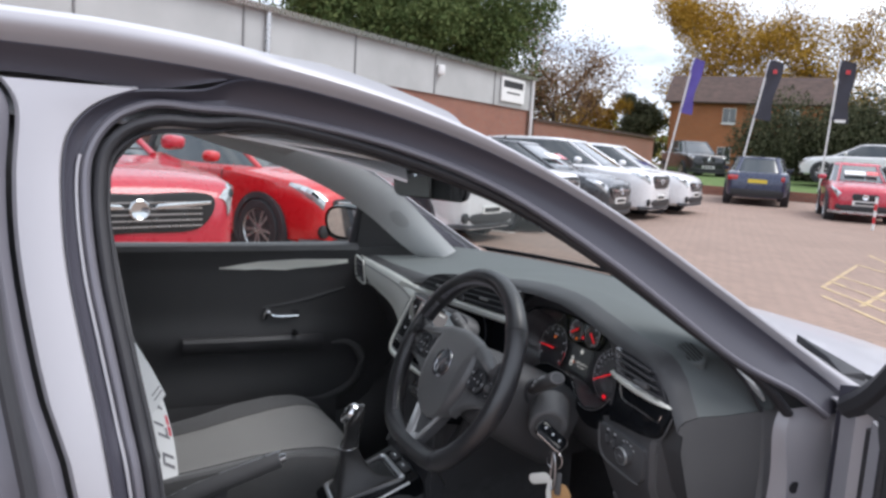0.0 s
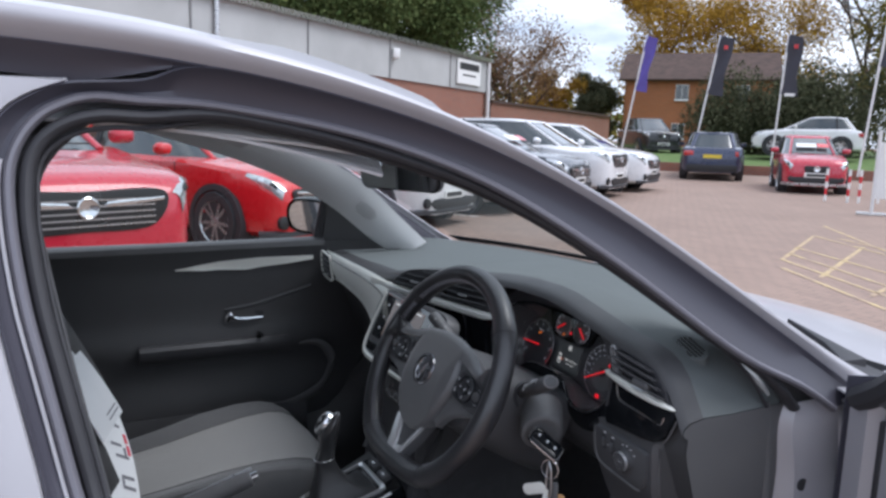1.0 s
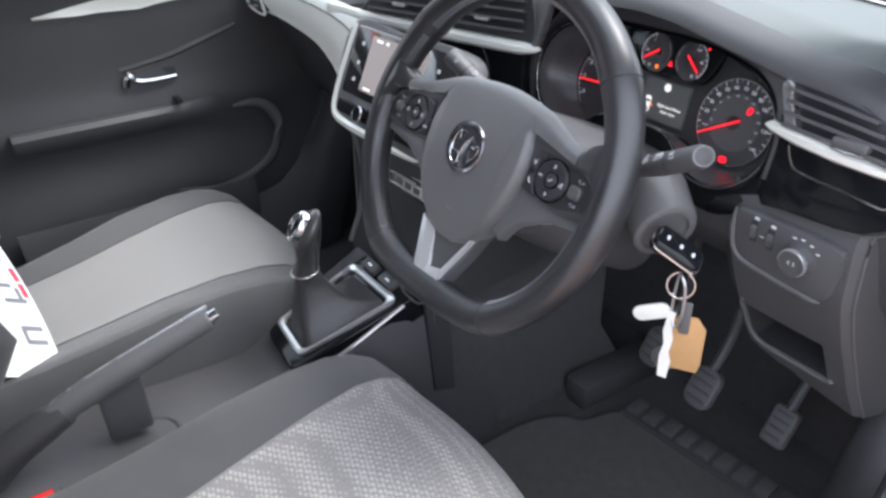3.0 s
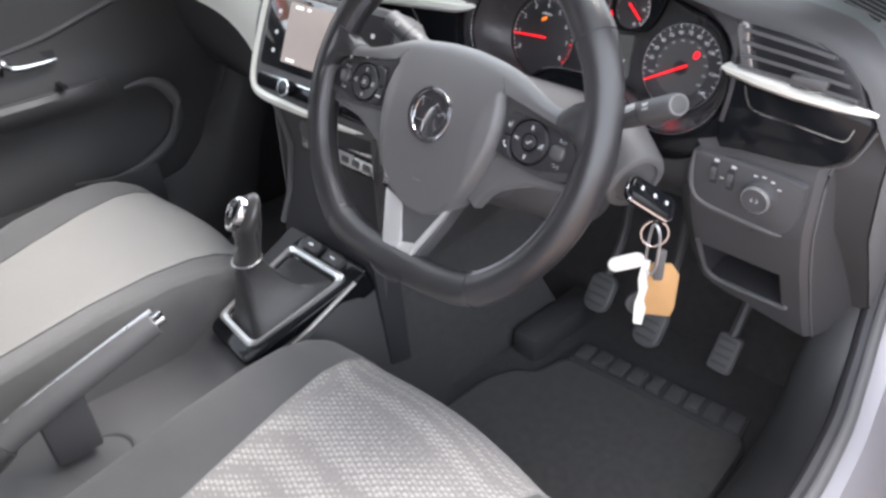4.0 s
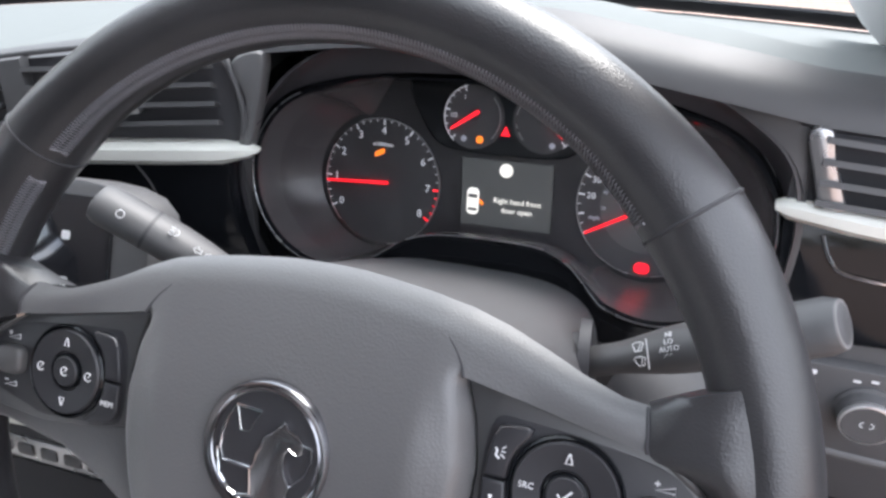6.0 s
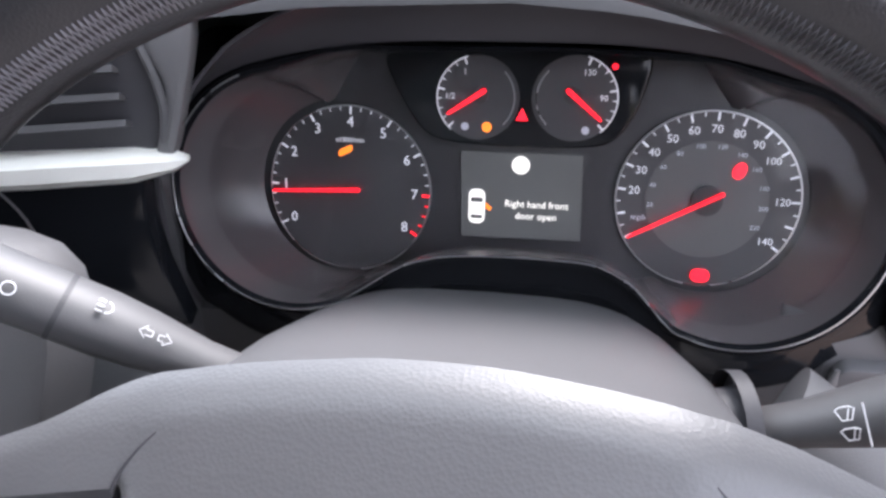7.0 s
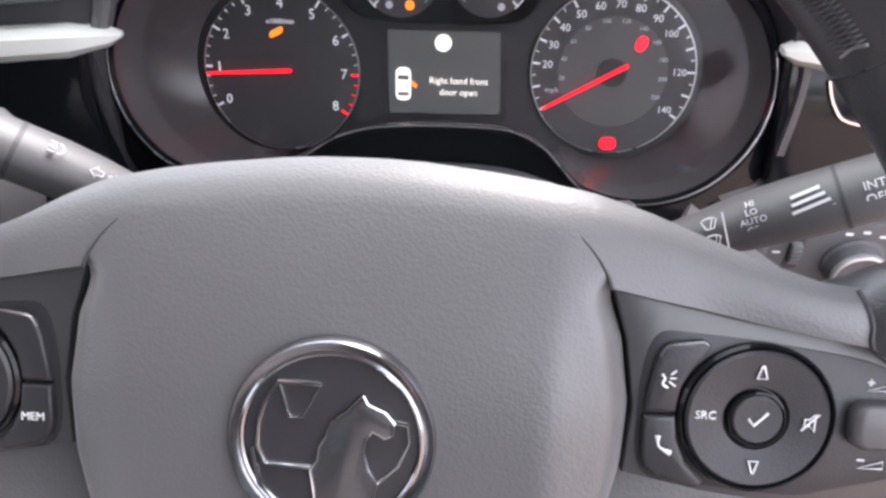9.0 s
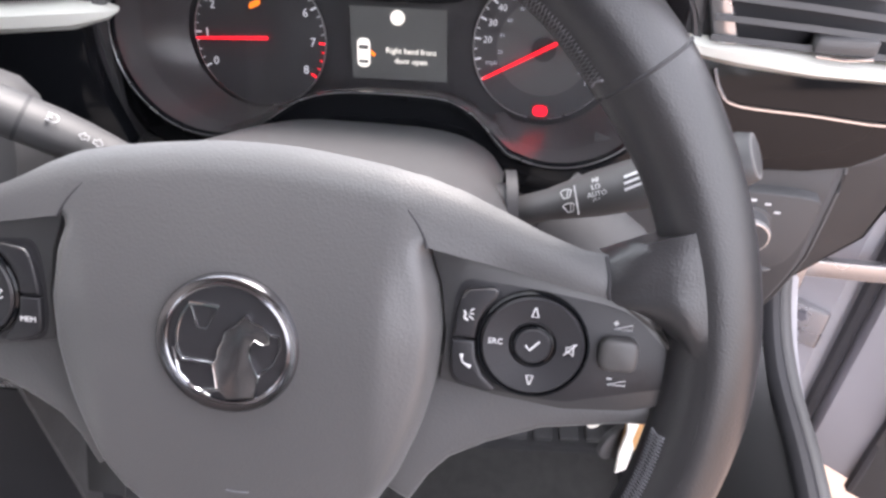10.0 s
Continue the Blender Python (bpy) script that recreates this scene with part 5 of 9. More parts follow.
STALKCAP = material("stalk_cap_grey", (0.17, 0.165, 0.165), 0.55, 0, 0.1, 1500, 0.05, 20)
sR, qR, LR = stalk((0.440, 0.150, 0.896), (0.568, 0.128, 0.966), 0.0095, 0.0150, "wiper_stalk", "dark grey wiper stalk with white symbols")
sL, qL, LL = stalk((0.287, 0.132, 0.914), (0.193, 0.100, 0.985), 0.0095, 0.0140, "light_stalk", "dark grey indicator stalk with white symbols")
part("stalk_cap", turn([(0.0146, LR * 0.84), (0.0149, LR * 0.86), (0.0149, LR * 0.955), (0.0125, LR * 0.995), (0, LR)], 24, qR @ Matrix.Diagonal((1.0, 0.78, 1, 1))), STALKCAP, sR, "paler end cap")
part("stalk_hole", turn([(0.024, 0.0), (0.024, 0.006), (0.018, 0.006), (0.016, -0.01)], 24, basis((0.455, 0.150, 0.903), (0, 0, 1), (0.15, -0.98, 0), (0.98, 0.15, 0)), cap=False), RUBBER, column, "dark stalk opening")
# ignition lock
LOCK = basis((0.514, 0.152, 0.864), (0.30, 0, 0.95), (0.35, 0.93, -0.1), (0.80, -0.50, -0.33))
part("lock_barrel", turn([(0.036, -0.045), (0.035, 0.004), (0.0335, 0.0085), (0.030, 0.0105), (0.0255, 0.0100), (0.0235, 0.006), (0.0, 0.005)], 32, LOCK), MID, column, "round grey ignition lock")

# white markings on the stalks
def on_stalk(q, L, f, ang, r):
    """A plane on a stalk's skin: f along it, ang round it."""
    m = q @ Matrix.Translation((0, 0, L * f)) @ Matrix.Rotation(ang, 4, "Z")
    o = m @ V((r, 0, 0))
    x = (m.to_3x3() @ V((0, 0, 1))).normalized()
    n = (m.to_3x3() @ V((1, 0, 0))).normalized()
    return basis(o, x, n.cross(x), n)


def facing(q, target):
    """The turn round a stalk that faces a place."""
    d = q.to_3x3().inverted() @ (V(target) - q.translation)
    return math.atan2(d.y, d.x)


aR, aL = facing(qR, (0.42, -0.15, 1.10)), facing(qL, (0.40, -0.10, 1.10))
for k in range(5):
    part("marking", box(-0.0085 + 0.0004 * k, 0.0085 - 0.0012 * k, -0.0006, 0.0006, -0.001, 0.0004), WHITEINK, sR, m=on_stalk(qR, LR, 0.66, aR + 0.42 - 0.21 * k, 0.0138) @ Matrix.Rotation(0.15, 4, "Z"))
for k, w_ in enumerate(("HI", "LO", "AUTO", "OFF", "1x")):
    lettering(w_, 0.0036, on_stalk(qR, LR, 0.515, aR - 0.52 + 0.26 * k, 0.0134), WHITEINK, sR, "marking")
part("marking", tube([V((-0.0026, -0.0072, 0.0)), V((-0.0012, 0.0072, 0.0))], 0.0003, 5, up=(0, 0, 1)), WHITEINK, sR, m=on_stalk(qR, LR, 0.455, aR + 0.05, 0.0140))
for k in (-0.28, 0.30):
    M_ = on_stalk(qR, LR, 0.405, aR + k, 0.0122)
    part("marking", tube([V((-0.0015, -0.0022, 0)), V((0.0015, -0.0022, 0)), V((0.0030, 0.0014, 0)), V((0.0015, 0.0022, 0)), V((-0.0015, 0.0022, 0)), V((-0.0030, 0.0014, 0)), V((-0.0015, -0.0022, 0))], 0.00028, 5), WHITEINK, sR, "wiper symbol", m=M_)
    part("marking", tube([V((0.0, -0.0022, 0)), V((0.0014, 0.0016, 0))], 0.00025, 5), WHITEINK, sR, "wiper symbol", m=M_)
for k, w_ in enumerate(("INT", "OFF")):
    lettering(w_, 0.0046, on_stalk(qR, LR, 0.80, aR - 0.12 + 0.34 * k, 0.0144), WHITEINK, sR, "marking")
for f, d_ in ((0.44, -1), (0.495, 1)):
    M_ = on_stalk(qL, LL, f, aL + 0.25, 0.0118 if f < 0.45 else 0.0128)
    part("marking", tube([V((-0.0022 * d_, 0.0010, 0)), V((0.0002, 0.0010, 0)), V((0.0002, 0.0021, 0)), V((0.0026 * d_, 0, 0)), V((0.0002, -0.0021, 0)), V((0.0002, -0.0010, 0)), V((-0.0022 * d_, -0.0010, 0)), V((-0.0022 * d_, 0.0010, 0))], 0.00022, 5), WHITEINK, sL, "arrow", m=M_)
M_ = on_stalk(qL, LL, 0.62, aL + 0.45, 0.0136)
part("marking", arc_tube((0, 0), 0.0021, 90, 270, 0.0, 0.00025, 10), WHITEINK, sL, "lamp symbol", m=M_)
for k in range(3):
    part("marking", box(0.0008, 0.0032, -0.0021 + 0.002 * k, -0.0017 + 0.002 * k, -0.001, 0.0003), WHITEINK, sL, m=M_)
part("marking", arc_tube((0, 0), 0.0022, 0, 360, 0.0, 0.00025, 14), WHITEINK, sL, "switch symbol", m=on_stalk(qL, LL, 0.86, aL, 0.0138))
part("stalk_joint", turn([(0.0142, LL * 0.72), (0.0142, LL * 0.735)], 24, qL @ Matrix.Diagonal((1.0, 0.78, 1, 1)), cap=False), RUBBER, sL)
part("stalk_joint", turn([(0.0152, LR * 0.72), (0.0152, LR * 0.73)], 24, qR @ Matrix.Diagonal((1.0, 0.78, 1, 1)), cap=False), RUBBER, sR)

# ---- keys in the lock ----
TAGCARD = material("tan_card", (0.52, 0.30, 0.13), 0.75, 0, 0.3, 600, 0.08, 40)
TAGWHITE = material("white_tag", (0.80, 0.79, 0.74), 0.55, 0, 0.2, 600, 0.05, 40)
keys = thing("key_bunch", (0.548, 0.140, 0.72), "car key with paper tags hanging from the ignition lock", "keys")
KM = basis((0.541, 0.140, 0.849), (0.62, 0.55, -0.56), (-0.42, 0.83, 0.36), (0.66, 0.01, 0.75))
part("key_fob", slab(roundrect(0.056, 0.030, 0.009, 4), 0.0, 0.012, 0.004, 3), GLOSS, keys, "gloss black key fob", m=KM)
part("fob_band", tube([V((*p, 0.0065)) for p in roundrect(0.057, 0.031, 0.009, 4)], 0.0014, 6, closed=True), CHROME, keys, "chrome band", m=KM)
for x in (-0.016, 0.0, 0.015):
    part("fob_mark", slab(roundrect(0.0032, 0.005, 0.001, 3, x), 0.0128, 0.0136), WHITEINK, keys, m=KM)
part("split_ring", tube([V((0.552 + 0.014 * math.cos(a) * 0.8, 0.146 + 0.014 * math.cos(a) * 0.6, 0.812 + 0.016 * math.sin(a))) for a in np.linspace(0, 6.283, 25)[:-1]], 0.0013, 6, closed=True, up=(0.6, -0.8, 0)), CHROME, keys, "steel split ring")
part("spring_clip", tube(bez([(0.553, 0.142, 0.826), (0.561, 0.142, 0.812), (0.560, 0.144, 0.775), (0.553, 0.144, 0.760), (0.547, 0.144, 0.776), (0.549, 0.143, 0.812)], 24, True), 0.0017, 6, closed=True, up=(0, 1, 0)), SATIN, keys, "metal clip")
TM = basis((0.558, 0.156, 0.742), (0.80, 0.60, 0), (0.0, 0.0, 1.0), (0.60, -0.80, 0.0))
part("card_tag", slab([(-0.017, -0.040), (0.019, -0.042), (0.022, -0.030), (0.022, 0.016), (0.012, 0.030), (-0.008, 0.030), (-0.017, 0.018)], 0.0, 0.002, 0.0006), TAGCARD, keys, "tan cardboard key tag", m=TM)
part("round_fob", turn([(0.0150, 0.0), (0.0165, 0.001), (0.0165, 0.005), (0.0150, 0.006), (0.0, 0.0062)], 28, Matrix.Translation((-0.014, -0.032, -0.009))), DARK, keys, "dark round fob", m=TM)
part("grey_strap", slab(roundrect(0.011, 0.040, 0.003, 3, -0.001, 0.030), 0.003, 0.006, 0.001), MID, keys, "grey strap", m=TM)
part("white_strip", slab([(-0.021, -0.052), (-0.011, -0.054), (-0.009, -0.030), (-0.0125, -0.018), (-0.010, 0.0), (-0.0125, 0.012), (-0.011, 0.035), (-0.019, 0.036), (-0.0215, 0.010), (-0.019, -0.006), (-0.022, -0.025)], 0.004, 0.0055), TAGWHITE, keys, "white plastic strip", m=TM)
part("oval_tag", slab([(p[0] * math.cos(0.35) - p[1] * math.sin(0.35) - 0.036, p[0] * math.sin(0.35) + p[1] * math.cos(0.35) + 0.030) for p in roundrect(0.040, 0.019, 0.0092, 5)], 0.002, 0.004, 0.0008), TAGWHITE, keys, "pale oval tag", m=TM)

# ---- centre console, gear lever, handbrake ----
console = thing("centre_console", (0.03, -0.2, 0.23), "dark grey plastic centre console between the seats", "console")
prof = [(0.20, -0.105, 0.115, 0.62, 0.30), (0.12, -0.105, 0.118, 0.605, 0.30), (0.06, -0.10, 0.120, 0.575, 0.30), (-0.05, -0.095, 0.118, 0.525, 0.28), (-0.13, -0.090, 0.112, 0.492, 0.27), (-0.17, -0.088, 0.110, 0.470, 0.26), (-0.22, -0.085, 0.108, 0.468, 0.26), (-0.40, -0.085, 0.108, 0.475, 0.26), (-0.75, -0.085, 0.108, 0.49, 0.26)]
rows = []
for y, x0, x1, zt, zb in prof:
    c = 0.5 * (x0 + x1)
    r = [V((x0 - 0.035, y, zb - 0.05)), V((x0 - 0.012, y, zb + 0.10)), V((x0, y, zt - 0.02)), V((x0 + 0.004, y, zt - 0.006)), V((x0 + 0.014, y, zt)), V((c, y, zt)), V((x1 - 0.014, y, zt)), V((x1 - 0.004, y, zt - 0.006)), V((x1, y, zt - 0.02)), V((x1 + 0.018, y, zb + 0.10)), V((x1 + 0.05, y, zb - 0.05))]
    rows.append(r)
part("body", thick(rows, 0.004), DARK, console, "dark grey console body")
# gate: gloss surround, chrome frame
GA, GB, GC, GD = V((-0.030, 0.037, 0.584)), V((0.109, 0.043, 0.585)), V((0.070, -0.114, 0.518)), V((-0.032, -0.110, 0.521))
gx = ((GB - GA) + (GC - GD)).normalized()
gy = ((GA - GD) + (GB - GC))
gn = gx.cross(gy).normalized()
gy = gn.cross(gx)
GO = (GA + GB + GC + GD) / 4
MG = basis(GO, gx, gy, gn)
MGI = MG.inverted()
quad = [(MGI @ p) for p in (GA, GB, GC, GD)]


def corner_round(q, grow, r=0.014, n=4):
    c = sum(q, V()) / 4
    pts = []
    P = [c + (p - c) * grow for p in q]
    for i in range(4):
        a, b, d = P[i - 1], P[i], P[(i + 1) % 4]
        u, w = (a - b).normalized() * r, (d - b).normalized() * r
        for k in range(n + 1):
            f = k / n
            pts.append(b + u * (1 - f) ** 2 + w * f ** 2)
    return [(p.x, p.y) for p in pts]


part("gear_surround", slab([(x * 1.05 + 0.004, y * 1.18 + 0.004) for x, y in corner_round(quad, 1.14, 0.018)], -0.045, -0.001, 0.004, 3), GLOSS, console, "gloss black gear surround", m=MG)
o1, o2 = corner_round(quad, 1.02), corner_round(quad, 0.90)
part("gear_frame", skin([[V((*p, 0.0)) for p in o1], [V((*p, 0.006)) for p in o1], [V((p[0], p[1], 0.0075)) for p in corner_round(quad, 0.97)], [V((*p, 0.005)) for p in o2], [V((*p, -0.004)) for p in o2]], True), BRIGHT, console, "chrome frame round the gaiter", m=MG)
for sx in (-0.024, 0.034):
    part("console_button", slab(roundrect(0.042, 0.020, 0.004, 3, sx, 0.098), -0.004, 0.008, 0.0018), DARK, console, "dark push button", m=MG)
    part("button_mark", slab(roundrect(0.012, 0.003, 0.001, 2, sx, 0.098), 0.0078, 0.0083), SATIN, console, m=MG)
part("chrome_strip", tube([MG @ V((0.085, -0.085, -0.008)), MG @ V((0.090, 0.0, -0.006)), MG @ V((0.094, 0.088, -0.004))], 0.003, 8), BRIGHT, console, "chrome side strip")
part("cup_ring", turn([(0.044, 0.0), (0.044, 0.006), (0.040, 0.009), (0.036, 0.006), (0.036, -0.05), (0.0, -0.05)], 28, Matrix.Translation((0.062, -0.35, 0.466))), DARK, console, "round cup holder")
# gear lever
KNOBSKIN = material("knob_skin", (0.045, 0.045, 0.047), 0.26, 0, 0.08, 1400, 0.06, 20, spec=0.9)
lever = thing("gear_lever", (0.03, -0.05, 0.545), "gear lever with a chrome-topped knob and leather gaiter", "gear lever")
LB, LC, LH = V((0.026, -0.048, 0.560)), V((0.026, -0.071, 0.640)), V((0.041, -0.061, 0.713))
base_ring = [MG @ V((x, y, 0.001)) for x, y in corner_round(quad, 0.89, 0.016, 8)]
rows = []
for i, (f, rad, k, sag) in enumerate(((0.0, 0.06, 0.0, 0.0), (0.02, 0.056, 0.06, -0.004), (0.10, 0.050, 0.22, -0.010), (0.22, 0.040, 0.45, -0.010), (0.36, 0.033, 0.68, -0.006), (0.52, 0.0285, 0.86, -0.002), (0.68, 0.0260, 0.96, 0.0), (0.84, 0.0245, 1.0, 0.0), (0.93, 0.0240, 1.0, 0.0), (1.0, 0.0215, 1.0, 0.0))):
    cpt = LB.lerp(LC, f)
    ring_ = []
    for j, p in enumerate(base_ring):
        d_ = p - LB
        a = math.atan2(d_.y, d_.x)
        crease = 1 + (0.34 * (abs(math.sin(2.5 * a + 0.25 * i)) - 0.55) + 0.10 * math.sin(7 * a + 0.8 * i)) * (0, 0.3, 0.8, 1.0, 0.9, 0.6, 0.35, 0.15, 0, 0)[i]
        q_ = cpt + V((rad * math.cos(a), rad * math.sin(a), 0)) * crease
        r_ = p.lerp(q_, k)
        r_.z = max(p.z - 0.004, r_.z + sag)
        ring_.append(r_)
    rows.append(ring_)
part("gaiter", skin(rows, True), GAITER, lever, "creased black leather gaiter")
# the knob: a waisted neck and a rounded head leaning back, with a chrome shield let into its face
def knob_ring(c, r, lean, n=28, sx=1.0):
    return [V(c) + V((sx * r * math.cos(2 * math.pi * i / n), r * math.sin(2 * math.pi * i / n) * math.cos(lean), r * math.sin(2 * math.pi * i / n) * math.sin(lean))) for i in range(n)]


krows = []
for f, r, dy, lean in ((0.0, 0.0215, 0.0, 0.10), (0.10, 0.0205, 0.0, 0.10), (0.28, 0.0195, 0.001, 0.12), (0.48, 0.0195, 0.001, 0.18), (0.66, 0.0215, 0.0, 0.30), (0.82, 0.0238, -0.002, 0.42), (0.98, 0.0252, -0.004, 0.50), (1.12, 0.0250, -0.004, 0.55), (1.25, 0.0222, -0.003, 0.55), (1.35, 0.0170, -0.001, 0.55), (1.41, 0.0100, 0.0, 0.55), (1.43, 0.0020, 0.001, 0.55)):
    krows.append(knob_ring(LC + (LH - LC) * f + V((0, dy, 0)), r, lean))
part("knob", skin(krows, True, True), KNOBSKIN, lever, "satin black knob")
part("knob_collar", tube(knob_ring(LC + (LH - LC) * 0.01, 0.0220, 0.10), 0.0014, 8, closed=True), SATIN, lever, "chrome collar")
FN = V((-0.10, -0.83, 0.55)).normalized()
FU = (V((0.10, 0.5, 0.8)) - FN * V((0.10, 0.5, 0.8)).dot(FN)).normalized()
MK = basis(LH + V((0, -0.004, 0.006)), FU.cross(FN), FU, FN)
def shield(k, h):
    return [V((0.0172 * k * math.cos(a) * (1 - 0.22 * max(0.0, -math.sin(a))), 0.0250 * k * math.sin(a) - 0.001, h - 0.0085 * (k * math.sin(a)) ** 2 - 0.006 * (k * math.cos(a)) ** 2)) for a in np.linspace(0, 2 * math.pi, 33)[:-1]]


part("knob_cap", skin([shield(1.10, 0.0185), shield(1.06, 0.0262), shield(0.98, 0.0272), shield(0.86, 0.0268), shield(0.80, 0.0248)], True), CHROME, lever, "chrome rim of the knob's face", m=MK)
part("knob_face", skin([shield(0.82, 0.0246), shield(0.55, 0.0256), shield(0.28, 0.0258), shield(0.02, 0.0259)], True, True), GLOSS, lever, "gloss face with the gear pattern", m=MK)
for a, b in (((-0.006, 0.008), (-0.006, -0.004)), ((0.0, 0.008), (0.0, -0.004)), ((0.006, 0.008), (0.006, -0.004)), ((-0.006, 0.002), (0.006, 0.002))):
    part("gate_line", tube([V((*a, 0.0252)), V((*b, 0.0254))], 0.0004, 5), WHITEINK, lever, "white gear pattern", m=MK)
# handbrake
hb = thing("handbrake", (0.06, -0.45, 0.48), "dark handbrake lever lying between the seats", "handbrake")
hp = bez([(0.055, -0.52, 0.535), (0.062, -0.42, 0.585), (0.074, -0.32, 0.624), (0.086, -0.238, 0.655)], 14)
part("grip", sweep(hp, ring2(0.0165, 14, 0.0195), scale=[0.75, 0.85, 0.95, 1, 1.02, 1.04, 1.04, 1.04, 1.03, 1.0, 0.98, 0.96, 0.94, 0.9]), MID, hb, "dark grey plastic grip")
part("grip_strip", tube([p + V((0.0, 0.0, 0.0185)) for p in hp[3:]], 0.003, 6), SATIN, hb, "pale strip along the grip")
part("release_button", tube([hp[-1], hp[-1] + (hp[-1] - hp[-2]).normalized() * 0.014], 0.0085, 12), CHROME, hb, "chrome release button")
part("boot", sweep(bez([(0.052, -0.57, 0.50), (0.055, -0.52, 0.535), (0.061, -0.44, 0.572)], 6), ring2(0.026, 14, 0.026), scale=[1.25, 1.2, 1.1, 1.0, 0.9, 0.75]), GAITER, hb, "dark gaiter at its foot")


# ---- seats ----
def fabric(name, light, dark, scale, band, ribs=False):
    m = bpy.data.materials.new(name)
    m.use_nodes = True
    nt = m.node_tree
    b = nt.nodes["Principled BSDF"]
    b.inputs["Roughness"].default_value, b.inputs["Sheen Weight"].default_value = 0.9, 0.3
    tcn = nt.nodes.new("ShaderNodeTexCoord")
    w = nt.nodes.new("ShaderNodeTexWave")
    w.wave_type, w.bands_direction = "BANDS", "X"
    w.inputs["Scale"].default_value, w.inputs["Distortion"].default_value, w.inputs["Detail"].default_value, w.inputs["Detail Scale"].default_value = scale, 6.0, 2.0, 1.2
    w2 = nt.nodes.new("ShaderNodeTexWave")
    w2.wave_type, w2.bands_direction = "BANDS", "Y"
    w2.inputs["Scale"].default_value, w2.inputs["Distortion"].default_value, w2.inputs["Detail Scale"].default_value = scale * 0.9, 4.0, 1.0
    mu = nt.nodes.new("ShaderNodeMath")
    mu.operation = "MULTIPLY"
    no = nt.nodes.new("ShaderNodeTexNoise")
    no.inputs["Scale"].default_value = 9.0
    mr = nt.nodes.new("ShaderNodeMix")
    mr.data_type = "RGBA"
    mr.inputs[6].default_value, mr.inputs[7].default_value = (*light, 1), (*dark, 1)
    rp = nt.nodes.new("ShaderNodeValToRGB")
    rp.color_ramp.elements[0].position, rp.color_ramp.elements[1].position = band
    for a in (w, w2, no):
        nt.links.new(tcn.outputs["Object"], a.inputs["Vector"])
    nt.links.new(w.outputs["Fac"], mu.inputs[0])
    if ribs:
        w.inputs["Distortion"].default_value, w.inputs["Detail Scale"].default_value = 3.0, 4.0
        mu.inputs[1].default_value = 1.0
    else:
        nt.links.new(w2.outputs["Fac"], mu.inputs[1])
    nt.links.new(mu.outputs[0], rp.inputs["Fac"])
    nt.links.new(rp.outputs["Color"], mr.inputs[0])
    nt.links.new(mr.outputs[2], b.inputs["Base Color"])
    if ribs:
        mp = nt.nodes.new("ShaderNodeMapping")
        mp.inputs["Scale"].default_value, mp.inputs["Rotation"].default_value = (0.75, 1.5, 1.0), (0, 0, radians(28))
        vo = nt.nodes.new("ShaderNodeTexVoronoi")
        vo.inputs["Scale"].default_value, vo.inputs["Randomness"].default_value = 128.0, 0.15
        dk = nt.nodes.new("ShaderNodeMapRange")
        dk.inputs["From Min"].default_value, dk.inputs["From Max"].default_value = 0.52, 0.30
        mx2 = nt.nodes.new("ShaderNodeMix")
        mx2.data_type = "RGBA"
        mx2.inputs[6].default_value = (0.25, 0.238, 0.23, 1)
        nt.links.new(tcn.outputs["Object"], mp.inputs["Vector"])
        nt.links.new(mp.outputs["Vector"], vo.inputs["Vector"])
        nt.links.new(vo.outputs["Distance"], dk.inputs["Value"])
        nt.links.new(dk.outputs["Result"], mx2.inputs[0])
        nt.links.new(mr.outputs[2], mx2.inputs[7])
        nt.links.new(mx2.outputs[2], b.inputs["Base Color"])
    bp = nt.nodes.new("ShaderNodeBump")
    bp.inputs["Strength"].default_value, bp.inputs["Distance"].default_value = 0.7, 0.001
    nt.links.new(mu.outputs[0], bp.inputs["Height"])
    nt.links.new(bp.outputs["Normal"], b.inputs["Normal"])
    return m


KNIT = fabric("seat_knit", (0.47, 0.445, 0.425), (0.34, 0.322, 0.31), 40, (0.45, 1.0), True)
PALEKNIT = fabric("seat_cloth", (0.27, 0.265, 0.255), (0.21, 0.207, 0.20), 110, (0.2, 0.7))
SIDECLOTH = material("seat_side_cloth", (0.085, 0.085, 0.087), 0.88, 0, 0.9, 1500, 0.08, 25, sheen=0.3)
SEATSEAM = material("seat_seam", (0.26, 0.255, 0.25), 0.8, mottle=0.05)


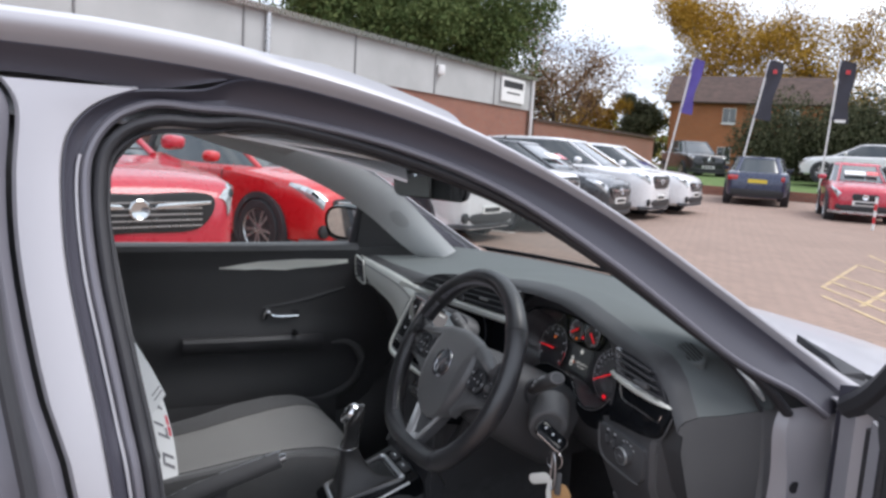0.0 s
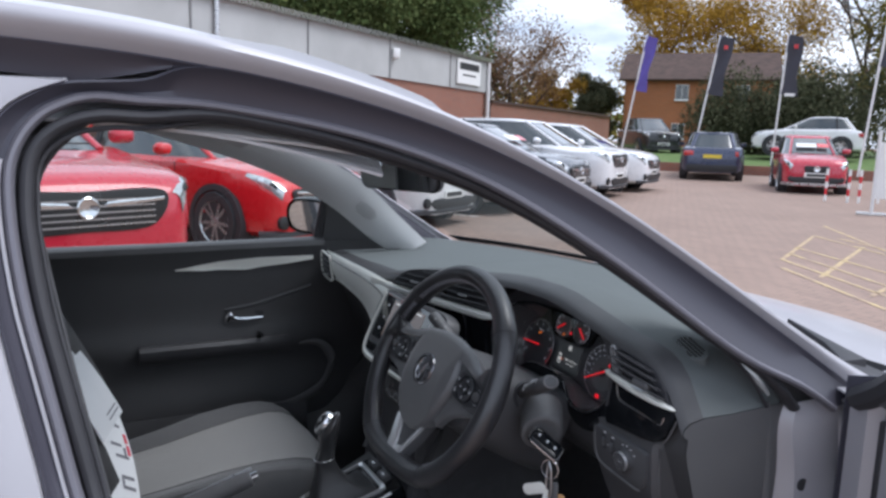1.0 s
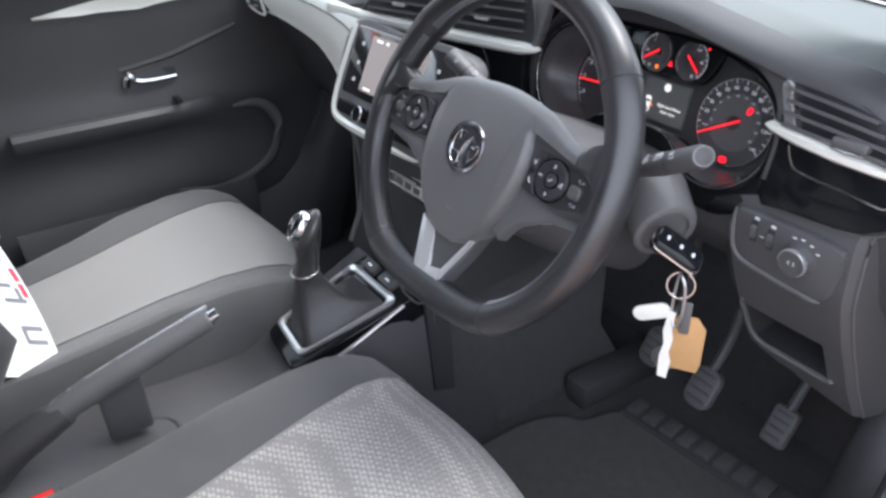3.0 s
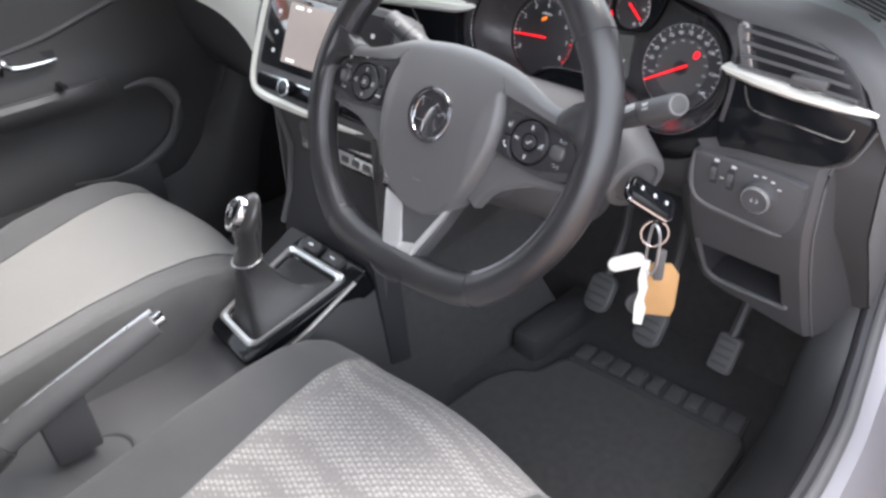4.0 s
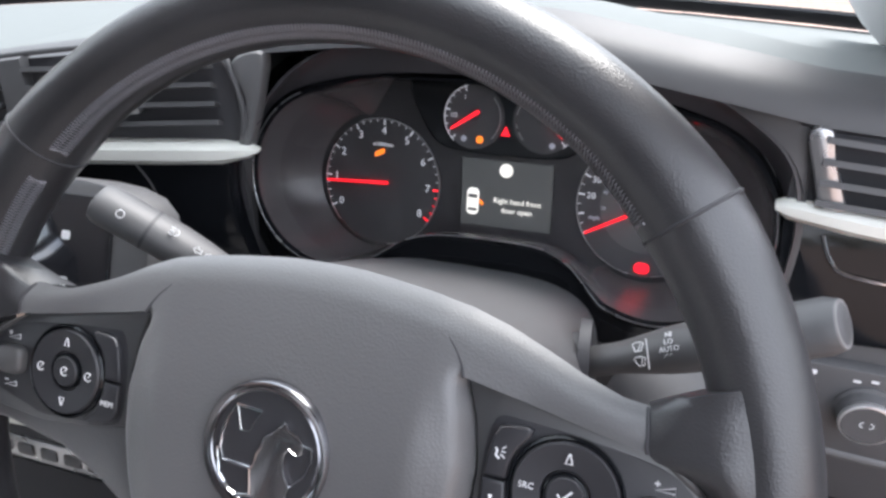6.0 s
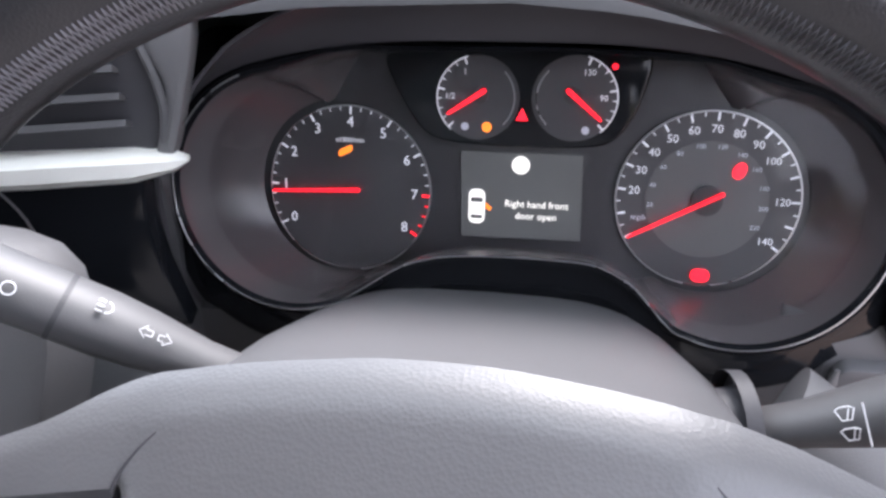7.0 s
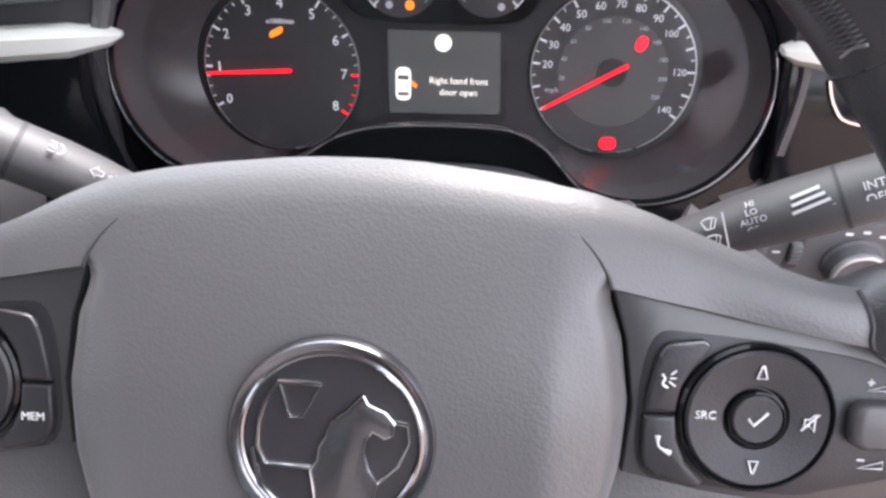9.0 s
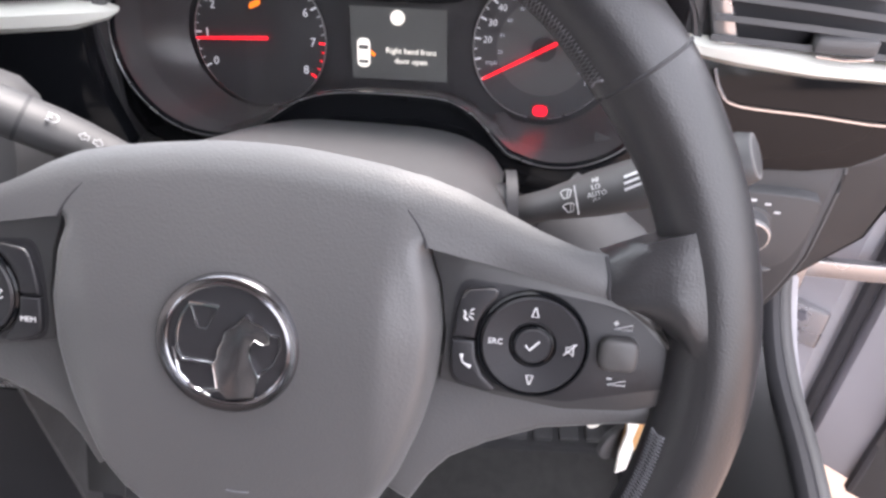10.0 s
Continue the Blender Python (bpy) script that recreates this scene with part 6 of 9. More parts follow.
def seat(cx, insert, label, back_y, top_z):
    ys = [(0.030, -0.155, 0.7), (0.036, -0.120, 0.75), (0.034, -0.085, 0.85), (0.022, -0.050, 0.93), (0.0, -0.022, 0.97), (-0.03, -0.006, 1.0), (-0.07, 0.002, 1.0), (-0.14, 0.0, 1.0), (-0.24, -0.014, 1.0), (-0.34, -0.034, 1.0), (-0.44, -0.05, 1.0), (back_y - 0.02, -0.055, 0.98)]
    Z = top_z

    def row(y, dz, k, side):
        """One cross-section of the cushion: the centre narrows towards the back, where the bolsters rise."""
        wi = lerp([(-0.45, 0.118), (-0.30, 0.126), (-0.18, 0.140), (-0.06, 0.158), (0.03, 0.166)], y)
        bol = lerp([(-0.45, 0.042), (-0.25, 0.034), (-0.10, 0.020), (0.0, 0.006), (0.03, 0.0)], y) * (1.0 if cx < 0 else 0.55)
        wide = 0.248
        if cx < 0 and side < 0:
            bol *= 0.4
            wide = lerp([(-0.50, 0.175), (-0.40, 0.195), (-0.25, 0.235), (-0.15, 0.248)], y)
        res = []
        if side == 0:
            for f in np.linspace(-1, 1, 17):
                res.append(V((cx + wi * f, y - 0.020 * f * f, Z + dz + 0.004 - 0.004 * f * f + 0.008 * abs(f) ** 6)))
        else:
            for f in np.linspace(0, 1, 13):
                out = wi + (wide - wi) * math.sin(min(1.0, 1.15 * f) * math.pi / 2)
                h = bol * math.sin(min(1.0, f / 0.60) * math.pi / 2) - 0.17 * max(0.0, (f - 0.50) / 0.50) ** 2.2
                res.append(V((cx + side * out * (0.95 + 0.05 * k), y - 0.020 - 0.050 * f * f * max(0.0, 1 + y / 0.12) ** 0.5 if y > -0.12 else y - 0.020, Z + dz + 0.008 + h)))
        return res
    s = part("front_seat", thick([row(*q, 0) for q in ys], 0.01), insert, car, label)
    for side in (-1, 1):
        part("cushion_bolster", thick([row(*q, side) for q in ys], 0.01), SIDECLOTH, s, "dark cloth seat bolster")
        part("cushion_seam", tube([row(*q, side)[0] + V((0, 0, 0.001)) for q in ys[3:]], 0.0016, 6), SEATSEAM if insert is KNIT else SIDECLOTH, s, "stitched seam")
    part("seat_base", box(cx - 0.235, cx + 0.235, back_y, -0.03, 0.26, 0.46, 0.03, 3), DARK, s, "dark plastic seat base")
    # backrest
    O, rec = V((cx, back_y, 0.53)), radians(19)
    U, Nn = V((0, -math.sin(rec), math.cos(rec))), V((0, math.cos(rec), math.sin(rec)))

    def brow(h, side):
        w = 1.0 - 0.12 * max(0.0, (h - 0.30) / 0.32)
        bol = 0.112 * min(1.0, h / 0.08 + 0.1) ** 0.7 * (1.0 - 0.6 * min(1.0, h / 0.6))
        res = []
        if side == 0:
            for f in np.linspace(-1, 1, 11):
                res.append(O + U * h + Nn * (0.01 * math.cos(f)) + V((0.145 * w * f, 0, 0)))
        else:
            for f in np.linspace(0, 1, 12):
                a = f * math.pi
                res.append(O + U * h + Nn * (bol * math.sin(min(1.0, f * 2) * math.pi / 2) - 0.14 * max(0.0, (f - 0.45) / 0.55) ** 1.5) + V((side * (0.145 + 0.095 * math.sin(min(1.0, f * 1.5) * math.pi / 2)) * w, 0, 0)))
        return res
    hs = [0.0, 0.06, 0.14, 0.24, 0.34, 0.44, 0.52, 0.58, 0.61]
    part("backrest_insert", thick([brow(h, 0) for h in hs], 0.06), insert, s, "woven cloth backrest centre")
    for side in (-1, 1):
        part("backrest_bolster", thick([brow(h, side) for h in hs], 0.008), SIDECLOTH, s, "dark cloth backrest bolster")
    part("backrest_back", thick([[O + U * h - Nn * 0.11 + V((x, 0, 0)) for x in np.linspace(-0.22, 0.22, 7)] for h in hs], 0.02), DARK, s, "dark seat back panel")
    part("headrest", dome([(p[0], p[1]) for p in roundrect(0.25, 0.17, 0.06, 5)], [(0.9, -0.05), (1.0, -0.02), (1.0, 0.02), (0.9, 0.045), (0.6, 0.055), (0.3, 0.057)]), SIDECLOTH, s, "dark cloth headrest", m=basis(O + U * 0.72 - Nn * 0.02, (1, 0, 0), U, Nn * -1 * -1))
    for dx in (-0.06, 0.06):
        part("headrest_post", tube([O + U * 0.58 + V((dx, 0, 0)) - Nn * 0.05, O + U * 0.66 + V((dx, 0, 0)) - Nn * 0.04], 0.007, 8), CHROME, s)
    return s


seat(0.380, KNIT, "driver's seat in dark cloth with a pale patterned knit centre", -0.66, 0.545)
seat(-0.305, PALEKNIT, "passenger seat in dark cloth with a plain pale grey centre", -0.540, 0.556)
# belt buckles
RED = material("red_button", (0.75, 0.03, 0.03), 0.4, mottle=0.04)
for x, y, z in ((0.042, -0.371, 0.588), (0.150, -0.50, 0.520)):
    bk = thing("belt_buckle", (x, y, z - 0.1), "black seat belt buckle with a red release button", "buckle", "belt buckles")
    part("buckle_body", box(x - 0.016, x + 0.016, y - 0.030, y + 0.030, z - 0.10, z, 0.005), DARK, bk)
    part("release_button", box(x - 0.0115, x + 0.0115, y - 0.022, y + 0.020, z - 0.004, z + 0.002, 0.002), RED, bk, "red release button")

# ---- dashboard fittings ----
def front(y, x=0.0, z=0.0, yaw=0.0, rec=0.0):
    """A plane that faces the cabin: local x to the right, y up, z towards the seats."""
    X_ = V((math.cos(yaw), math.sin(yaw), 0))
    U_ = V((0, math.sin(rec), math.cos(rec)))
    N_ = X_.cross(U_).normalized()
    return basis((x, y, z), X_, N_.cross(X_), N_)


def poly(pts, n=40):
    return [(p.x, p.y) for p in bez([(a, b, 0) for a, b in pts], n, True)]


# driver's side vent pod
MR = front(0.262)
MRT = Matrix.Translation((0, 0, 0.0066)) @ front(0.262 - 0.92 * math.sin(0.12), rec=0.12)
part("gloss_panel", slab([(0.546, 0.962), (0.552, 0.957), (0.690, 0.943), (0.694, 0.936), (0.690, 0.915), (0.680, 0.897), (0.662, 0.886), (0.637, 0.881), (0.579, 0.878), (0.556, 0.875), (0.549, 0.885)], -0.004, 0.008, 0.003), GLOSS, dash, "gloss black panel", m=MRT)
ventR = part("vent", slab([(0.546, 0.957), (0.548, 1.010), (0.585, 1.012), (0.630, 1.002), (0.655, 0.990), (0.672, 0.972), (0.684, 0.950)], -0.004, 0.0035, 0.001), RUBBER, dash, "black air vent", m=MR)
for k in range(4):
    f = k / 3
    a, b = V((0.560, 0.966 + 0.012 * k, 0)), V((0.676 - 0.009 * k, 0.958 + 0.0115 * k, 0))
    part("vent_slat", sweep([a + V((0, 0, 0.008)), (a + b) / 2 + V((0, 0.0012, 0.010)), b + V((0, 0, 0.008))], [(-0.0012, -0.006), (0.0012, -0.006), (0.0018, 0.006), (-0.0018, 0.006)], up=(0, 0.35, 1)), DARK, ventR, "dark slat", m=MR)
part("vent_tab", slab(roundrect(0.034, 0.010, 0.003, 3, 0.632, 0.968), 0.008, 0.019, 0.003), MID, ventR, "grey vent tab", m=MR)
part("vent_tab_edge", tube([V((0.617, 0.9625, 0.019)), V((0.632, 0.9615, 0.020)), V((0.647, 0.9625, 0.019))], 0.0009, 6), CHROME, ventR, m=MR)
part("vent_trim", slab(poly([(0.551, 1.006), (0.562, 1.008), (0.5670, 0.990), (0.577, 0.960), (0.566, 0.957), (0.556, 0.985)]), 0.002, 0.012, 0.003), SATIN, dash, "satin vent trim", m=MR)
rows = []
for x, z, h, d in ((0.541, 0.9605, 0.0015, 0.010), (0.548, 0.9600, 0.0055, 0.013), (0.58, 0.9570, 0.0066, 0.018), (0.62, 0.9535, 0.0066, 0.020), (0.66, 0.9500, 0.0052, 0.016), (0.682, 0.9478, 0.0030, 0.011), (0.694, 0.9465, 0.0008, 0.006)):
    rows.append([V((x, z - h, 0.0)), V((x, z - h, d * 0.7)), V((x, z - h * 0.3, d)), V((x, z + h * 0.6, d)), V((x, z + h, d * 0.7)), V((x, z + h, 0))])
part("trim_strip", skin(rows, True, True), CREAM, dash, "pale trim strip", m=MR)
part("chrome_line", tube(bez([(0.568, 0.945, 0.009), (0.574, 0.931, 0.009), (0.586, 0.9225, 0.009), (0.63, 0.9195, 0.009), (0.666, 0.9165, 0.009), (0.676, 0.9185, 0.009), (0.680, 0.930, 0.009)], 30), 0.0012, 6), CHROME, dash, "thin chrome line", m=MRT)
part("chrome_line", tube(bez([(0.522, 0.870, 0.002), (0.579, 0.876, 0.003), (0.637, 0.879, 0.003), (0.664, 0.884, 0.003), (0.684, 0.897, 0.003), (0.697, 0.93, 0.0)], 30), 0.0014, 6), MID, dash, "raised edge", m=MR)
# light switch panel, set into the lower panel
LP = front(0.252 + 0.855 * math.sin(0.10), rec=-0.10)
lo_ = [(0.531, 0.866), (0.530, 0.840), (0.533, 0.820), (0.545, 0.808), (0.580, 0.803), (0.626, 0.800), (0.645, 0.806), (0.652, 0.826), (0.654, 0.858), (0.646, 0.868), (0.600, 0.870), (0.550, 0.870)]
lp = part("light_panel", slab(poly(lo_, 56), -0.008, 0.003, 0.002), DARK, dash, "dark light switch panel", m=LP)
part("panel_edge", sweep(bez([(0.5300, 0.868, 0.002), (0.5285, 0.840, 0.002), (0.5315, 0.819, 0.002), (0.544, 0.806, 0.002), (0.580, 0.801, 0.002), (0.626, 0.798, 0.002), (0.640, 0.799, 0.002)], 36), ring2(0.0036, 10, 0.0028), up=(0, 0, 1), scale=[0.4] * 2 + [0.7] * 2 + [1.0] * 26 + [0.9, 0.8, 0.6, 0.5, 0.4, 0.2]), MID, lp, "grey raised edge", m=LP)
KN = (0.6105, 0.8410)
part("light_knob", turn([(0.0180, 0.002), (0.0180, 0.0045), (0.0160, 0.0055), (0.0152, 0.0150), (0.0138, 0.0172), (0.0, 0.0166)], 40, Matrix.Translation((*KN, 0))), DARK, lp, "round light switch", m=LP)
part("knob_ring", turn([(0.0152, 0.0130), (0.0157, 0.0150), (0.0150, 0.0172), (0.0140, 0.0174)], 40, Matrix.Translation((*KN, 0)), cap=False), BRIGHT, lp, "chrome knob ring", m=LP)
for dx, a0, a1 in ((-0.0018, 90, 270), (0.0018, -90, 90)):
    part("symbol", arc_tube((KN[0] + dx, KN[1]), 0.0019, a0, a1, 0.0170, 0.0003, 10), WHITEINK, lp, "lamp symbol", m=LP)
for k, a in enumerate((112, 88, 62, 36)):
    part("symbol", slab(roundrect(0.0042, 0.0018, 0.0006, 2, KN[0] + 0.0225 * math.cos(radians(a)), KN[1] + 0.0225 * math.sin(radians(a))), 0.0028, 0.0034), WHITEINK, lp, m=LP)
for x, z in ((0.5555, 0.849), (0.5755, 0.847)):
    part("wheel_slot", slab(roundrect(0.0085, 0.026, 0.002, 3, x, z), 0.0026, 0.0033), RUBBER, lp, "dark slot of the thumb wheel", m=LP)
    tw_ = part("thumb_wheel", turn([(0.0085, -0.0030), (0.0090, -0.0020), (0.0090, 0.0020), (0.0085, 0.0030)], 20, basis((x, z, -0.0015), (0, 1, 0), (0, 0, 1), (1, 0, 0))), DARK, lp, "ridged thumb wheel", m=LP)
    for k in range(5):
        part("ridge", box(x - 0.0026, x + 0.0026, z - 0.0062 + 0.0031 * k - 0.0005, z - 0.0062 + 0.0031 * k + 0.0005, 0.0050 + 0.0020 * math.cos((k - 2) * 0.55), 0.0062 + 0.0020 * math.cos((k - 2) * 0.55)), MID, tw_, m=LP)
    part("symbol", slab(roundrect(0.0055, 0.0034, 0.0008, 2, x + 0.002, z + 0.0165), 0.0028, 0.0034), WHITEINK, lp, m=LP)
part("symbol", slab(roundrect(0.0045, 0.0010, 0.0004, 2, 0.5655, 0.846), 0.0028, 0.0034), WHITEINK, lp, m=LP)
# lower panel with an open cubby, its outer corner a sharp ridge
FACE_Y = [(0.575, 0.386), (0.588, 0.377), (0.65, 0.337), (0.74, 0.287), (0.783, 0.268), (0.80, 0.262), (0.855, 0.2565), (0.872, 0.2555), (0.885, 0.262)]
LOW_Z = [(0.500, 0.690), (0.515, 0.648), (0.540, 0.625), (0.600, 0.605), (0.652, 0.590), (0.668, 0.588)]
gx_ = [0.505, 0.515, 0.526, 0.5345, 0.560, 0.585, 0.610, 0.6345, 0.648, 0.658, 0.663, 0.6655]
gz_ = [0.884, 0.874, 0.860, 0.84, 0.82, 0.80, 0.783, 0.760, 0.735, 0.7175, 0.69, 0.668, 0.6525, 0.635, 0.615, 0.588]


def face_point(x, z):
    z = max(z, lerp(LOW_Z, x))
    return V((x, lerp(FACE_Y, z) + 0.010 * ease(x, 0.658, 0.668) + 0.016 * (1 - ease(x, 0.503, 0.528)), z))


bm = bmesh.new()
grid_ = [[bm.verts.new(face_point(x, z)) for x in gx_] for z in gz_]
for a in range(len(gz_) - 1):
    for b in range(len(gx_) - 1):
        if 0.534 < 0.5 * (gx_[b] + gx_[b + 1]) < 0.636 and 0.652 < 0.5 * (gz_[a] + gz_[a + 1]) < 0.718:
            continue
        q = [grid_[a][b], grid_[a][b + 1], grid_[a + 1][b + 1], grid_[a + 1][b]]
        if len({tuple(round(c, 5) for c in v.co) for v in q}) == 4:
            bm.faces.new(q)
bm.normal_update()
kn = part("lower_panel", bm, DARK, dash, "dark grey lower panel with an open cubby", angle=30)
mouth = [face_point(x, z) for x, z in ((0.5345, 0.7175), (0.6345, 0.7175), (0.6345, 0.6525), (0.5345, 0.6525))]
deep = [p + V((0, 0.075, 0.012)) for p in mouth]
part("cubby", skin([mouth + mouth[:1], deep + deep[:1]]), RUBBER, kn, "dark inside of the cubby", smooth=False)
part("cubby_back", skin([[deep[0], deep[1]], [deep[3], deep[2]]]), RUBBER, kn, "dark back of the cubby", smooth=False)
part("cubby_lip", tube(bez([face_point(x, z) + V((0, -0.002, 0)) for x, z in ((0.531, 0.725), (0.531, 0.690), (0.535, 0.660), (0.550, 0.6495), (0.585, 0.6475), (0.632, 0.6480), (0.640, 0.652))], 28), 0.0032, 8), MID, kn, "grey rounded cubby lip")
part("panel_joint", tube([face_point(0.6665, 0.781) + V((-0.012 * k, -0.0012, 0)) for k in range(3)] + [face_point(0.600, 0.781) + V((0, -0.0008, 0))], 0.0008, 5), RUBBER, kn, "fine horizontal joint")
ridge = [face_point(0.6655, z) for z in gz_]
side_ = [ridge, [p + V((0.004, 0.006, 0)) for p in ridge], [V((0.690, p.y + 0.055, p.z + 0.006)) for p in ridge], [V((0.700, max(p.y + 0.12, 0.43), p.z + 0.012)) for p in ridge]]
part("side_panel", thick(side_, 0.003), FASCIA, dash, "dark side face of the lower panel", angle=30)
part("panel_ridge", tube([p + V((0.0012, 0.0, 0)) for p in ridge], 0.0016, 6), MID, kn, "slightly paler grey ridge at the corner")
# speaker grille on the dash top
_gn = V((0.22, -0.34, 0.91)).normalized()
_gx = V((0.965, -0.12, -0.28))
_gx = (_gx - _gn * _gx.dot(_gn)).normalized()
SG = basis((0.637, 0.338, 1.0185), _gx, _gn.cross(_gx), _gn)
gr = part("speaker_grille", slab([(a * 0.035 + 0.003 * b, b * 0.021) for a, b in ring2(1, 36)], -0.016, 0.0016, 0.0014, 3), DASHTOP, dash, "oval speaker grille", m=SG)
for k in range(5):
    yy = -0.0115 + 0.0058 * k
    hw = 0.030 * math.sqrt(max(0.05, 1 - (yy / 0.0175) ** 2))
    part("grille_slot", box(-hw * 0.86, hw * 0.92, yy - 0.0016, yy + 0.0016, 0.0013, 0.0022), SLOTBLACK, gr, m=SG)

# centre vents, trim strip and left panel
yawc = math.atan2(0.091, 0.32)
MV = front(0.200, 0.024, 0.0, yaw=yawc)
vc = part("vent", slab(poly([(-0.172, 0.976), (-0.150, 0.998), (-0.110, 1.018), (-0.03, 1.030), (0.06, 1.036), (0.140, 1.040), (0.158, 1.030), (0.166, 0.972), (0.0, 0.974)], 60), -0.012, 0.002, 0.001), RUBBER, dash, "black twin air vent", m=MV)
for k in range(4):
    z = 0.985 + 0.0135 * k
    x0 = lerp([(0.976, -0.160), (0.998, -0.146), (1.018, -0.105), (1.030, -0.02)], z)
    for a, b in ((x0, -0.012), (0.012, 0.152)):
        part("vent_slat", sweep([V((a, z, 0.006)), V(((a + b) / 2, z + 0.001, 0.009)), V((b, z + 0.001, 0.006))], [(-0.001, -0.007), (0.001, -0.007), (0.0017, 0.006), (-0.0017, 0.006)], up=(0, 0.4, 1)), DARK, vc, "dark slat", m=MV)
part("vent_divider", slab([(-0.012, 0.976), (0.010, 0.976), (0.014, 1.036), (-0.006, 1.034)], 0.0, 0.012, 0.003), DARK, vc, "dark divider", m=MV)
for x in (-0.078, 0.085):
    part("vent_tab", slab(roundrect(0.026, 0.005, 0.002, 3, x, 0.9985), 0.010, 0.018, 0.001), SATIN, vc, "bright vent tab", m=MV)
part("vent_frame", tube(bez([(0.166, 0.975, 0.004), (0.170, 0.995, 0.006), (0.166, 1.020, 0.006), (0.156, 1.036, 0.005), (0.10, 1.042, 0.004), (0.0, 1.036, 0.003), (-0.10, 1.022, 0.003), (-0.150, 1.000, 0.003), (-0.174, 0.977, 0.003)], 50), 0.0022, 8), DARK, vc, "dark vent frame", m=MV)
part("vent_cheek", slab(poly([(0.160, 0.966), (0.172, 1.0), (0.166, 1.028), (0.190, 1.034), (0.182, 1.0), (0.167, 0.962)], 30), -0.01, 0.006, 0.003), MID, dash, "grey cheek beside the vents", m=MV)
rows = []
for x, h, d in ((-0.27, 0.0086, 0.0), (-0.22, 0.009, 0.005), (-0.17, 0.009, 0.011), (-0.10, 0.0085, 0.017), (0.0, 0.008, 0.020), (0.10, 0.008, 0.020), (0.15, 0.0075, 0.018), (0.170, 0.004, 0.012), (0.176, 0.001, 0.006)):
    z = 0.9665 - 0.0020 * (x / 0.17)
    rows.append([V((x, z - h, 0.0)), V((x, z - h, d * 0.75)), V((x, z - h * 0.4, d)), V((x, z + h * 0.6, d)), V((x, z + h, d * 0.7)), V((x, z + h, 0))])
part("trim_strip", skin(rows, True, True), CREAM, dash, "pale trim strip under the vents", m=MV)
# pale panel on the passenger's side
up_e = bez([(-0.668, 0.146, 0.978), (-0.55, 0.138, 0.983), (-0.40, 0.134, 0.986), (-0.25, 0.139, 0.985), (-0.16, 0.148, 0.975), (-0.125, 0.150, 0.955)], 28)
lo_e = bez([(-0.640, 0.142, 0.900), (-0.55, 0.138, 0.906), (-0.43, 0.132, 0.907), (-0.29, 0.128, 0.894), (-0.20, 0.122, 0.855), (-0.165, 0.112, 0.800)], 28)
rows = [[p.lerp(q, f) + V((0, -0.010 * math.sin(math.pi * min(1, f * 1.1)) ** 0.5 - 0.002, 0)) for p, q in zip(up_e, lo_e)] for f in (0, 0.06, 0.15, 0.22, 0.24, 0.27, 0.5, 0.75, 0.92, 1.0)]
part("trim_panel", thick(rows, 0.008), CREAM, dash, "pale cream passenger trim panel")
part("trim_groove", tube([p.lerp(q, 0.235) + V((0, -0.0125, 0)) for p, q in zip(up_e, lo_e)][4:], 0.0013, 6), MID, dash, "fine groove")
ML2 = front(0.1285, -0.604, 0.941, yaw=0.03)
lv = part("vent", slab(poly([(-0.046, 0.034), (0.0, 0.030), (0.022, 0.026), (0.036, -0.010), (0.046, -0.030), (0.010, -0.032), (-0.030, -0.024), (-0.046, 0.0)], 40), -0.01, 0.006, 0.002), RUBBER, dash, "black side air vent", m=ML2)
for k in range(4):
    part("vent_slat", sweep([V((-0.038 + 0.003 * k, 0.018 - 0.014 * k, 0.008)), V((0.020 + 0.004 * k, 0.016 - 0.0135 * k, 0.008))], [(-0.0012, -0.004), (0.0012, -0.004), (0.002, 0.005), (-0.002, 0.005)], up=(0, 0.4, 1)), MID, lv, "grey slat", m=ML2)
part("vent_ring", tube([V((x, y, 0.006)) for x, y in poly([(-0.050, 0.037), (0.0, 0.034), (0.026, 0.029), (0.041, -0.010), (0.052, -0.034), (0.010, -0.036), (-0.034, -0.027), (-0.050, 0.0)], 44)], 0.003, 6, closed=True), CREAM, lv, "pale vent ring", m=ML2)
part("vent_tab", slab(roundrect(0.02, 0.006, 0.002, 3, 0.012, -0.024), 0.006, 0.013, 0.001), SATIN, lv, "bright vent tab", m=ML2)

# touch screen unit, leaning back
SCR = front(0.088, 0.018, 0.862, yaw=0.05, rec=0.44)
SCREENLIT = material("lit_touch_screen", (0.28, 0.215, 0.180), 0.12, emit=0.085, mottle=0.10, mottle_scale=9)
SCREENBLK = material("screen_glass", (0.012, 0.013, 0.016), 0.06, coat=1.0, mottle=0.05, rough_var=0.02)
screen = thing("touch_screen", (0.018, 0.10, 0.83), "lit touch screen unit with a pale surround", "screen")
body_ol = poly([(-0.146, 0.112), (-0.148, 0.0), (-0.140, -0.030), (-0.12, -0.042), (0.05, -0.044), (0.150, -0.044), (0.160, 0.0), (0.160, 0.112), (0.0, 0.118)], 60)
part("screen_body", slab(body_ol, -0.03, 0.002, 0.004), DARK, screen, "dark screen housing", m=SCR)
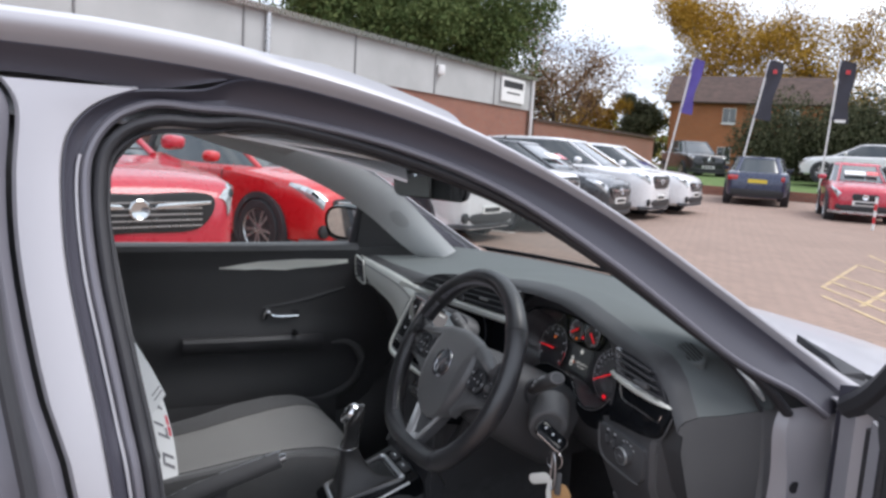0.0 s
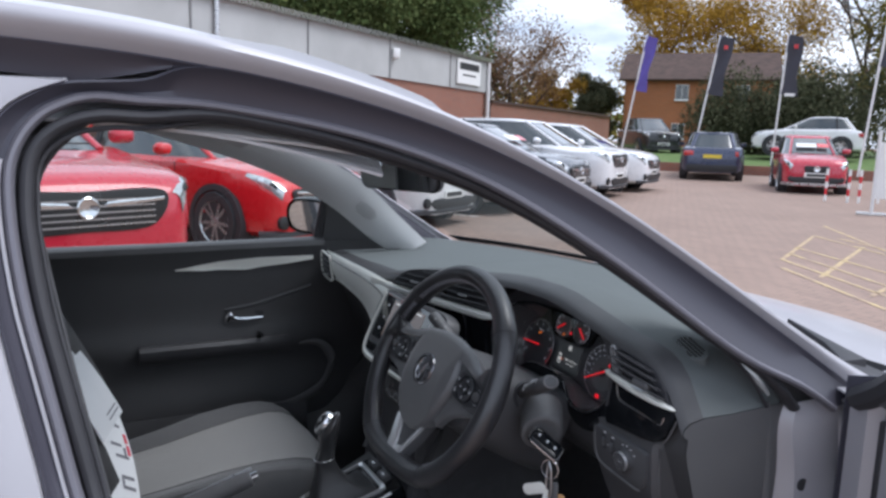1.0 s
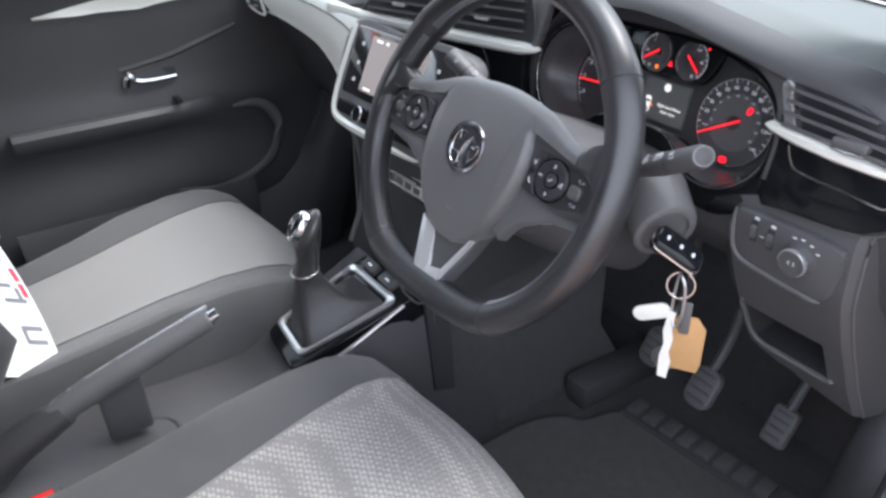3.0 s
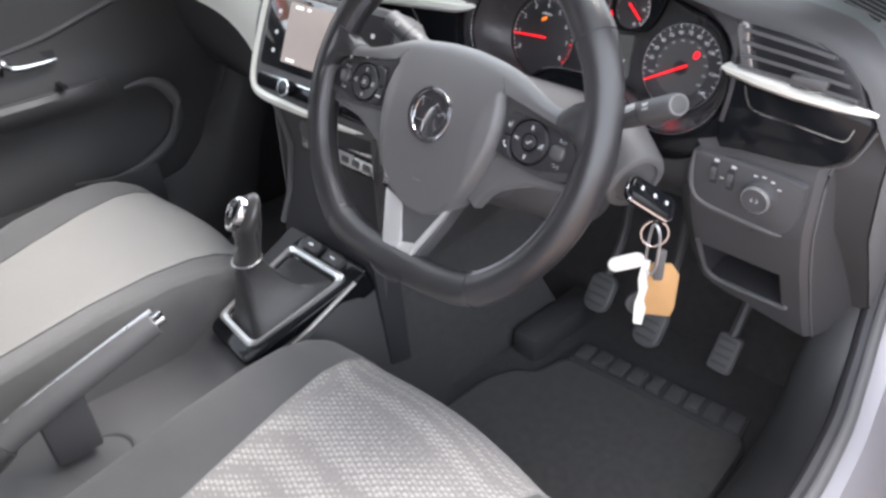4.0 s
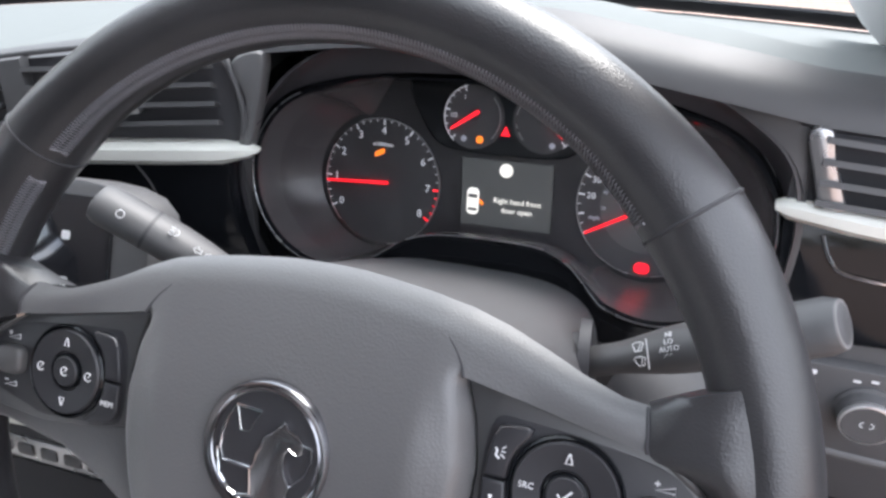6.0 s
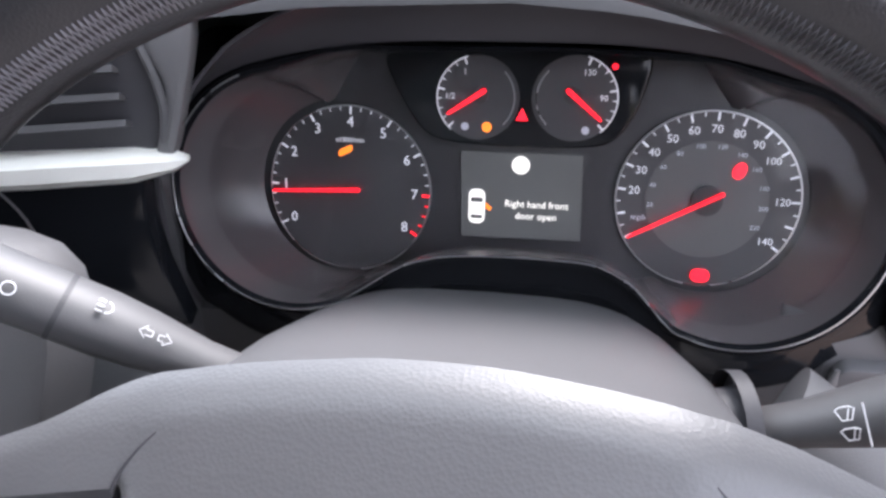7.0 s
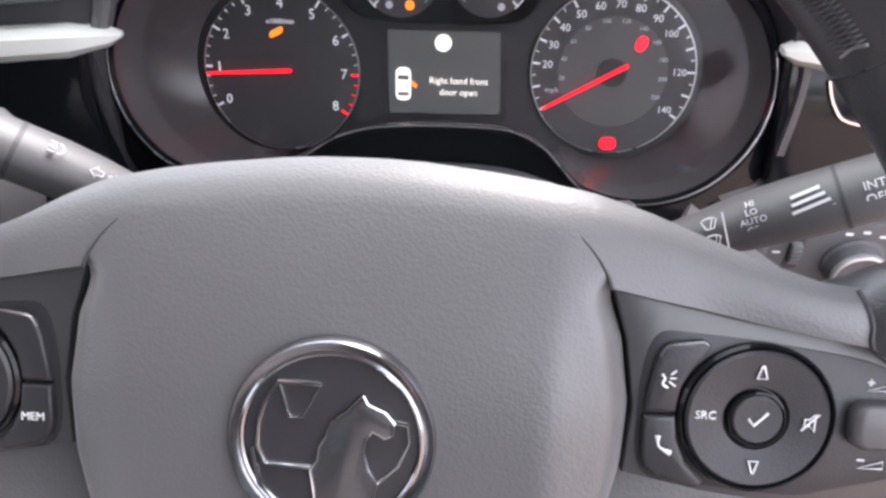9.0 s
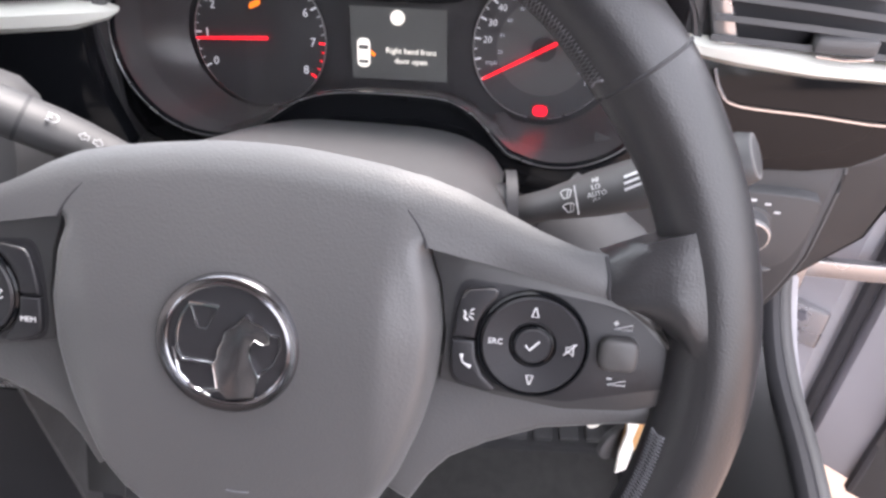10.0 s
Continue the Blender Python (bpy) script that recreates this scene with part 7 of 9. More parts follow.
part("screen_surround", sweep(bez([(-0.138, 0.112, 0.0), (-0.141, 0.05, 0.0), (-0.140, 0.0, 0.0), (-0.132, -0.028, 0.0), (-0.105, -0.040, 0.0), (-0.02, -0.043, 0.0), (0.08, -0.043, 0.0), (0.13, -0.040, 0.0)], 40), [(-0.006, -0.024), (0.008, -0.024), (0.007, 0.003), (0.0, 0.006), (-0.006, 0.003)], up=(0, 0, 1), scale=[1.0] * 26 + [1.0 - 0.05 * k for k in range(14)]), CREAM, screen, "pale screen surround", m=SCR)
part("screen_glass", slab(roundrect(0.268, 0.108, 0.006, 3, 0.010, 0.058), 0.0, 0.0045, 0.0015), SCREENBLK, screen, "black glass front", m=SCR)
part("screen_picture", slab(roundrect(0.152, 0.086, 0.002, 2, 0.002, 0.059), 0.0045, 0.0049), SCREENLIT, screen, "dim brown lit picture", m=SCR)
for x, z, w in ((-0.052, 0.096, 0.018), (-0.03, 0.096, 0.008), (0.05, 0.096, 0.03), (-0.052, 0.021, 0.02)):
    part("screen_mark", slab(roundrect(w, 0.004, 0.001, 2, x, z), 0.0049, 0.0052), LITSCREEN, screen, m=SCR)
for x in (-0.096, 0.108):
    for z in (0.085, 0.055, 0.028):
        part("screen_mark", slab(roundrect(0.007, 0.006, 0.0015, 2, x, z), 0.0045, 0.0049), WHITEINK, screen, m=SCR)
part("button_bar", slab(roundrect(0.26, 0.022, 0.006, 3, 0.008, -0.018), 0.0, 0.006, 0.002), GLOSS, screen, "gloss black button bar", m=SCR)
part("bar_edge", tube([V((-0.11, -0.008, 0.006)), V((0.0, -0.0085, 0.007)), V((0.13, -0.008, 0.006))], 0.0016, 6), CHROME, screen, "chrome edge", m=SCR)
part("volume_knob", turn([(0.012, 0.004), (0.012, 0.016), (0.010, 0.018), (0.0, 0.018)], 24, Matrix.Translation((-0.040, -0.018, 0))), GLOSS, screen, "volume knob", m=SCR)
part("knob_ring", arc_tube((-0.040, -0.018), 0.0118, 0, 360, 0.0165, 0.0013, 28), CHROME, screen, "chrome ring", m=SCR)
# gloss panel between screen and cluster, climate controls
part("gloss_panel", slab([(-0.02, 0.957), (0.152, 0.957), (0.149, 0.93), (0.151, 0.90), (0.158, 0.862), (-0.02, 0.858)], -0.012, 0.006, 0.003), GLOSS, dash, "gloss black panel", m=MV)
part("panel_line", tube(bez([(0.078, 0.955, 0.0065), (0.088, 0.935, 0.0065), (0.090, 0.905, 0.0065), (0.082, 0.862, 0.0065)], 14), 0.0008, 5), SATIN, dash, "thin bright line", m=MV)
AC = front(0.118, 0.05, 0.757, yaw=0.05, rec=0.20)
ac = part("climate_panel", slab(roundrect(0.23, 0.062, 0.012, 4), -0.03, 0.004, 0.003), GLOSS, dash, "gloss black climate panel", m=AC)
for y_, h_ in ((0.010, 0.016), (-0.014, 0.020)):
    part("climate_strip", slab(roundrect(0.215, h_, 0.003, 2, 0.0, y_), 0.004, 0.008, 0.0014), SATIN, ac, "satin button strip", m=AC)
for k in range(7):
    part("climate_button", slab(roundrect(0.017, 0.010, 0.002, 2, -0.072 + 0.024 * k, -0.014), 0.006, 0.0095, 0.001), MID, ac, "grey climate button", m=AC)
for x in (-0.085, 0.085):
    part("climate_knob", turn([(0.017, 0.003), (0.017, 0.016), (0.015, 0.019), (0.0, 0.019)], 28, Matrix.Translation((x, 0.012, 0))), DARK, ac, "climate knob", m=AC)
    part("knob_ring", arc_tube((x, 0.012), 0.0172, 0, 360, 0.012, 0.0014, 28), CHROME, ac, "chrome ring", m=AC)
stk = [[V((-0.112, 0.115, 0.80)), V((-0.095, 0.095, 0.80)), V((0.14, 0.115, 0.80)), V((0.155, 0.14, 0.80))], [V((-0.118, 0.13, 0.72)), V((-0.10, 0.112, 0.72)), V((0.135, 0.128, 0.72)), V((0.15, 0.16, 0.72))], [V((-0.122, 0.12, 0.64)), V((-0.104, 0.098, 0.64)), V((0.128, 0.112, 0.64)), V((0.142, 0.15, 0.64))], [V((-0.126, 0.10, 0.585)), V((-0.106, 0.075, 0.585)), V((0.126, 0.085, 0.585)), V((0.138, 0.12, 0.585))], [V((-0.13, 0.10, 0.40)), V((-0.12, 0.08, 0.40)), V((0.14, 0.09, 0.40)), V((0.15, 0.12, 0.40))]]
# column coloured near black to carry the deep shadow round it
part("centre_column", thick(stk, 0.003), RUBBER, dash, "centre column, coloured dark for the footwell's shadow")
part("column_edge", tube([r[1] + V((-0.004, -0.004, 0)) for r in stk[:4]], 0.006, 8), MID, dash, "grey edge of the column")
for sx, rr in ((-0.15, 0.62), (0.16, 0.62)):
    part("tunnel_panel", thick([[V((sx * 0.82, 0.10, 0.80)), V((sx, 0.45, 0.80))], [V((sx * 0.86, 0.09, 0.40)), V((sx, 0.45, 0.40))], [V((sx * 0.9, 0.09, 0.23)), V((sx, 0.55, 0.23))]], 0.004), CARPET, dash, "dark carpeted tunnel side")

# ---- pedals and mats ----
for nm, x, y, z, w, h, lab in (("clutch", 0.300, 0.452, 0.432, 0.050, 0.072, "grey rubber clutch pedal"), ("brake", 0.412, 0.440, 0.425, 0.050, 0.072, "grey rubber brake pedal"), ("accelerator", 0.526, 0.486, 0.405, 0.040, 0.066, "grey plastic accelerator pedal")):
    p = thing("pedal", (x, y, z - 0.05), lab, "pedal", "foot pedals")
    PM = front(y, x, z, rec=0.55)
    part("pedal_pad", slab(roundrect(w, h, 0.020 if nm != "accelerator" else 0.008, 5), 0.0, 0.014, 0.005, 3), MID, p, "worn grey pad", m=PM)
    for k in range(4):
        part("pad_rib", box(-w * 0.34, w * 0.34, -h * 0.32 + k * h * 0.21, -h * 0.32 + k * h * 0.21 + 0.005, 0.0138, 0.0165, 0.001), DARK, p, m=PM)
    part("pedal_arm", tube(bez([(x, y + 0.005, z + 0.02), (x, y + 0.05, z + 0.10), (x, y + 0.06, z + 0.22)], 8), 0.008, 8), DARK, p, "dark steel arm")
mat_ = thing("floor_mat", (0.40, 0.25, 0.267), "dark carpet floor mat with a ribbed rubber heel bar", "floor mat")
mo = [(p.x + 0.014, p.y - 0.036) for p in bez([(0.232, 0.375, 0), (0.252, 0.440, 0), (0.30, 0.462, 0), (0.42, 0.480, 0), (0.53, 0.498, 0), (0.580, 0.490, 0), (0.600, 0.42, 0), (0.612, 0.10, 0), (0.60, -0.02, 0), (0.24, -0.02, 0), (0.190, 0.05, 0), (0.176, 0.26, 0), (0.20, 0.345, 0)], 70, True)]
part("mat_carpet", slab(mo, 0.267, 0.280, 0.004), MATPILE, mat_, "dark grey carpet")
part("binding", tube([V((x, y, 0.278)) for x, y in mo], 0.0045, 6, closed=True), RUBBER, mat_, "bound edge")
bar_a, bar_b = V((0.270, 0.434, 0.286)), V((0.592, 0.470, 0.286))
bd = (bar_b - bar_a).normalized()
part("heel_bar", sweep([bar_a, bar_b], [(-0.030, -0.006), (0.030, -0.006), (0.028, 0.003), (-0.028, 0.003)]), DARK, mat_, "rubber heel bar")
for k in range(9):
    c = bar_a.lerp(bar_b, (k + 0.5) / 9) + V((0, 0, 0.006))
    part("rib", box(-0.013, 0.013, -0.019, 0.019, -0.006, 0.0045, 0.003), MID, mat_, m=basis(c, bd, V((-bd.y, bd.x, 0)), (0, 0, 1)))
part("foot_rest", box(0.165, 0.225, 0.36, 0.56, 0.266, 0.325, 0.012), DARK, car, "dark foot rest", m=None)

# ---- price sheets leaning on the passenger seat back ----
PAPER = material("white_paper", (0.82, 0.83, 0.84), 0.7, 0, 0.1, 300, 0.02, 8)
GREYINK = material("grey_ink", (0.22, 0.22, 0.24), 0.7, mottle=0.05)
REDINK = material("red_ink", (0.70, 0.06, 0.10), 0.7, mottle=0.05)
sheets = thing("price_sheet", (-0.30, -0.45, 0.58), "white printed price sheets leaning on the passenger seat back", "paper")


def leaf_sheet(corner, along, across, bow):
    """A sheet from its lower corner: u along its outer edge, v across it, bowed a little."""
    corner, along, across = V(corner), V(along), V(across)
    n = along.cross(across).normalized()
    n = n if n.x > 0 else -n
    return lambda u, v, lift=0.0: corner + along * u + across * v + n * (lift + bow * math.sin(math.pi * u))


low_sheet = leaf_sheet((-0.100, -0.430, 0.512), (-0.200, -0.036, 0.166), (0.045, -0.150, 0.105), 0.012)
top_sheet = leaf_sheet((-0.292, -0.458, 0.684), (-0.006, -0.080, 0.152), (0.240, -0.040, 0.030), 0.003)
back_sheet = leaf_sheet((-0.296, -0.505, 0.745), (-0.010, -0.135, 0.235), (0.240, -0.040, 0.030), 0.002)
for sh in (back_sheet, low_sheet, top_sheet):
    part("sheet", thick([[sh(u, v) for v in np.linspace(0, 1, 5)] for u in np.linspace(0, 1, 11)], 0.0008), PAPER, sheets, "white paper sheet")
for sh, u, v, du, dv, m_ in ((low_sheet, 0.22, 0.13, 0.030, 0.16, GREYINK), (low_sheet, 0.31, 0.13, 0.030, 0.16, GREYINK), (low_sheet, 0.265, 0.20, 0.10, 0.030, GREYINK), (low_sheet, 0.50, 0.15, 0.028, 0.17, GREYINK), (low_sheet, 0.555, 0.10, 0.08, 0.030, GREYINK), (low_sheet, 0.61, 0.20, 0.028, 0.14, GREYINK),
                             (low_sheet, 0.82, 0.16, 0.028, 0.17, GREYINK), (low_sheet, 0.875, 0.12, 0.08, 0.030, GREYINK), (low_sheet, 0.93, 0.20, 0.028, 0.14, GREYINK), (low_sheet, 0.58, 0.045, 0.10, 0.040, REDINK), (low_sheet, 0.70, 0.045, 0.10, 0.040, REDINK),
                             (top_sheet, 0.10, 0.30, 0.020, 0.45, GREYINK), (top_sheet, 0.17, 0.30, 0.020, 0.45, GREYINK), (back_sheet, 0.75, 0.35, 0.02, 0.40, GREYINK)):
    part("printing", thick([[sh(u + du * f, v + dv * g, 0.0012) for g in (-0.5, 0, 0.5)] for f in (-0.5, 0, 0.5)], 0.0004), m_, sheets)


# ---- doors ----
def make_door(S, label, closed):
    """S maps (along the door from its hinge, height, towards the cabin) to the world."""

    def grid(fn, ss, hh):
        return [[S(s, h, fn(s, h)) for s in ss] for h in hh]

    def card(s, h):
        w = 0.012 + 0.018 * math.exp(-((h - 0.70) / 0.05) ** 2) * (1 if s > 0.42 else max(0, (s - 0.2) / 0.22)) + 0.020 * math.exp(-((h - 0.48) / 0.10) ** 2)
        if h > 0.93:
            w += 0.014 * math.sin(min(1.0, (h - 0.93) / 0.07) * math.pi / 2)
        return w
    far = 0.13 if closed else 0.0
    ss = [(0.02 if closed else 0.17) + (0.034 if closed else 0.0256) * i for i in range(35)]
    hh = [0.26 + 0.02 * i for i in range(38)]
    d = part("front_door", thick(grid(card, ss, hh), 0.004), FASCIA, car, label)
    part("door_sill", sweep([S(s, 1.006 - 0.012 * s, 0.012) for s in (0.36, 0.5, 0.7, 0.9, 1.06 + far)], [(-0.028, -0.012), (0.028, -0.012), (0.026, 0.004), (0.018, 0.010), (-0.018, 0.010), (-0.026, 0.004)]), MID, d, "grey sill below the window")
    part("door_skin", thick([[S(s, h, -0.075 + (0.03 if h > 0.85 else 0)) for s in (0.0, 0.5, 1.06 + far)] for h in (0.24, 0.55, 0.80, 0.95, 1.0)], 0.004), SILVER, d, "silver outer skin")
    # silver end face of the door, its shade put into the colour
    part("door_edge", thick([[S(-0.002, h, -0.072), S(-0.002, h, 0.008)] for h in (0.25, 0.6, 0.99)], 0.003), SHADESILVER, d, "silver door edge, darkened for shade")
    if not closed:
        part("inner_frame", thick([[S(s, h, w) for s, w in ((0.0, -0.070), (0.004, -0.004), (0.012, 0.004), (0.062, 0.006), (0.075, -0.012), (0.098, -0.014), (0.110, 0.004), (0.175, 0.010))] for h in (0.28, 0.40, 0.55, 0.70, 0.85, 0.97)], 0.003), SILVER, d, "silver painted door frame ahead of the card", angle=30)
        part("door_rubber", tube([S(0.088, h, -0.006) for h in (0.30, 0.5, 0.7, 0.95)], 0.009, 8), RUBBER, d, "black rubber in the door edge")
        for h in (0.50, 0.735):
            part("hinge_plate", box(-0.028, 0.028, -0.030, 0.030, 0.0, 0.012, 0.004), SATIN, d, "bare hinge plate on the door", m=basis(S(0.036, h, 0.006), S(1, 0, 0) - S(0, 0, 0), (0, 0, 1), S(0, 0, 1) - S(0, 0, 0)))
            for dz in (-0.016, 0.016):
                part("hinge_bolt", turn([(0.007, 0.012), (0.007, 0.017), (0.0, 0.018)], 6, basis(S(0.036, h + dz, 0.006), S(1, 0, 0) - S(0, 0, 0), (0, 0, 1), S(0, 0, 1) - S(0, 0, 0))), SHADEGREY, d, "hinge bolt")
        part("card_edge", tube([S(0.172, h, 0.016) for h in (0.27, 0.5, 0.75, 0.98)], 0.007, 8), RUBBER, d, "dark edge of the card")
    part("trim_strip", thick([[S(s, h, card(s, h) + 0.004 + 0.006 * f) for s, h in ([(0.39 + 0.405 * t, lerp([(0, 0.957), (0.4, 0.958), (0.7, 0.950), (1, 0.931)], t) - f * lerp([(0, 0.012), (0.2, 0.024), (0.5, 0.034), (0.8, 0.020), (1, 0.002)], t)) for t in [i / 20 for i in range(21)]])] for f in (0, 0.25, 0.75, 1.0)], 0.004), CREAM if closed else SATIN, d, "pale curved trim strip")
    part("handle_cup", thick([[S(0.545 + 0.11 * i / 8, 0.770 + 0.022 * math.sin(2 * math.pi * j / 8 + 0.2), card(0.6, 0.77) + 0.003 - 0.004 * math.sin(math.pi * i / 8)) for i in range(9)] for j in range(3)], 0.002), RUBBER, d, "recess behind the handle")
    part("door_handle", tube(bez([S(0.655, 0.768, 0.022), S(0.648, 0.792, 0.030), S(0.632, 0.778, 0.034), S(0.60, 0.774, 0.034), S(0.548, 0.774, 0.030)], 20), 0.0075, 8, scale=[1.3 - 0.035 * i for i in range(20)]), CHROME, d, "chrome inner door handle")
    arm = []
    for h, w in ((0.655, 0.024), (0.672, 0.050), (0.690, 0.064), (0.706, 0.068), (0.716, 0.060), (0.714, 0.024)):
        arm.append([S(s, h - 0.03 * max(0.0, 0.58 - s), 0.02 + (w - 0.02) * k) for s, k in ((0.44, 0.05), (0.48, 0.45), (0.54, 0.8), (0.62, 1.0), (0.75, 1.0), (0.90, 1.0))])
    part("arm_rest", thick(arm, 0.004), DARK, d, "grey arm rest")
    part("window_switch", box(-0.02, 0.02, -0.006, 0.006, 0, 0.008, 0.002), GLOSS, d, "window switch", m=Matrix.Translation(S(0.56, 0.722, 0.048)))
    part("card_crease", tube(bez([S(0.395, 0.86, card(0.4, 0.86) + 0.004), S(0.45, 0.845, card(0.45, 0.845) + 0.004), S(0.56, 0.815, card(0.56, 0.815) + 0.003), S(0.66, 0.800, card(0.66, 0.8) + 0.001)], 16), 0.006, 8), DARK, d, "moulded crease")
    lip = [(0.44, 0.684), (0.39, 0.685), (0.352, 0.660), (0.338, 0.610), (0.365, 0.545), (0.43, 0.507), (0.51, 0.494), (0.60, 0.512)]
    part("pocket_rim", sweep(bez([S(s, h, 0.048) for s, h in lip], 44), ring2(0.009, 10, 0.015), up=(0.2, 0, 1), scale=[0.25 + 0.75 * min(1.0, k / 12, (43 - k) / 14) for k in range(44)]), MID, d, "grey rounded lip of the door pocket")
    part("pocket", thick([[S(s, h, w) for s in np.linspace(0.42, 0.95, 8)] for h, w in ((0.36, 0.045), (0.44, 0.060), (0.500, 0.050))], 0.004), DARK, d, "dark door pocket")
    # window frame, sail panel and glass
    lean = 0.34

    def W(s, h):
        return S(s, h, 0.004 + lean * max(0.0, h - 0.98))
    part("window_frame", tube(bez([W(0.03, 0.965), W(0.15, 1.03), W(0.34, 1.155), W(0.52, 1.255), W(0.70, 1.325), W(0.86, 1.36), W(0.97 + far, 1.37)], 30), 0.020, 8), RUBBER, d, "black window frame")
    part("rear_frame", tube([W(1.05 + far, 0.98), W(1.06 + far, 1.12), W(1.02 + far, 1.30), W(0.97 + far, 1.37)], 0.022, 8), RUBBER, d, "black window frame")
    part("quarter_post", tube([W(0.375, 1.0), W(0.368, 1.08), W(0.36, 1.165)], 0.014, 8), RUBBER, d, "black quarter post")
    part("sail_panel", thick([[W(0.05, 0.985), W(0.36, 0.990)], [W(0.20, 1.055), W(0.36, 1.07)], [W(0.335, 1.145), W(0.36, 1.155)]], 0.012), DARK, d, "dark sail panel")
    part("window_glass", skin([[W(s, 1.0) for s in (0.38, 0.6, 0.8, 1.04 + far)], [W(s, 1.12) for s in (0.38, 0.6, 0.8, 1.05 + far)], [W(0.37, 1.165), W(0.6, 1.285), W(0.8, 1.345), W(0.99 + far, 1.355)]]), GLASS, d, "side window glass").visible_shadow = False
    # outside mirror
    MO = S(0.335, 1.045, -0.235)
    ax_s, ax_w = (S(1, 0, 0) - S(0, 0, 0)).normalized(), (S(0, 0, 1) - S(0, 0, 0)).normalized()
    ang = 0.72 if closed else 0.32
    mx_, mn = (ax_w * math.cos(ang) - ax_s * math.sin(ang)), (ax_s * math.cos(ang) + ax_w * math.sin(ang))
    mn = (mn + V((0, 0, -0.16))).normalized()
    MM = basis(MO, mx_, mn.cross(mx_), mn)
    ol = poly([(-0.085, 0.035), (-0.05, 0.062), (0.03, 0.064), (0.080, 0.048), (0.092, 0.0), (0.07, -0.050), (0.0, -0.062), (-0.07, -0.052), (-0.092, -0.01)], 40)
    part("mirror_housing", dome(ol, [(0.97, 0.0), (1.0, -0.012), (0.98, -0.05), (0.85, -0.085), (0.5, -0.105), (0.2, -0.11)]), GLOSS, d, "black door mirror housing", m=MM)
    part("mirror_glass", slab([(x * 0.86, y * 0.84) for x, y in ol], -0.012, -0.003), MIRROR, d, "mirror glass", m=MM)
    part("mirror_arm", sweep([S(0.30, 1.00, -0.02), S(0.315, 1.005, -0.12), S(0.325, 1.02, -0.17)], ring2(0.022, 10, 0.030)), RUBBER, d, "black mirror arm")
    return d


make_door(lambda s, h, w: V((-0.735 + w, 0.50 - s, h)), "closed passenger door with a dark card and pale trim", True)
TH = radians(61)
make_door(lambda s, h, w: V((0.772, 0.545, 0)) + V((math.sin(TH), -math.cos(TH), 0)) * s + V((-math.cos(TH), -math.sin(TH), 0)) * w + V((0, 0, h)), "open driver's door with a dark card", False)

# ---- interior mirror ----
rm = thing("interior_mirror", (-0.01, 0.12, 1.24), "black rear-view mirror on the windscreen", "mirror")
RM = basis((-0.008, 0.104, 1.246), (math.cos(0.5), math.sin(0.5), 0), (0.04, -0.08, 0.99), V((math.cos(0.5), math.sin(0.5), 0)).cross(V((0.04, -0.08, 0.99))).normalized())
ol = roundrect(0.226, 0.066, 0.024, 6)
part("mirror_body", dome(ol, [(0.98, 0.0), (1.0, -0.004), (0.99, -0.014), (0.88, -0.026), (0.5, -0.034), (0.2, -0.035)]), RUBBER, rm, "black mirror shell", m=RM)
part("mirror_glass", slab([(x * 0.95, y * 0.88) for x, y in ol], -0.003, 0.001), MIRROR, rm, "mirror glass", m=RM)
part("mirror_stem", tube(bez([RM @ V((0, 0.01, -0.03)), RM @ V((0, 0.04, -0.055)), V((0.0, 0.19, 1.325))], 10), 0.009, 8), RUBBER, rm, "black stem")

# ---- the forecourt ----
INDOORS = set(scene.objects)
SLOPE = 0.0112


def gz(x, y):
    return SLOPE * (-0.62 * x + 0.78 * y)


def two_tone(name, a, b, scale, rough=0.9, detail=6.0, bump=0.0, contrast=(0.35, 0.65)):
    m = bpy.data.materials.new(name)
    m.use_nodes = True
    nt = m.node_tree
    bs = nt.nodes["Principled BSDF"]
    bs.inputs["Roughness"].default_value = rough
    t_ = nt.nodes.new("ShaderNodeTexCoord")
    no = nt.nodes.new("ShaderNodeTexNoise")
    no.inputs["Scale"].default_value, no.inputs["Detail"].default_value = scale, detail
    rp = nt.nodes.new("ShaderNodeValToRGB")
    rp.color_ramp.elements[0].position, rp.color_ramp.elements[1].position = contrast
    rp.color_ramp.elements[0].color, rp.color_ramp.elements[1].color = (*a, 1), (*b, 1)
    nt.links.new(t_.outputs["Object"], no.inputs["Vector"])
    nt.links.new(no.outputs["Fac"], rp.inputs["Fac"])
    nt.links.new(rp.outputs["Color"], bs.inputs["Base Color"])
    if bump:
        bp = nt.nodes.new("ShaderNodeBump")
        bp.inputs["Strength"].default_value, bp.inputs["Distance"].default_value = bump, 0.02
        nt.links.new(no.outputs["Fac"], bp.inputs["Height"])
        nt.links.new(bp.outputs["Normal"], bs.inputs["Normal"])
    return m


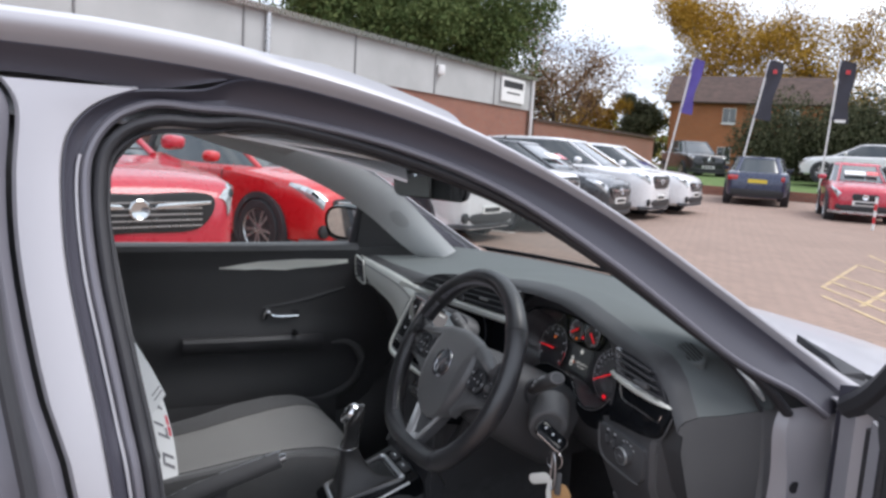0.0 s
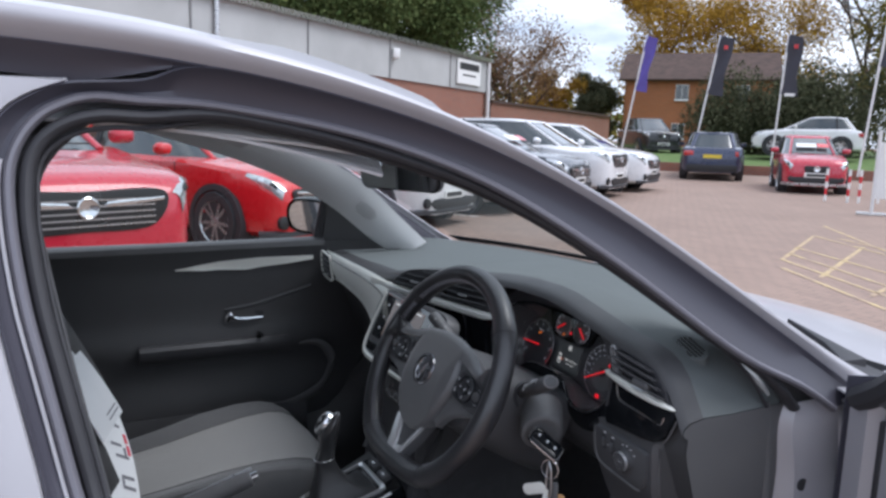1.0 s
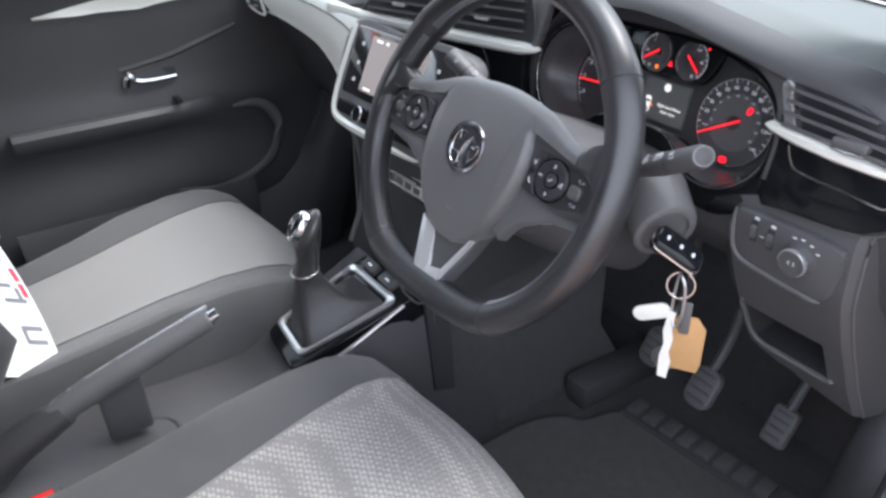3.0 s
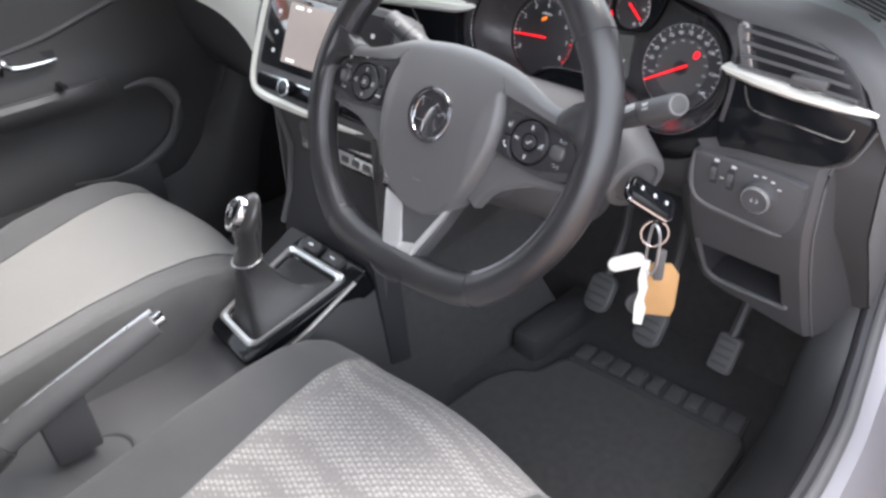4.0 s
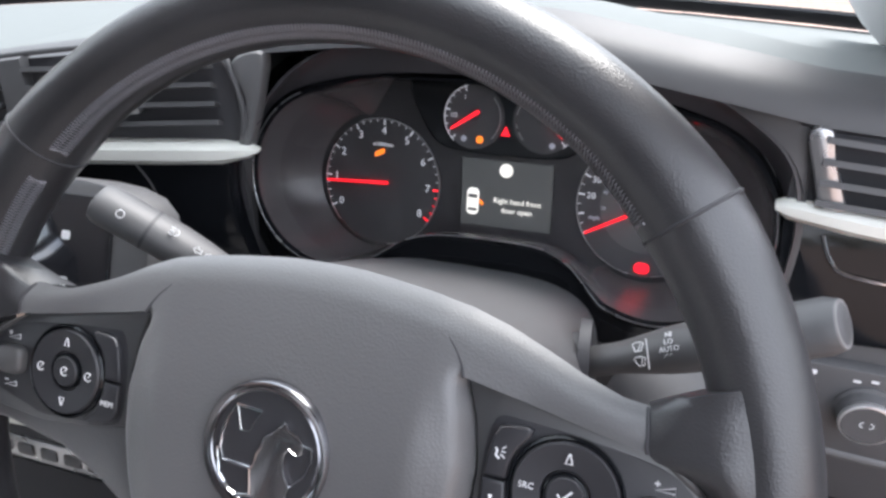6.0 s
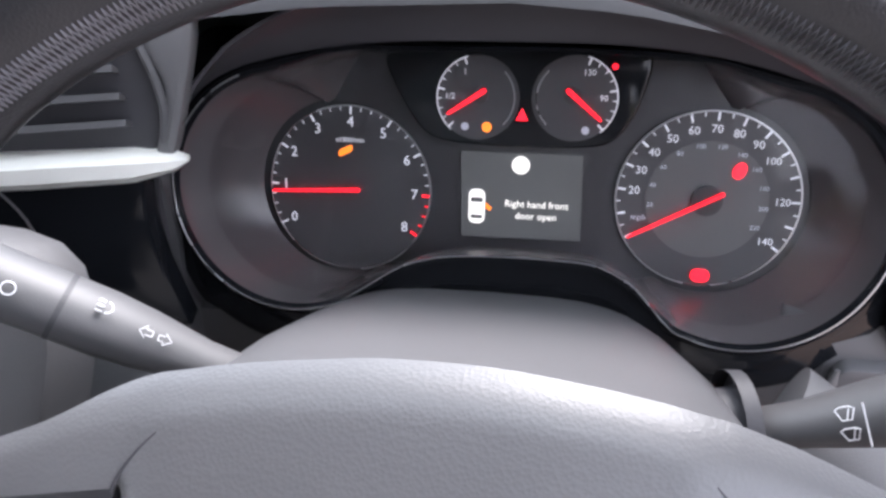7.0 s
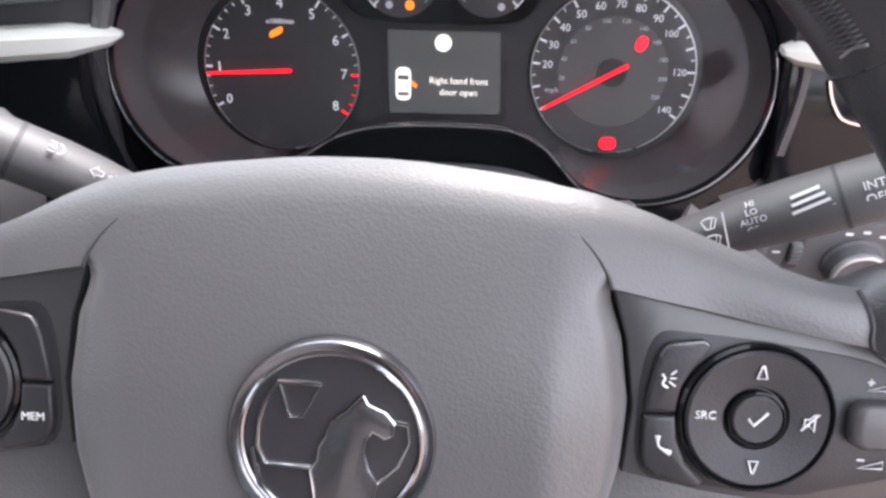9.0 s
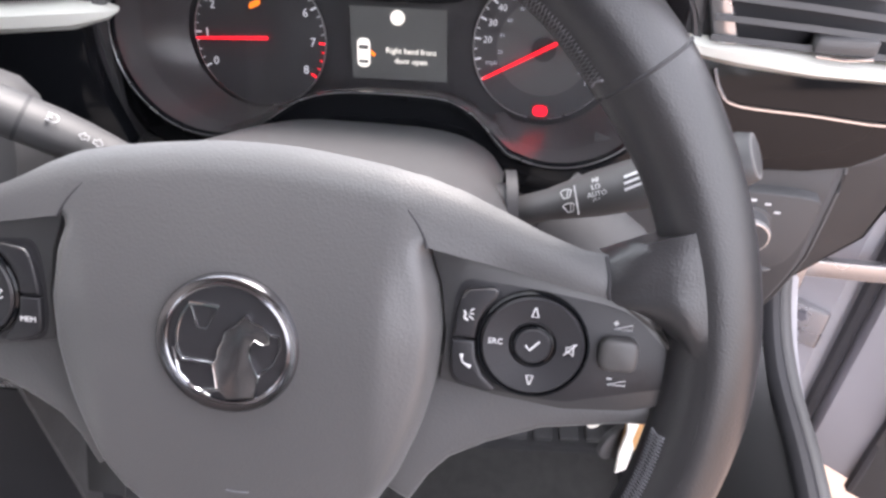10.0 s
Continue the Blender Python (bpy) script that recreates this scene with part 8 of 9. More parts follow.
def brickwork(name, a, b, mortar, w, h, gap, rough=0.9, upright=False, bump=0.5, stain=0.35):
    m = bpy.data.materials.new(name)
    m.use_nodes = True
    nt = m.node_tree
    bs = nt.nodes["Principled BSDF"]
    bs.inputs["Roughness"].default_value = rough
    t_ = nt.nodes.new("ShaderNodeTexCoord")
    br = nt.nodes.new("ShaderNodeTexBrick")
    br.inputs["Color1"].default_value, br.inputs["Color2"].default_value, br.inputs["Mortar"].default_value = (*a, 1), (*b, 1), (*mortar, 1)
    br.inputs["Scale"].default_value, br.inputs["Brick Width"].default_value, br.inputs["Row Height"].default_value = 1.0, w, h
    br.inputs["Mortar Size"].default_value = gap
    src = t_.outputs["UV"] if upright else t_.outputs["Object"]
    nt.links.new(src, br.inputs["Vector"])
    no = nt.nodes.new("ShaderNodeTexNoise")
    no.inputs["Scale"].default_value, no.inputs["Detail"].default_value = 0.55, 8.0
    nt.links.new(t_.outputs["Object"], no.inputs["Vector"])
    mx = nt.nodes.new("ShaderNodeMix")
    mx.data_type, mx.blend_type = "RGBA", "MULTIPLY"
    mx.inputs[0].default_value = stain
    nt.links.new(br.outputs["Color"], mx.inputs[6])
    nt.links.new(no.outputs["Fac"], mx.inputs[7])
    nt.links.new(mx.outputs[2], bs.inputs["Base Color"])
    bp = nt.nodes.new("ShaderNodeBump")
    bp.inputs["Strength"].default_value, bp.inputs["Distance"].default_value, bp.invert = bump, 0.006, True
    nt.links.new(br.outputs["Fac"], bp.inputs["Height"])
    nt.links.new(bp.outputs["Normal"], bs.inputs["Normal"])
    return m


PAVING = brickwork("block_paving", (0.375, 0.262, 0.208), (0.32, 0.226, 0.182), (0.215, 0.165, 0.138), 0.20, 0.10, 0.006, 0.85)
YELLOWLINE = two_tone("worn_yellow_paint", (0.54, 0.41, 0.21), (0.36, 0.26, 0.19), 7.0, 0.8)
WHITELINE = two_tone("worn_white_paint", (0.62, 0.60, 0.56), (0.40, 0.33, 0.28), 9.0, 0.8)
GRASS = two_tone("grass", (0.075, 0.14, 0.03), (0.12, 0.17, 0.05), 3.0, 0.95, bump=0.8)
REDBRICK = brickwork("red_brick", (0.36, 0.125, 0.075), (0.29, 0.10, 0.065), (0.30, 0.25, 0.21), 0.225, 0.075, 0.010, upright=True)
ORANGEBRICK = brickwork("house_brick", (0.50, 0.17, 0.065), (0.43, 0.145, 0.055), (0.36, 0.20, 0.12), 0.225, 0.075, 0.010, upright=True)
CLADDING = two_tone("grey_cladding", (0.40, 0.405, 0.40), (0.47, 0.475, 0.47), 0.7, 0.55)
TILES = two_tone("brown_roof_tiles", (0.055, 0.034, 0.028), (0.085, 0.052, 0.042), 2.5, 0.9, bump=0.5)
PLAINWHITE = material("white_board", (0.78, 0.78, 0.77), 0.5, mottle=0.03)
BLACKINK = material("black_ink", (0.02, 0.02, 0.022), 0.5, mottle=0.03)
POLE = material("white_pole", (0.72, 0.72, 0.72), 0.4, mottle=0.03)

# the ground: one gently rising sheet of block paving that goes over into distance
gm = bmesh.new()
quadgrid(gm, [[V((x, y, gz(max(-60, min(60, x)), max(-60, min(60, y))))) for x in (-900, -200, -60, -30, 0, 30, 60, 200, 900)] for y in (-900, -200, -60, -30, 0, 30, 60, 200, 900)])
lone("ground", gm, PAVING, "red-brown block paving of the forecourt", "ground", kind="structure", smooth=False)


def flat_strip(a, b, w, mat, name, label, lift=0.004):
    a, b = V((*a, 0)), V((*b, 0))
    s = V((-(b - a).y, (b - a).x, 0)).normalized() * w / 2
    bm = skin([[a - s, a + s], [b - s, b + s]])
    for v in bm.verts:
        v.co.z = gz(v.co.x, v.co.y) + lift
    return lone(name, bm, mat, label, "road marking", "painted lines", "structure", smooth=False)


# yellow hatching and bay lines
for a, b in (((-3.75, 5.75), (-1.2, 4.6)), ((-3.75, 5.75), (-4.9, 7.9)), ((-4.9, 7.9), (-1.6, 6.4)), ((-4.3, 6.7), (-1.2, 5.5)), ((-5.6, 9.1), (-3.0, 7.0)), ((-3.0, 7.4), (-2.2, 4.9)), ((-4.0, 7.6), (-2.9, 5.2)), ((-4.6, 8.0), (-1.8, 6.9)), ((-4.0, 6.2), (-1.6, 5.1)), ((-3.4, 5.3), (-1.2, 4.2)), ((-2.4, 6.9), (-1.7, 4.7))):
    flat_strip((a[0] - 0.05, a[1] + 0.75), (b[0] - 0.05, b[1] + 0.75), 0.05, YELLOWLINE, "yellow_line", "worn yellow hatch line on the paving")
for k in range(7):
    c = V((-5.2, 0.6)) + V((-0.552, 0.834)) * 2.72 * k
    flat_strip((c.x, c.y), (c.x - 0.834 * 4.6, c.y - 0.552 * 4.6), 0.10, WHITELINE, "bay_line", "worn white parking bay line on the paving")


# ---- parked cars ----
def paint(name, color, metal=0.0):
    return material(name, color, 0.28, metal, 0, mottle=0.02, coat=0.9, rough_var=0.04)


PANE = material("dark_car_glass", (0.035, 0.045, 0.05), 0.05, 0, coat=1.0, mottle=0.1, rough_var=0.02, mottle_scale=2)
LAMPGLASS = material("headlamp_glass", (0.55, 0.57, 0.58), 0.08, 0.6, 0, coat=1.0, mottle=0.3, mottle_scale=25, rough_var=0.05)
TAILRED = material("tail_lamp_red", (0.45, 0.02, 0.02), 0.15, coat=1.0, mottle=0.2, mottle_scale=25)
PLATEW = material("white_plate", (0.78, 0.78, 0.76), 0.4, mottle=0.03)
PLATEY = material("yellow_plate", (0.72, 0.55, 0.05), 0.4, mottle=0.03)


def body_row(x, w, zt, zb, crown):
    half = [(w * 0.84, zb), (w * 0.965, zb + 0.06), (w * 0.995, zb + 0.22), (w * 0.985, zb + (zt - zb) * 0.55), (w * 1.0, zb + (zt - zb) * 0.72), (w * 0.975, zt - 0.055), (w * 0.93, zt - 0.012), (w * 0.86, zt), (w * 0.5, zt + crown * 0.8), (0, zt + crown)]
    left = [V((x, y, z)) for y, z in half]
    return left + [V((p.x, -p.y, p.z)) for p in left[-2::-1]]


def make_car(label, m, color, L=4.1, Wd=1.78, H=1.5, style="hatch", grille="bars", board=False, rise=0.0):
    c = thing("parked_car", (0, 0, 0), label, "car", "parked cars")
    w = Wd / 2
    hi = H - 1.5
    belt = 0.98 + 0.6 * hi
    bon = 0.92 + 0.5 * hi
    up = 0.10 if style == "suv" else 0.0
    st = [(0.0, 0.66, bon - 0.34 + up), (-0.03, 0.74, bon - 0.22 + up), (-0.10, 0.83, bon - 0.13 + 0.8 * up), (-0.22, 0.91, bon - 0.075 + 0.5 * up), (-0.45, 0.96, bon - 0.03 + 0.3 * up), (-0.75, 0.985, bon + 0.005), (-1.05, 1.0, bon + 0.035), (-1.3, 1.0, belt), (-2.2, 1.0, belt + 0.01), (-L + 0.7, 0.995, belt + 0.03), (-L + 0.3, 0.96, belt + 0.02), (-L + 0.10, 0.90, belt - 0.03), (-L + 0.02, 0.82, belt - 0.14), (-L, 0.76, belt - 0.30)]
    st = [(x, k, zt + rise * min(1.0, -x)) for x, k, zt in st]
    belt += rise
    bm = skin([body_row(x, w * k, zt, 0.20, 0.03 if x > -1.4 else 0.0) for x, k, zt in st])
    for row_x, k, zt in (st[0], st[-1]):
        r = [bm.verts.new(p) for p in body_row(row_x, w * k, zt, 0.20, 0.03 if row_x > -1.4 else 0.0)]
        bm.faces.new(r)
    bmesh.ops.remove_doubles(bm, verts=bm.verts[:], dist=1e-4)
    body = part("body", bm, color, c, "painted body", angle=32)
    # cabin
    xf0, xr0, xf1, xr1 = -1.02, -L + 0.22, -1.95 + 0.1 * hi, -L + (0.62 if style == "hatch" else 0.50)

    def ring(f):
        a, b = xf0 + (xf1 - xf0) * f, xr0 + (xr1 - xr0) * f
        ww = w * (0.90 - 0.20 * f)
        z = belt - 0.02 + (H - 0.055 - belt) * f
        pts = []
        for i in range(36):
            t = 2 * math.pi * i / 36
            cx, sy = math.cos(t), math.sin(t)
            pts.append(V(((a + b) / 2 + (a - b) / 2 * math.copysign(abs(cx) ** 0.42, cx), ww * math.copysign(abs(sy) ** 0.42, sy), z + (0.02 if f > 0.9 else 0) * (1 - abs(cx)))))
        return pts
    fs = [0, 0.25, 0.5, 0.75, 0.93, 1.0]
    part("glasshouse", skin([ring(f) for f in fs], True), PANE, c, "dark window glass")
    top = ring(1.0)
    cc = sum(top, V()) / 36
    rows = [[p + V((0, 0, 0.001)) + (p - cc) * 0.012 for p in ring(0.955)], [p + (p - cc) * 0.006 + V((0, 0, 0.012)) for p in top], [cc + (p - cc) * 0.86 + V((0, 0, 0.038)) for p in top], [cc + (p - cc) * 0.5 + V((0, 0, 0.052)) for p in top], [cc + (p - cc) * 0.02 + V((0, 0, 0.055)) for p in top]]
    part("roof", skin(rows, True, True), color, c, "painted roof")
    for i, (r, mt) in {3: (0.030, color), 33: (0.030, color), 10: (0.035, RUBBER), 26: (0.035, RUBBER), 15: (0.06, color), 21: (0.06, color)}.items():
        part("pillar", tube([ring(f)[i] for f in fs], r, 8, up=(1, 0, 0)), mt, c, "roof pillar")
    # wheels
    for x in (-0.78, -L + 0.72):
        for s in (1, -1):
            M = basis((x, s * (w - 0.10), 0.325), (1, 0, 0), (0, 0, 1), (0, -s, 0))
            M = basis((x, s * (w - 0.10), 0.325), (s, 0, 0), (0, 0, 1), (0, -s, 0))
            M = basis((x, s * (w - 0.10), 0.325), (-s, 0, 0), (0, 0, 1), (0, s, 0))
            part("wheel_arch", turn([(0.40, -0.1), (0.40, 0.106), (0.335, 0.108), (0.30, 0.0)], 32, M), RUBBER, c, "dark wheel arch")
            wl = part("wheel", turn([(0.21, -0.10), (0.30, -0.10), (0.325, -0.07), (0.325, 0.085), (0.305, 0.115), (0.225, 0.112), (0.215, 0.06)], 32, M), RUBBER, c, "black tyre")
            part("rim", turn([(0.222, 0.112), (0.214, 0.10), (0.205, 0.05)], 32, M, cap=False), SATIN, wl, "alloy rim")
            # added dark disc that hides the body colour between the spokes
            part("wheel_blank", turn([(0.212, 0.087), (0.212, 0.0905), (0.0, 0.0905)], 24, M), RUBBER, wl, "dark disc added behind the spokes")
            sp = None
            for k in range(10):
                a = 2 * math.pi * k / 10 + (0.10 if k % 2 else -0.10)
                d0, d1 = V((math.cos(a), math.sin(a), 0)), V((-math.sin(a), math.cos(a), 0))
                b2 = skin([[d0 * 0.03 + d1 * 0.016 + V((0, 0, 0.095)), d0 * 0.03 - d1 * 0.016 + V((0, 0, 0.095))], [d0 * 0.212 + d1 * 0.017 + V((0, 0, 0.104)), d0 * 0.212 - d1 * 0.017 + V((0, 0, 0.104))]])
                sp = b2 if sp is None else join(sp, b2)
            part("spokes", sp, SATIN, wl, "alloy spokes", m=M)
            part("hub", turn([(0.05, 0.06), (0.05, 0.10), (0.0, 0.105)], 16, M), SATIN, wl)
    # nose
    zc = bon - 0.30 + up
    gk = 1.3 if style == "suv" else 1.0
    FN = basis((0.0, 0, 0), (0, -1, 0), (0, 0, 1), (1, 0, 0))
    gw = 0.50 if grille != "small" else 0.26
    gy = zc - 0.01
    if grille == "visor":
        part("grille", slab(poly([(-0.62, gy + 0.09), (0.0, gy + 0.10), (0.62, gy + 0.09), (0.58, gy - 0.03), (0.0, gy - 0.05), (-0.58, gy - 0.03)], 40), -0.12, 0.016, 0.006), GLOSS, c, "gloss black visor grille", m=FN)
    else:
        g = part("grille", slab(poly([(-gw, gy + 0.085 * gk), (0, gy + 0.090 * gk), (gw, gy + 0.085 * gk), (gw * 0.84, gy - 0.085 * gk), (0, gy - 0.10 * gk), (-gw * 0.84, gy - 0.085 * gk)], 40), -0.06, 0.012, 0.006), BLACKINK, c, "black grille", m=FN)
        for k in range(5 if grille == "bars" else 1):
            zz = gy + (-0.07 + 0.030 * k) * gk
            part("grille_bar", box(-gw * 0.86, gw * 0.86, zz - 0.005, zz + 0.005, 0.012, 0.018), SATIN, g, m=FN)
        if grille == "bars":
            for s in (1, -1):
                part("grille_wing", slab([(s * 0.09, gy + 0.03), (s * 0.12, gy + 0.055), (s * gw * 0.98, gy + 0.075), (s * gw * 0.98, gy + 0.050), (s * 0.16, gy + 0.022)], 0.010, 0.026, 0.004), CHROME, g, "chrome wing", m=FN)
    part("badge", turn([(0.075, 0.01), (0.075, 0.028), (0.066, 0.034), (0.058, 0.028), (0.0, 0.026)], 28, FN @ Matrix.Translation((0, gy + 0.02, 0)) @ Matrix.Diagonal((0.9, 0.9, 1, 1))), CHROME, c, "round chrome badge")
    part("lower_intake", slab(poly([(-0.55, 0.40), (0, 0.42), (0.55, 0.40), (0.50, 0.28), (0, 0.27), (-0.50, 0.28)], 40), -0.05, 0.010, 0.004), BLACKINK, c, "black lower intake", m=FN)
    pf = part("number_plate", slab(roundrect(0.52, 0.11, 0.01, 2, 0, 0.46), -0.02, 0.018, 0.002), PLATEW, c, "white number plate", m=FN)
    part("plate_bar", slab(roundrect(0.42, 0.06, 0.008, 2, 0, 0.46), 0.018, 0.0195), BLACKINK, pf, m=FN)
    for s in (1, -1):

        def surf(x, q, out):
            """A place on the body's side: x along it, q up its section."""
            kx = lerp([(-r[0], r[1]) for r in st], -x)
            zx = lerp([(-r[0], r[2]) for r in st], -x)
            p = body_row(x, w * kx, zx, 0.20, 0.03)
            i = min(int(q), 8)
            p = p[i].lerp(p[i + 1], q - i)
            n_ = V((0.55, 0.75, 0.35)).normalized() * out
            return V((p.x + n_.x, s * (p.y + n_.y), p.z + n_.z))
        hl = part("headlamp", skin([[surf(-0.03 - u * 0.36, 4.35 + 0.75 * u + f * (2.3 - 1.55 * u ** 0.7), 0.004 + 0.014 * math.sin(math.pi * f) * math.sin(math.pi * min(1.0, u + 0.15))) for f in [j / 5 for j in range(6)]] for u in [i / 8 for i in range(9)]]), LAMPGLASS, c, "clear headlamp")
        for u in (0.2, 0.5):
            part("lamp_reflector", skin([[surf(-0.03 - (u + du) * 0.36, 5.3 + dq, 0.022) for dq in (-0.35, 0, 0.35)] for du in (-0.08, 0, 0.08)]), GLOSS if u < 0.3 else CHROME, hl, "lamp unit")
        part("fog_lamp", turn([(0.07, -0.02), (0.07, 0.02), (0.05, 0.028), (0.0, 0.026)], 18, FN @ Matrix.Translation((-s * w * 0.72, 0.36, -0.03))), BLACKINK, c, "fog lamp recess")
        part("door_mirror", dome(poly([(-0.10, 0.0), (-0.08, 0.06), (0.05, 0.07), (0.10, 0.02), (0.07, -0.05), (-0.06, -0.05)], 24), [(0.9, -0.02), (1.0, 0.0), (0.95, 0.05), (0.6, 0.09), (0.2, 0.10)]), color, c, "door mirror", m=basis((-1.52, s * (w + 0.07), belt + 0.08), (0, -1, 0), (0, 0, 1), (1, 0, 0)))
        part("door_handle", box(-2.45, -2.27, s * w * 1.0 - 0.012, s * w * 1.0 + 0.012, belt - 0.17, belt - 0.14, 0.006), color, c, "door handle")
        part("door_gap", tube([V((-1.42, s * w * 0.985, 0.35)), V((-1.42, s * w * 1.004, 0.60)), V((-1.42, s * w * 0.98, belt - 0.05))], 0.006, 5), BLACKINK, c)
        # tail lamps
        part("tail_lamp", box(-L + 0.005, -L + 0.22, s * w * 0.70 - 0.10, s * w * 0.80 + 0.10, belt - 0.26, belt - 0.10, 0.03), TAILRED, c, "red tail lamp")
    part("bumper", sweep(bez([(-0.16, -w * 0.97, 0.30), (-0.03, -w * 0.70, 0.30), (0.012, 0, 0.30), (-0.03, w * 0.70, 0.30), (-0.16, w * 0.97, 0.30)], 20), [(-0.03, -0.10), (0.03, -0.08), (0.03, -0.035), (-0.03, -0.02)]), RUBBER if style != "mini" else SATIN, c, "dark bumper skirt")
    part("rear_plate", slab(roundrect(0.52, 0.11, 0.01, 2, 0, belt - 0.26), 0.0, 0.016), PLATEY, c, "yellow number plate", m=basis((-L - 0.002, 0, 0), (0, 1, 0), (0, 0, 1), (-1, 0, 0)))
    part("rear_bumper", slab(roundrect(Wd * 0.80, 0.20, 0.05, 3, 0, 0.33), 0.0, 0.03, 0.01), BLACKINK, c, "dark rear bumper insert", m=basis((-L - 0.002, 0, 0), (0, 1, 0), (0, 0, 1), (-1, 0, 0)))
    part("wiper", tube([V((-1.06, -0.5, belt + 0.03)), V((-1.03, 0.0, belt + 0.025)), V((-1.08, 0.5, belt + 0.03))], 0.008, 5), RUBBER, c, "windscreen wiper")
    if board:
        d_ = (V((xf1 - xf0, 0, H - 0.055 - belt))).normalized()
        BM_ = basis(V((xf0, 0, belt)).lerp(V((xf1, 0, H - 0.055)), 0.42) + V((0.03, 0, 0.03)), (0, 1, 0), d_, V((0, 1, 0)).cross(d_))
        part("price_board", slab(roundrect(0.46, 0.20, 0.01, 2, -0.12), 0.0, 0.008), PLATEW, c, "white price board behind the windscreen", m=BM_)
        part("price_board", slab(roundrect(0.26, 0.20, 0.01, 2, 0.26), 0.0, 0.008), RED2, c, "red price board behind the windscreen", m=BM_)
    c.matrix_basis = m
    return c


RED1, RED2, RED3 = paint("red_paint", (0.52, 0.012, 0.035)), paint("bright_red_paint", (0.62, 0.012, 0.018)), paint("deep_red_paint", (0.45, 0.015, 0.04))
WHITEP, DARKP, BLUEP, GREYP = paint("white_paint", (0.78, 0.78, 0.79)), paint("dark_grey_paint", (0.035, 0.038, 0.045), 0.3), paint("dark_blue_paint", (0.03, 0.04, 0.085), 0.3), paint("black_paint", (0.02, 0.022, 0.026), 0.2)


def spot(x, y, heading, lift=0.0):
    return pose(x, y, gz(x, y) + lift, 0, 0, heading)


make_car("red crossover with a chrome-winged grille parked beside the hatchback", spot(-3.39, -0.42, 22), RED1, 4.2, 1.74, 1.68, "suv", "bars", rise=0.065)
make_car("bright red hatchback in the row of parked cars", spot(-5.95, 1.95, 30), RED2, 4.0, 1.75, 1.48, "hatch", "bars")
make_car("white crossover with a black visor grille in the parked row", spot(-7.3, 4.2, 33), WHITEP, 4.15, 1.80, 1.54, "suv", "visor")
make_car("white crossover with a chrome-winged grille in the parked row", spot(-8.5, 6.2, 33), WHITEP, 4.25, 1.80, 1.62, "suv", "bars")
make_car("dark grey hatchback in the parked row", spot(-9.3, 7.95, 33), DARKP, 4.1, 1.76, 1.50, "hatch", "bars", True)
make_car("white sport utility car in the parked row", spot(-10.35, 9.8, 33), WHITEP, 4.45, 1.86, 1.62, "suv", "bars")
make_car("white hatchback at the end of the parked row", spot(-11.4, 11.75, 33), WHITEP, 4.1, 1.78, 1.56, "hatch", "bars")
make_car("dark blue hatchback seen from behind with a yellow plate", spot(-14.0 - 0.68 * 4.3, 16.5 + 0.73 * 4.3, 133), BLUEP, 4.3, 1.80, 1.43, "hatch", "small")
make_car("small red city car with a price board in its windscreen", spot(-9.74, 15.33, -47), RED3, 3.4, 1.52, 1.45, "mini", "small", True)
make_car("white hatchback standing on the grass bank", spot(-18.35, 23.4, 217, 0.70), WHITEP, 3.75, 1.68, 1.44, "hatch", "small")
make_car("dark sport utility car parked near the house", spot(-22.3, 22.6, -25, 0.45), GREYP, 4.4, 1.85, 1.65, "suv", "small")
make_car("white car at the edge of the forecourt", spot(-5.6, 14.9, 200), WHITEP, 4.2, 1.80, 1.55, "hatch", "small")
make_car("dark hatchback parked behind", spot(6.0, -7.0, 120), DARKP, 4.1, 1.76, 1.50, "hatch", "bars")


# ---- buildings ----
def wall_uv(bm, a, b):
    """Metres along the wall and up it, for the brick pattern."""
    uv = bm.loops.layers.uv.verify()
    d = (V((b[0], b[1], 0)) - V((a[0], a[1], 0))).normalized()
    for f in bm.faces:
        for lp_ in f.loops:
            lp_[uv].uv = ((lp_.vert.co - V((a[0], a[1], 0))).dot(d), lp_.vert.co.z)
    return bm


def wall_box(a, b, z0, z1, t):
    a, b = V((*a, 0)), V((*b, 0))
    d = (b - a).normalized()
    n = V((-d.y, d.x, 0)) * t
    bm = bmesh.new()
    vs = [bm.verts.new(p + V((0, 0, z))) for z in (z0, z1) for p in (a, b, b + n, a + n)]
    for q in ((0, 1, 2, 3), (4, 5, 6, 7), (0, 1, 5, 4), (1, 2, 6, 5), (2, 3, 7, 6), (3, 0, 4, 7)):
        bm.faces.new([vs[i] for i in q])
    return wall_uv(bm, a, b)


P0, P1 = V((-11.5, -4.7, 0)), V((-24.3, 14.7, 0))
wd = (P1 - P0).normalized()
wn = V((wd.y, -wd.x, 0))
if wn.x < 0:
    wn = -wn
shop = thing("workshop", (-18, 5, 0), "low workshop with grey cladding over a red brick base", "building")
EAVE = 4.35
part("brick_base", wall_box((P0.x, P0.y), (P1.x, P1.y), -0.5, 3.12, 0.3), REDBRICK, shop, "red brick base", smooth=False)
part("cladding", wall_box((P0.x + wn.x * 0.06, P0.y + wn.y * 0.06), (P1.x + wn.x * 0.06, P1.y + wn.y * 0.06), 3.12, EAVE, 0.3), CLADDING, shop, "pale grey cladding", smooth=False)
LW = (P1 - P0).length
JOINT = material("joint_grey", (0.24, 0.24, 0.24), 0.6)
for k in range(1, int(LW / 4) + 1):
    p = P0 + wd * min(4.0 * k, LW - 0.05) + wn * 0.07
    part("cladding_joint", tube([p + V((0, 0, 3.12)), p + V((0, 0, EAVE))], 0.03, 6), JOINT, shop)
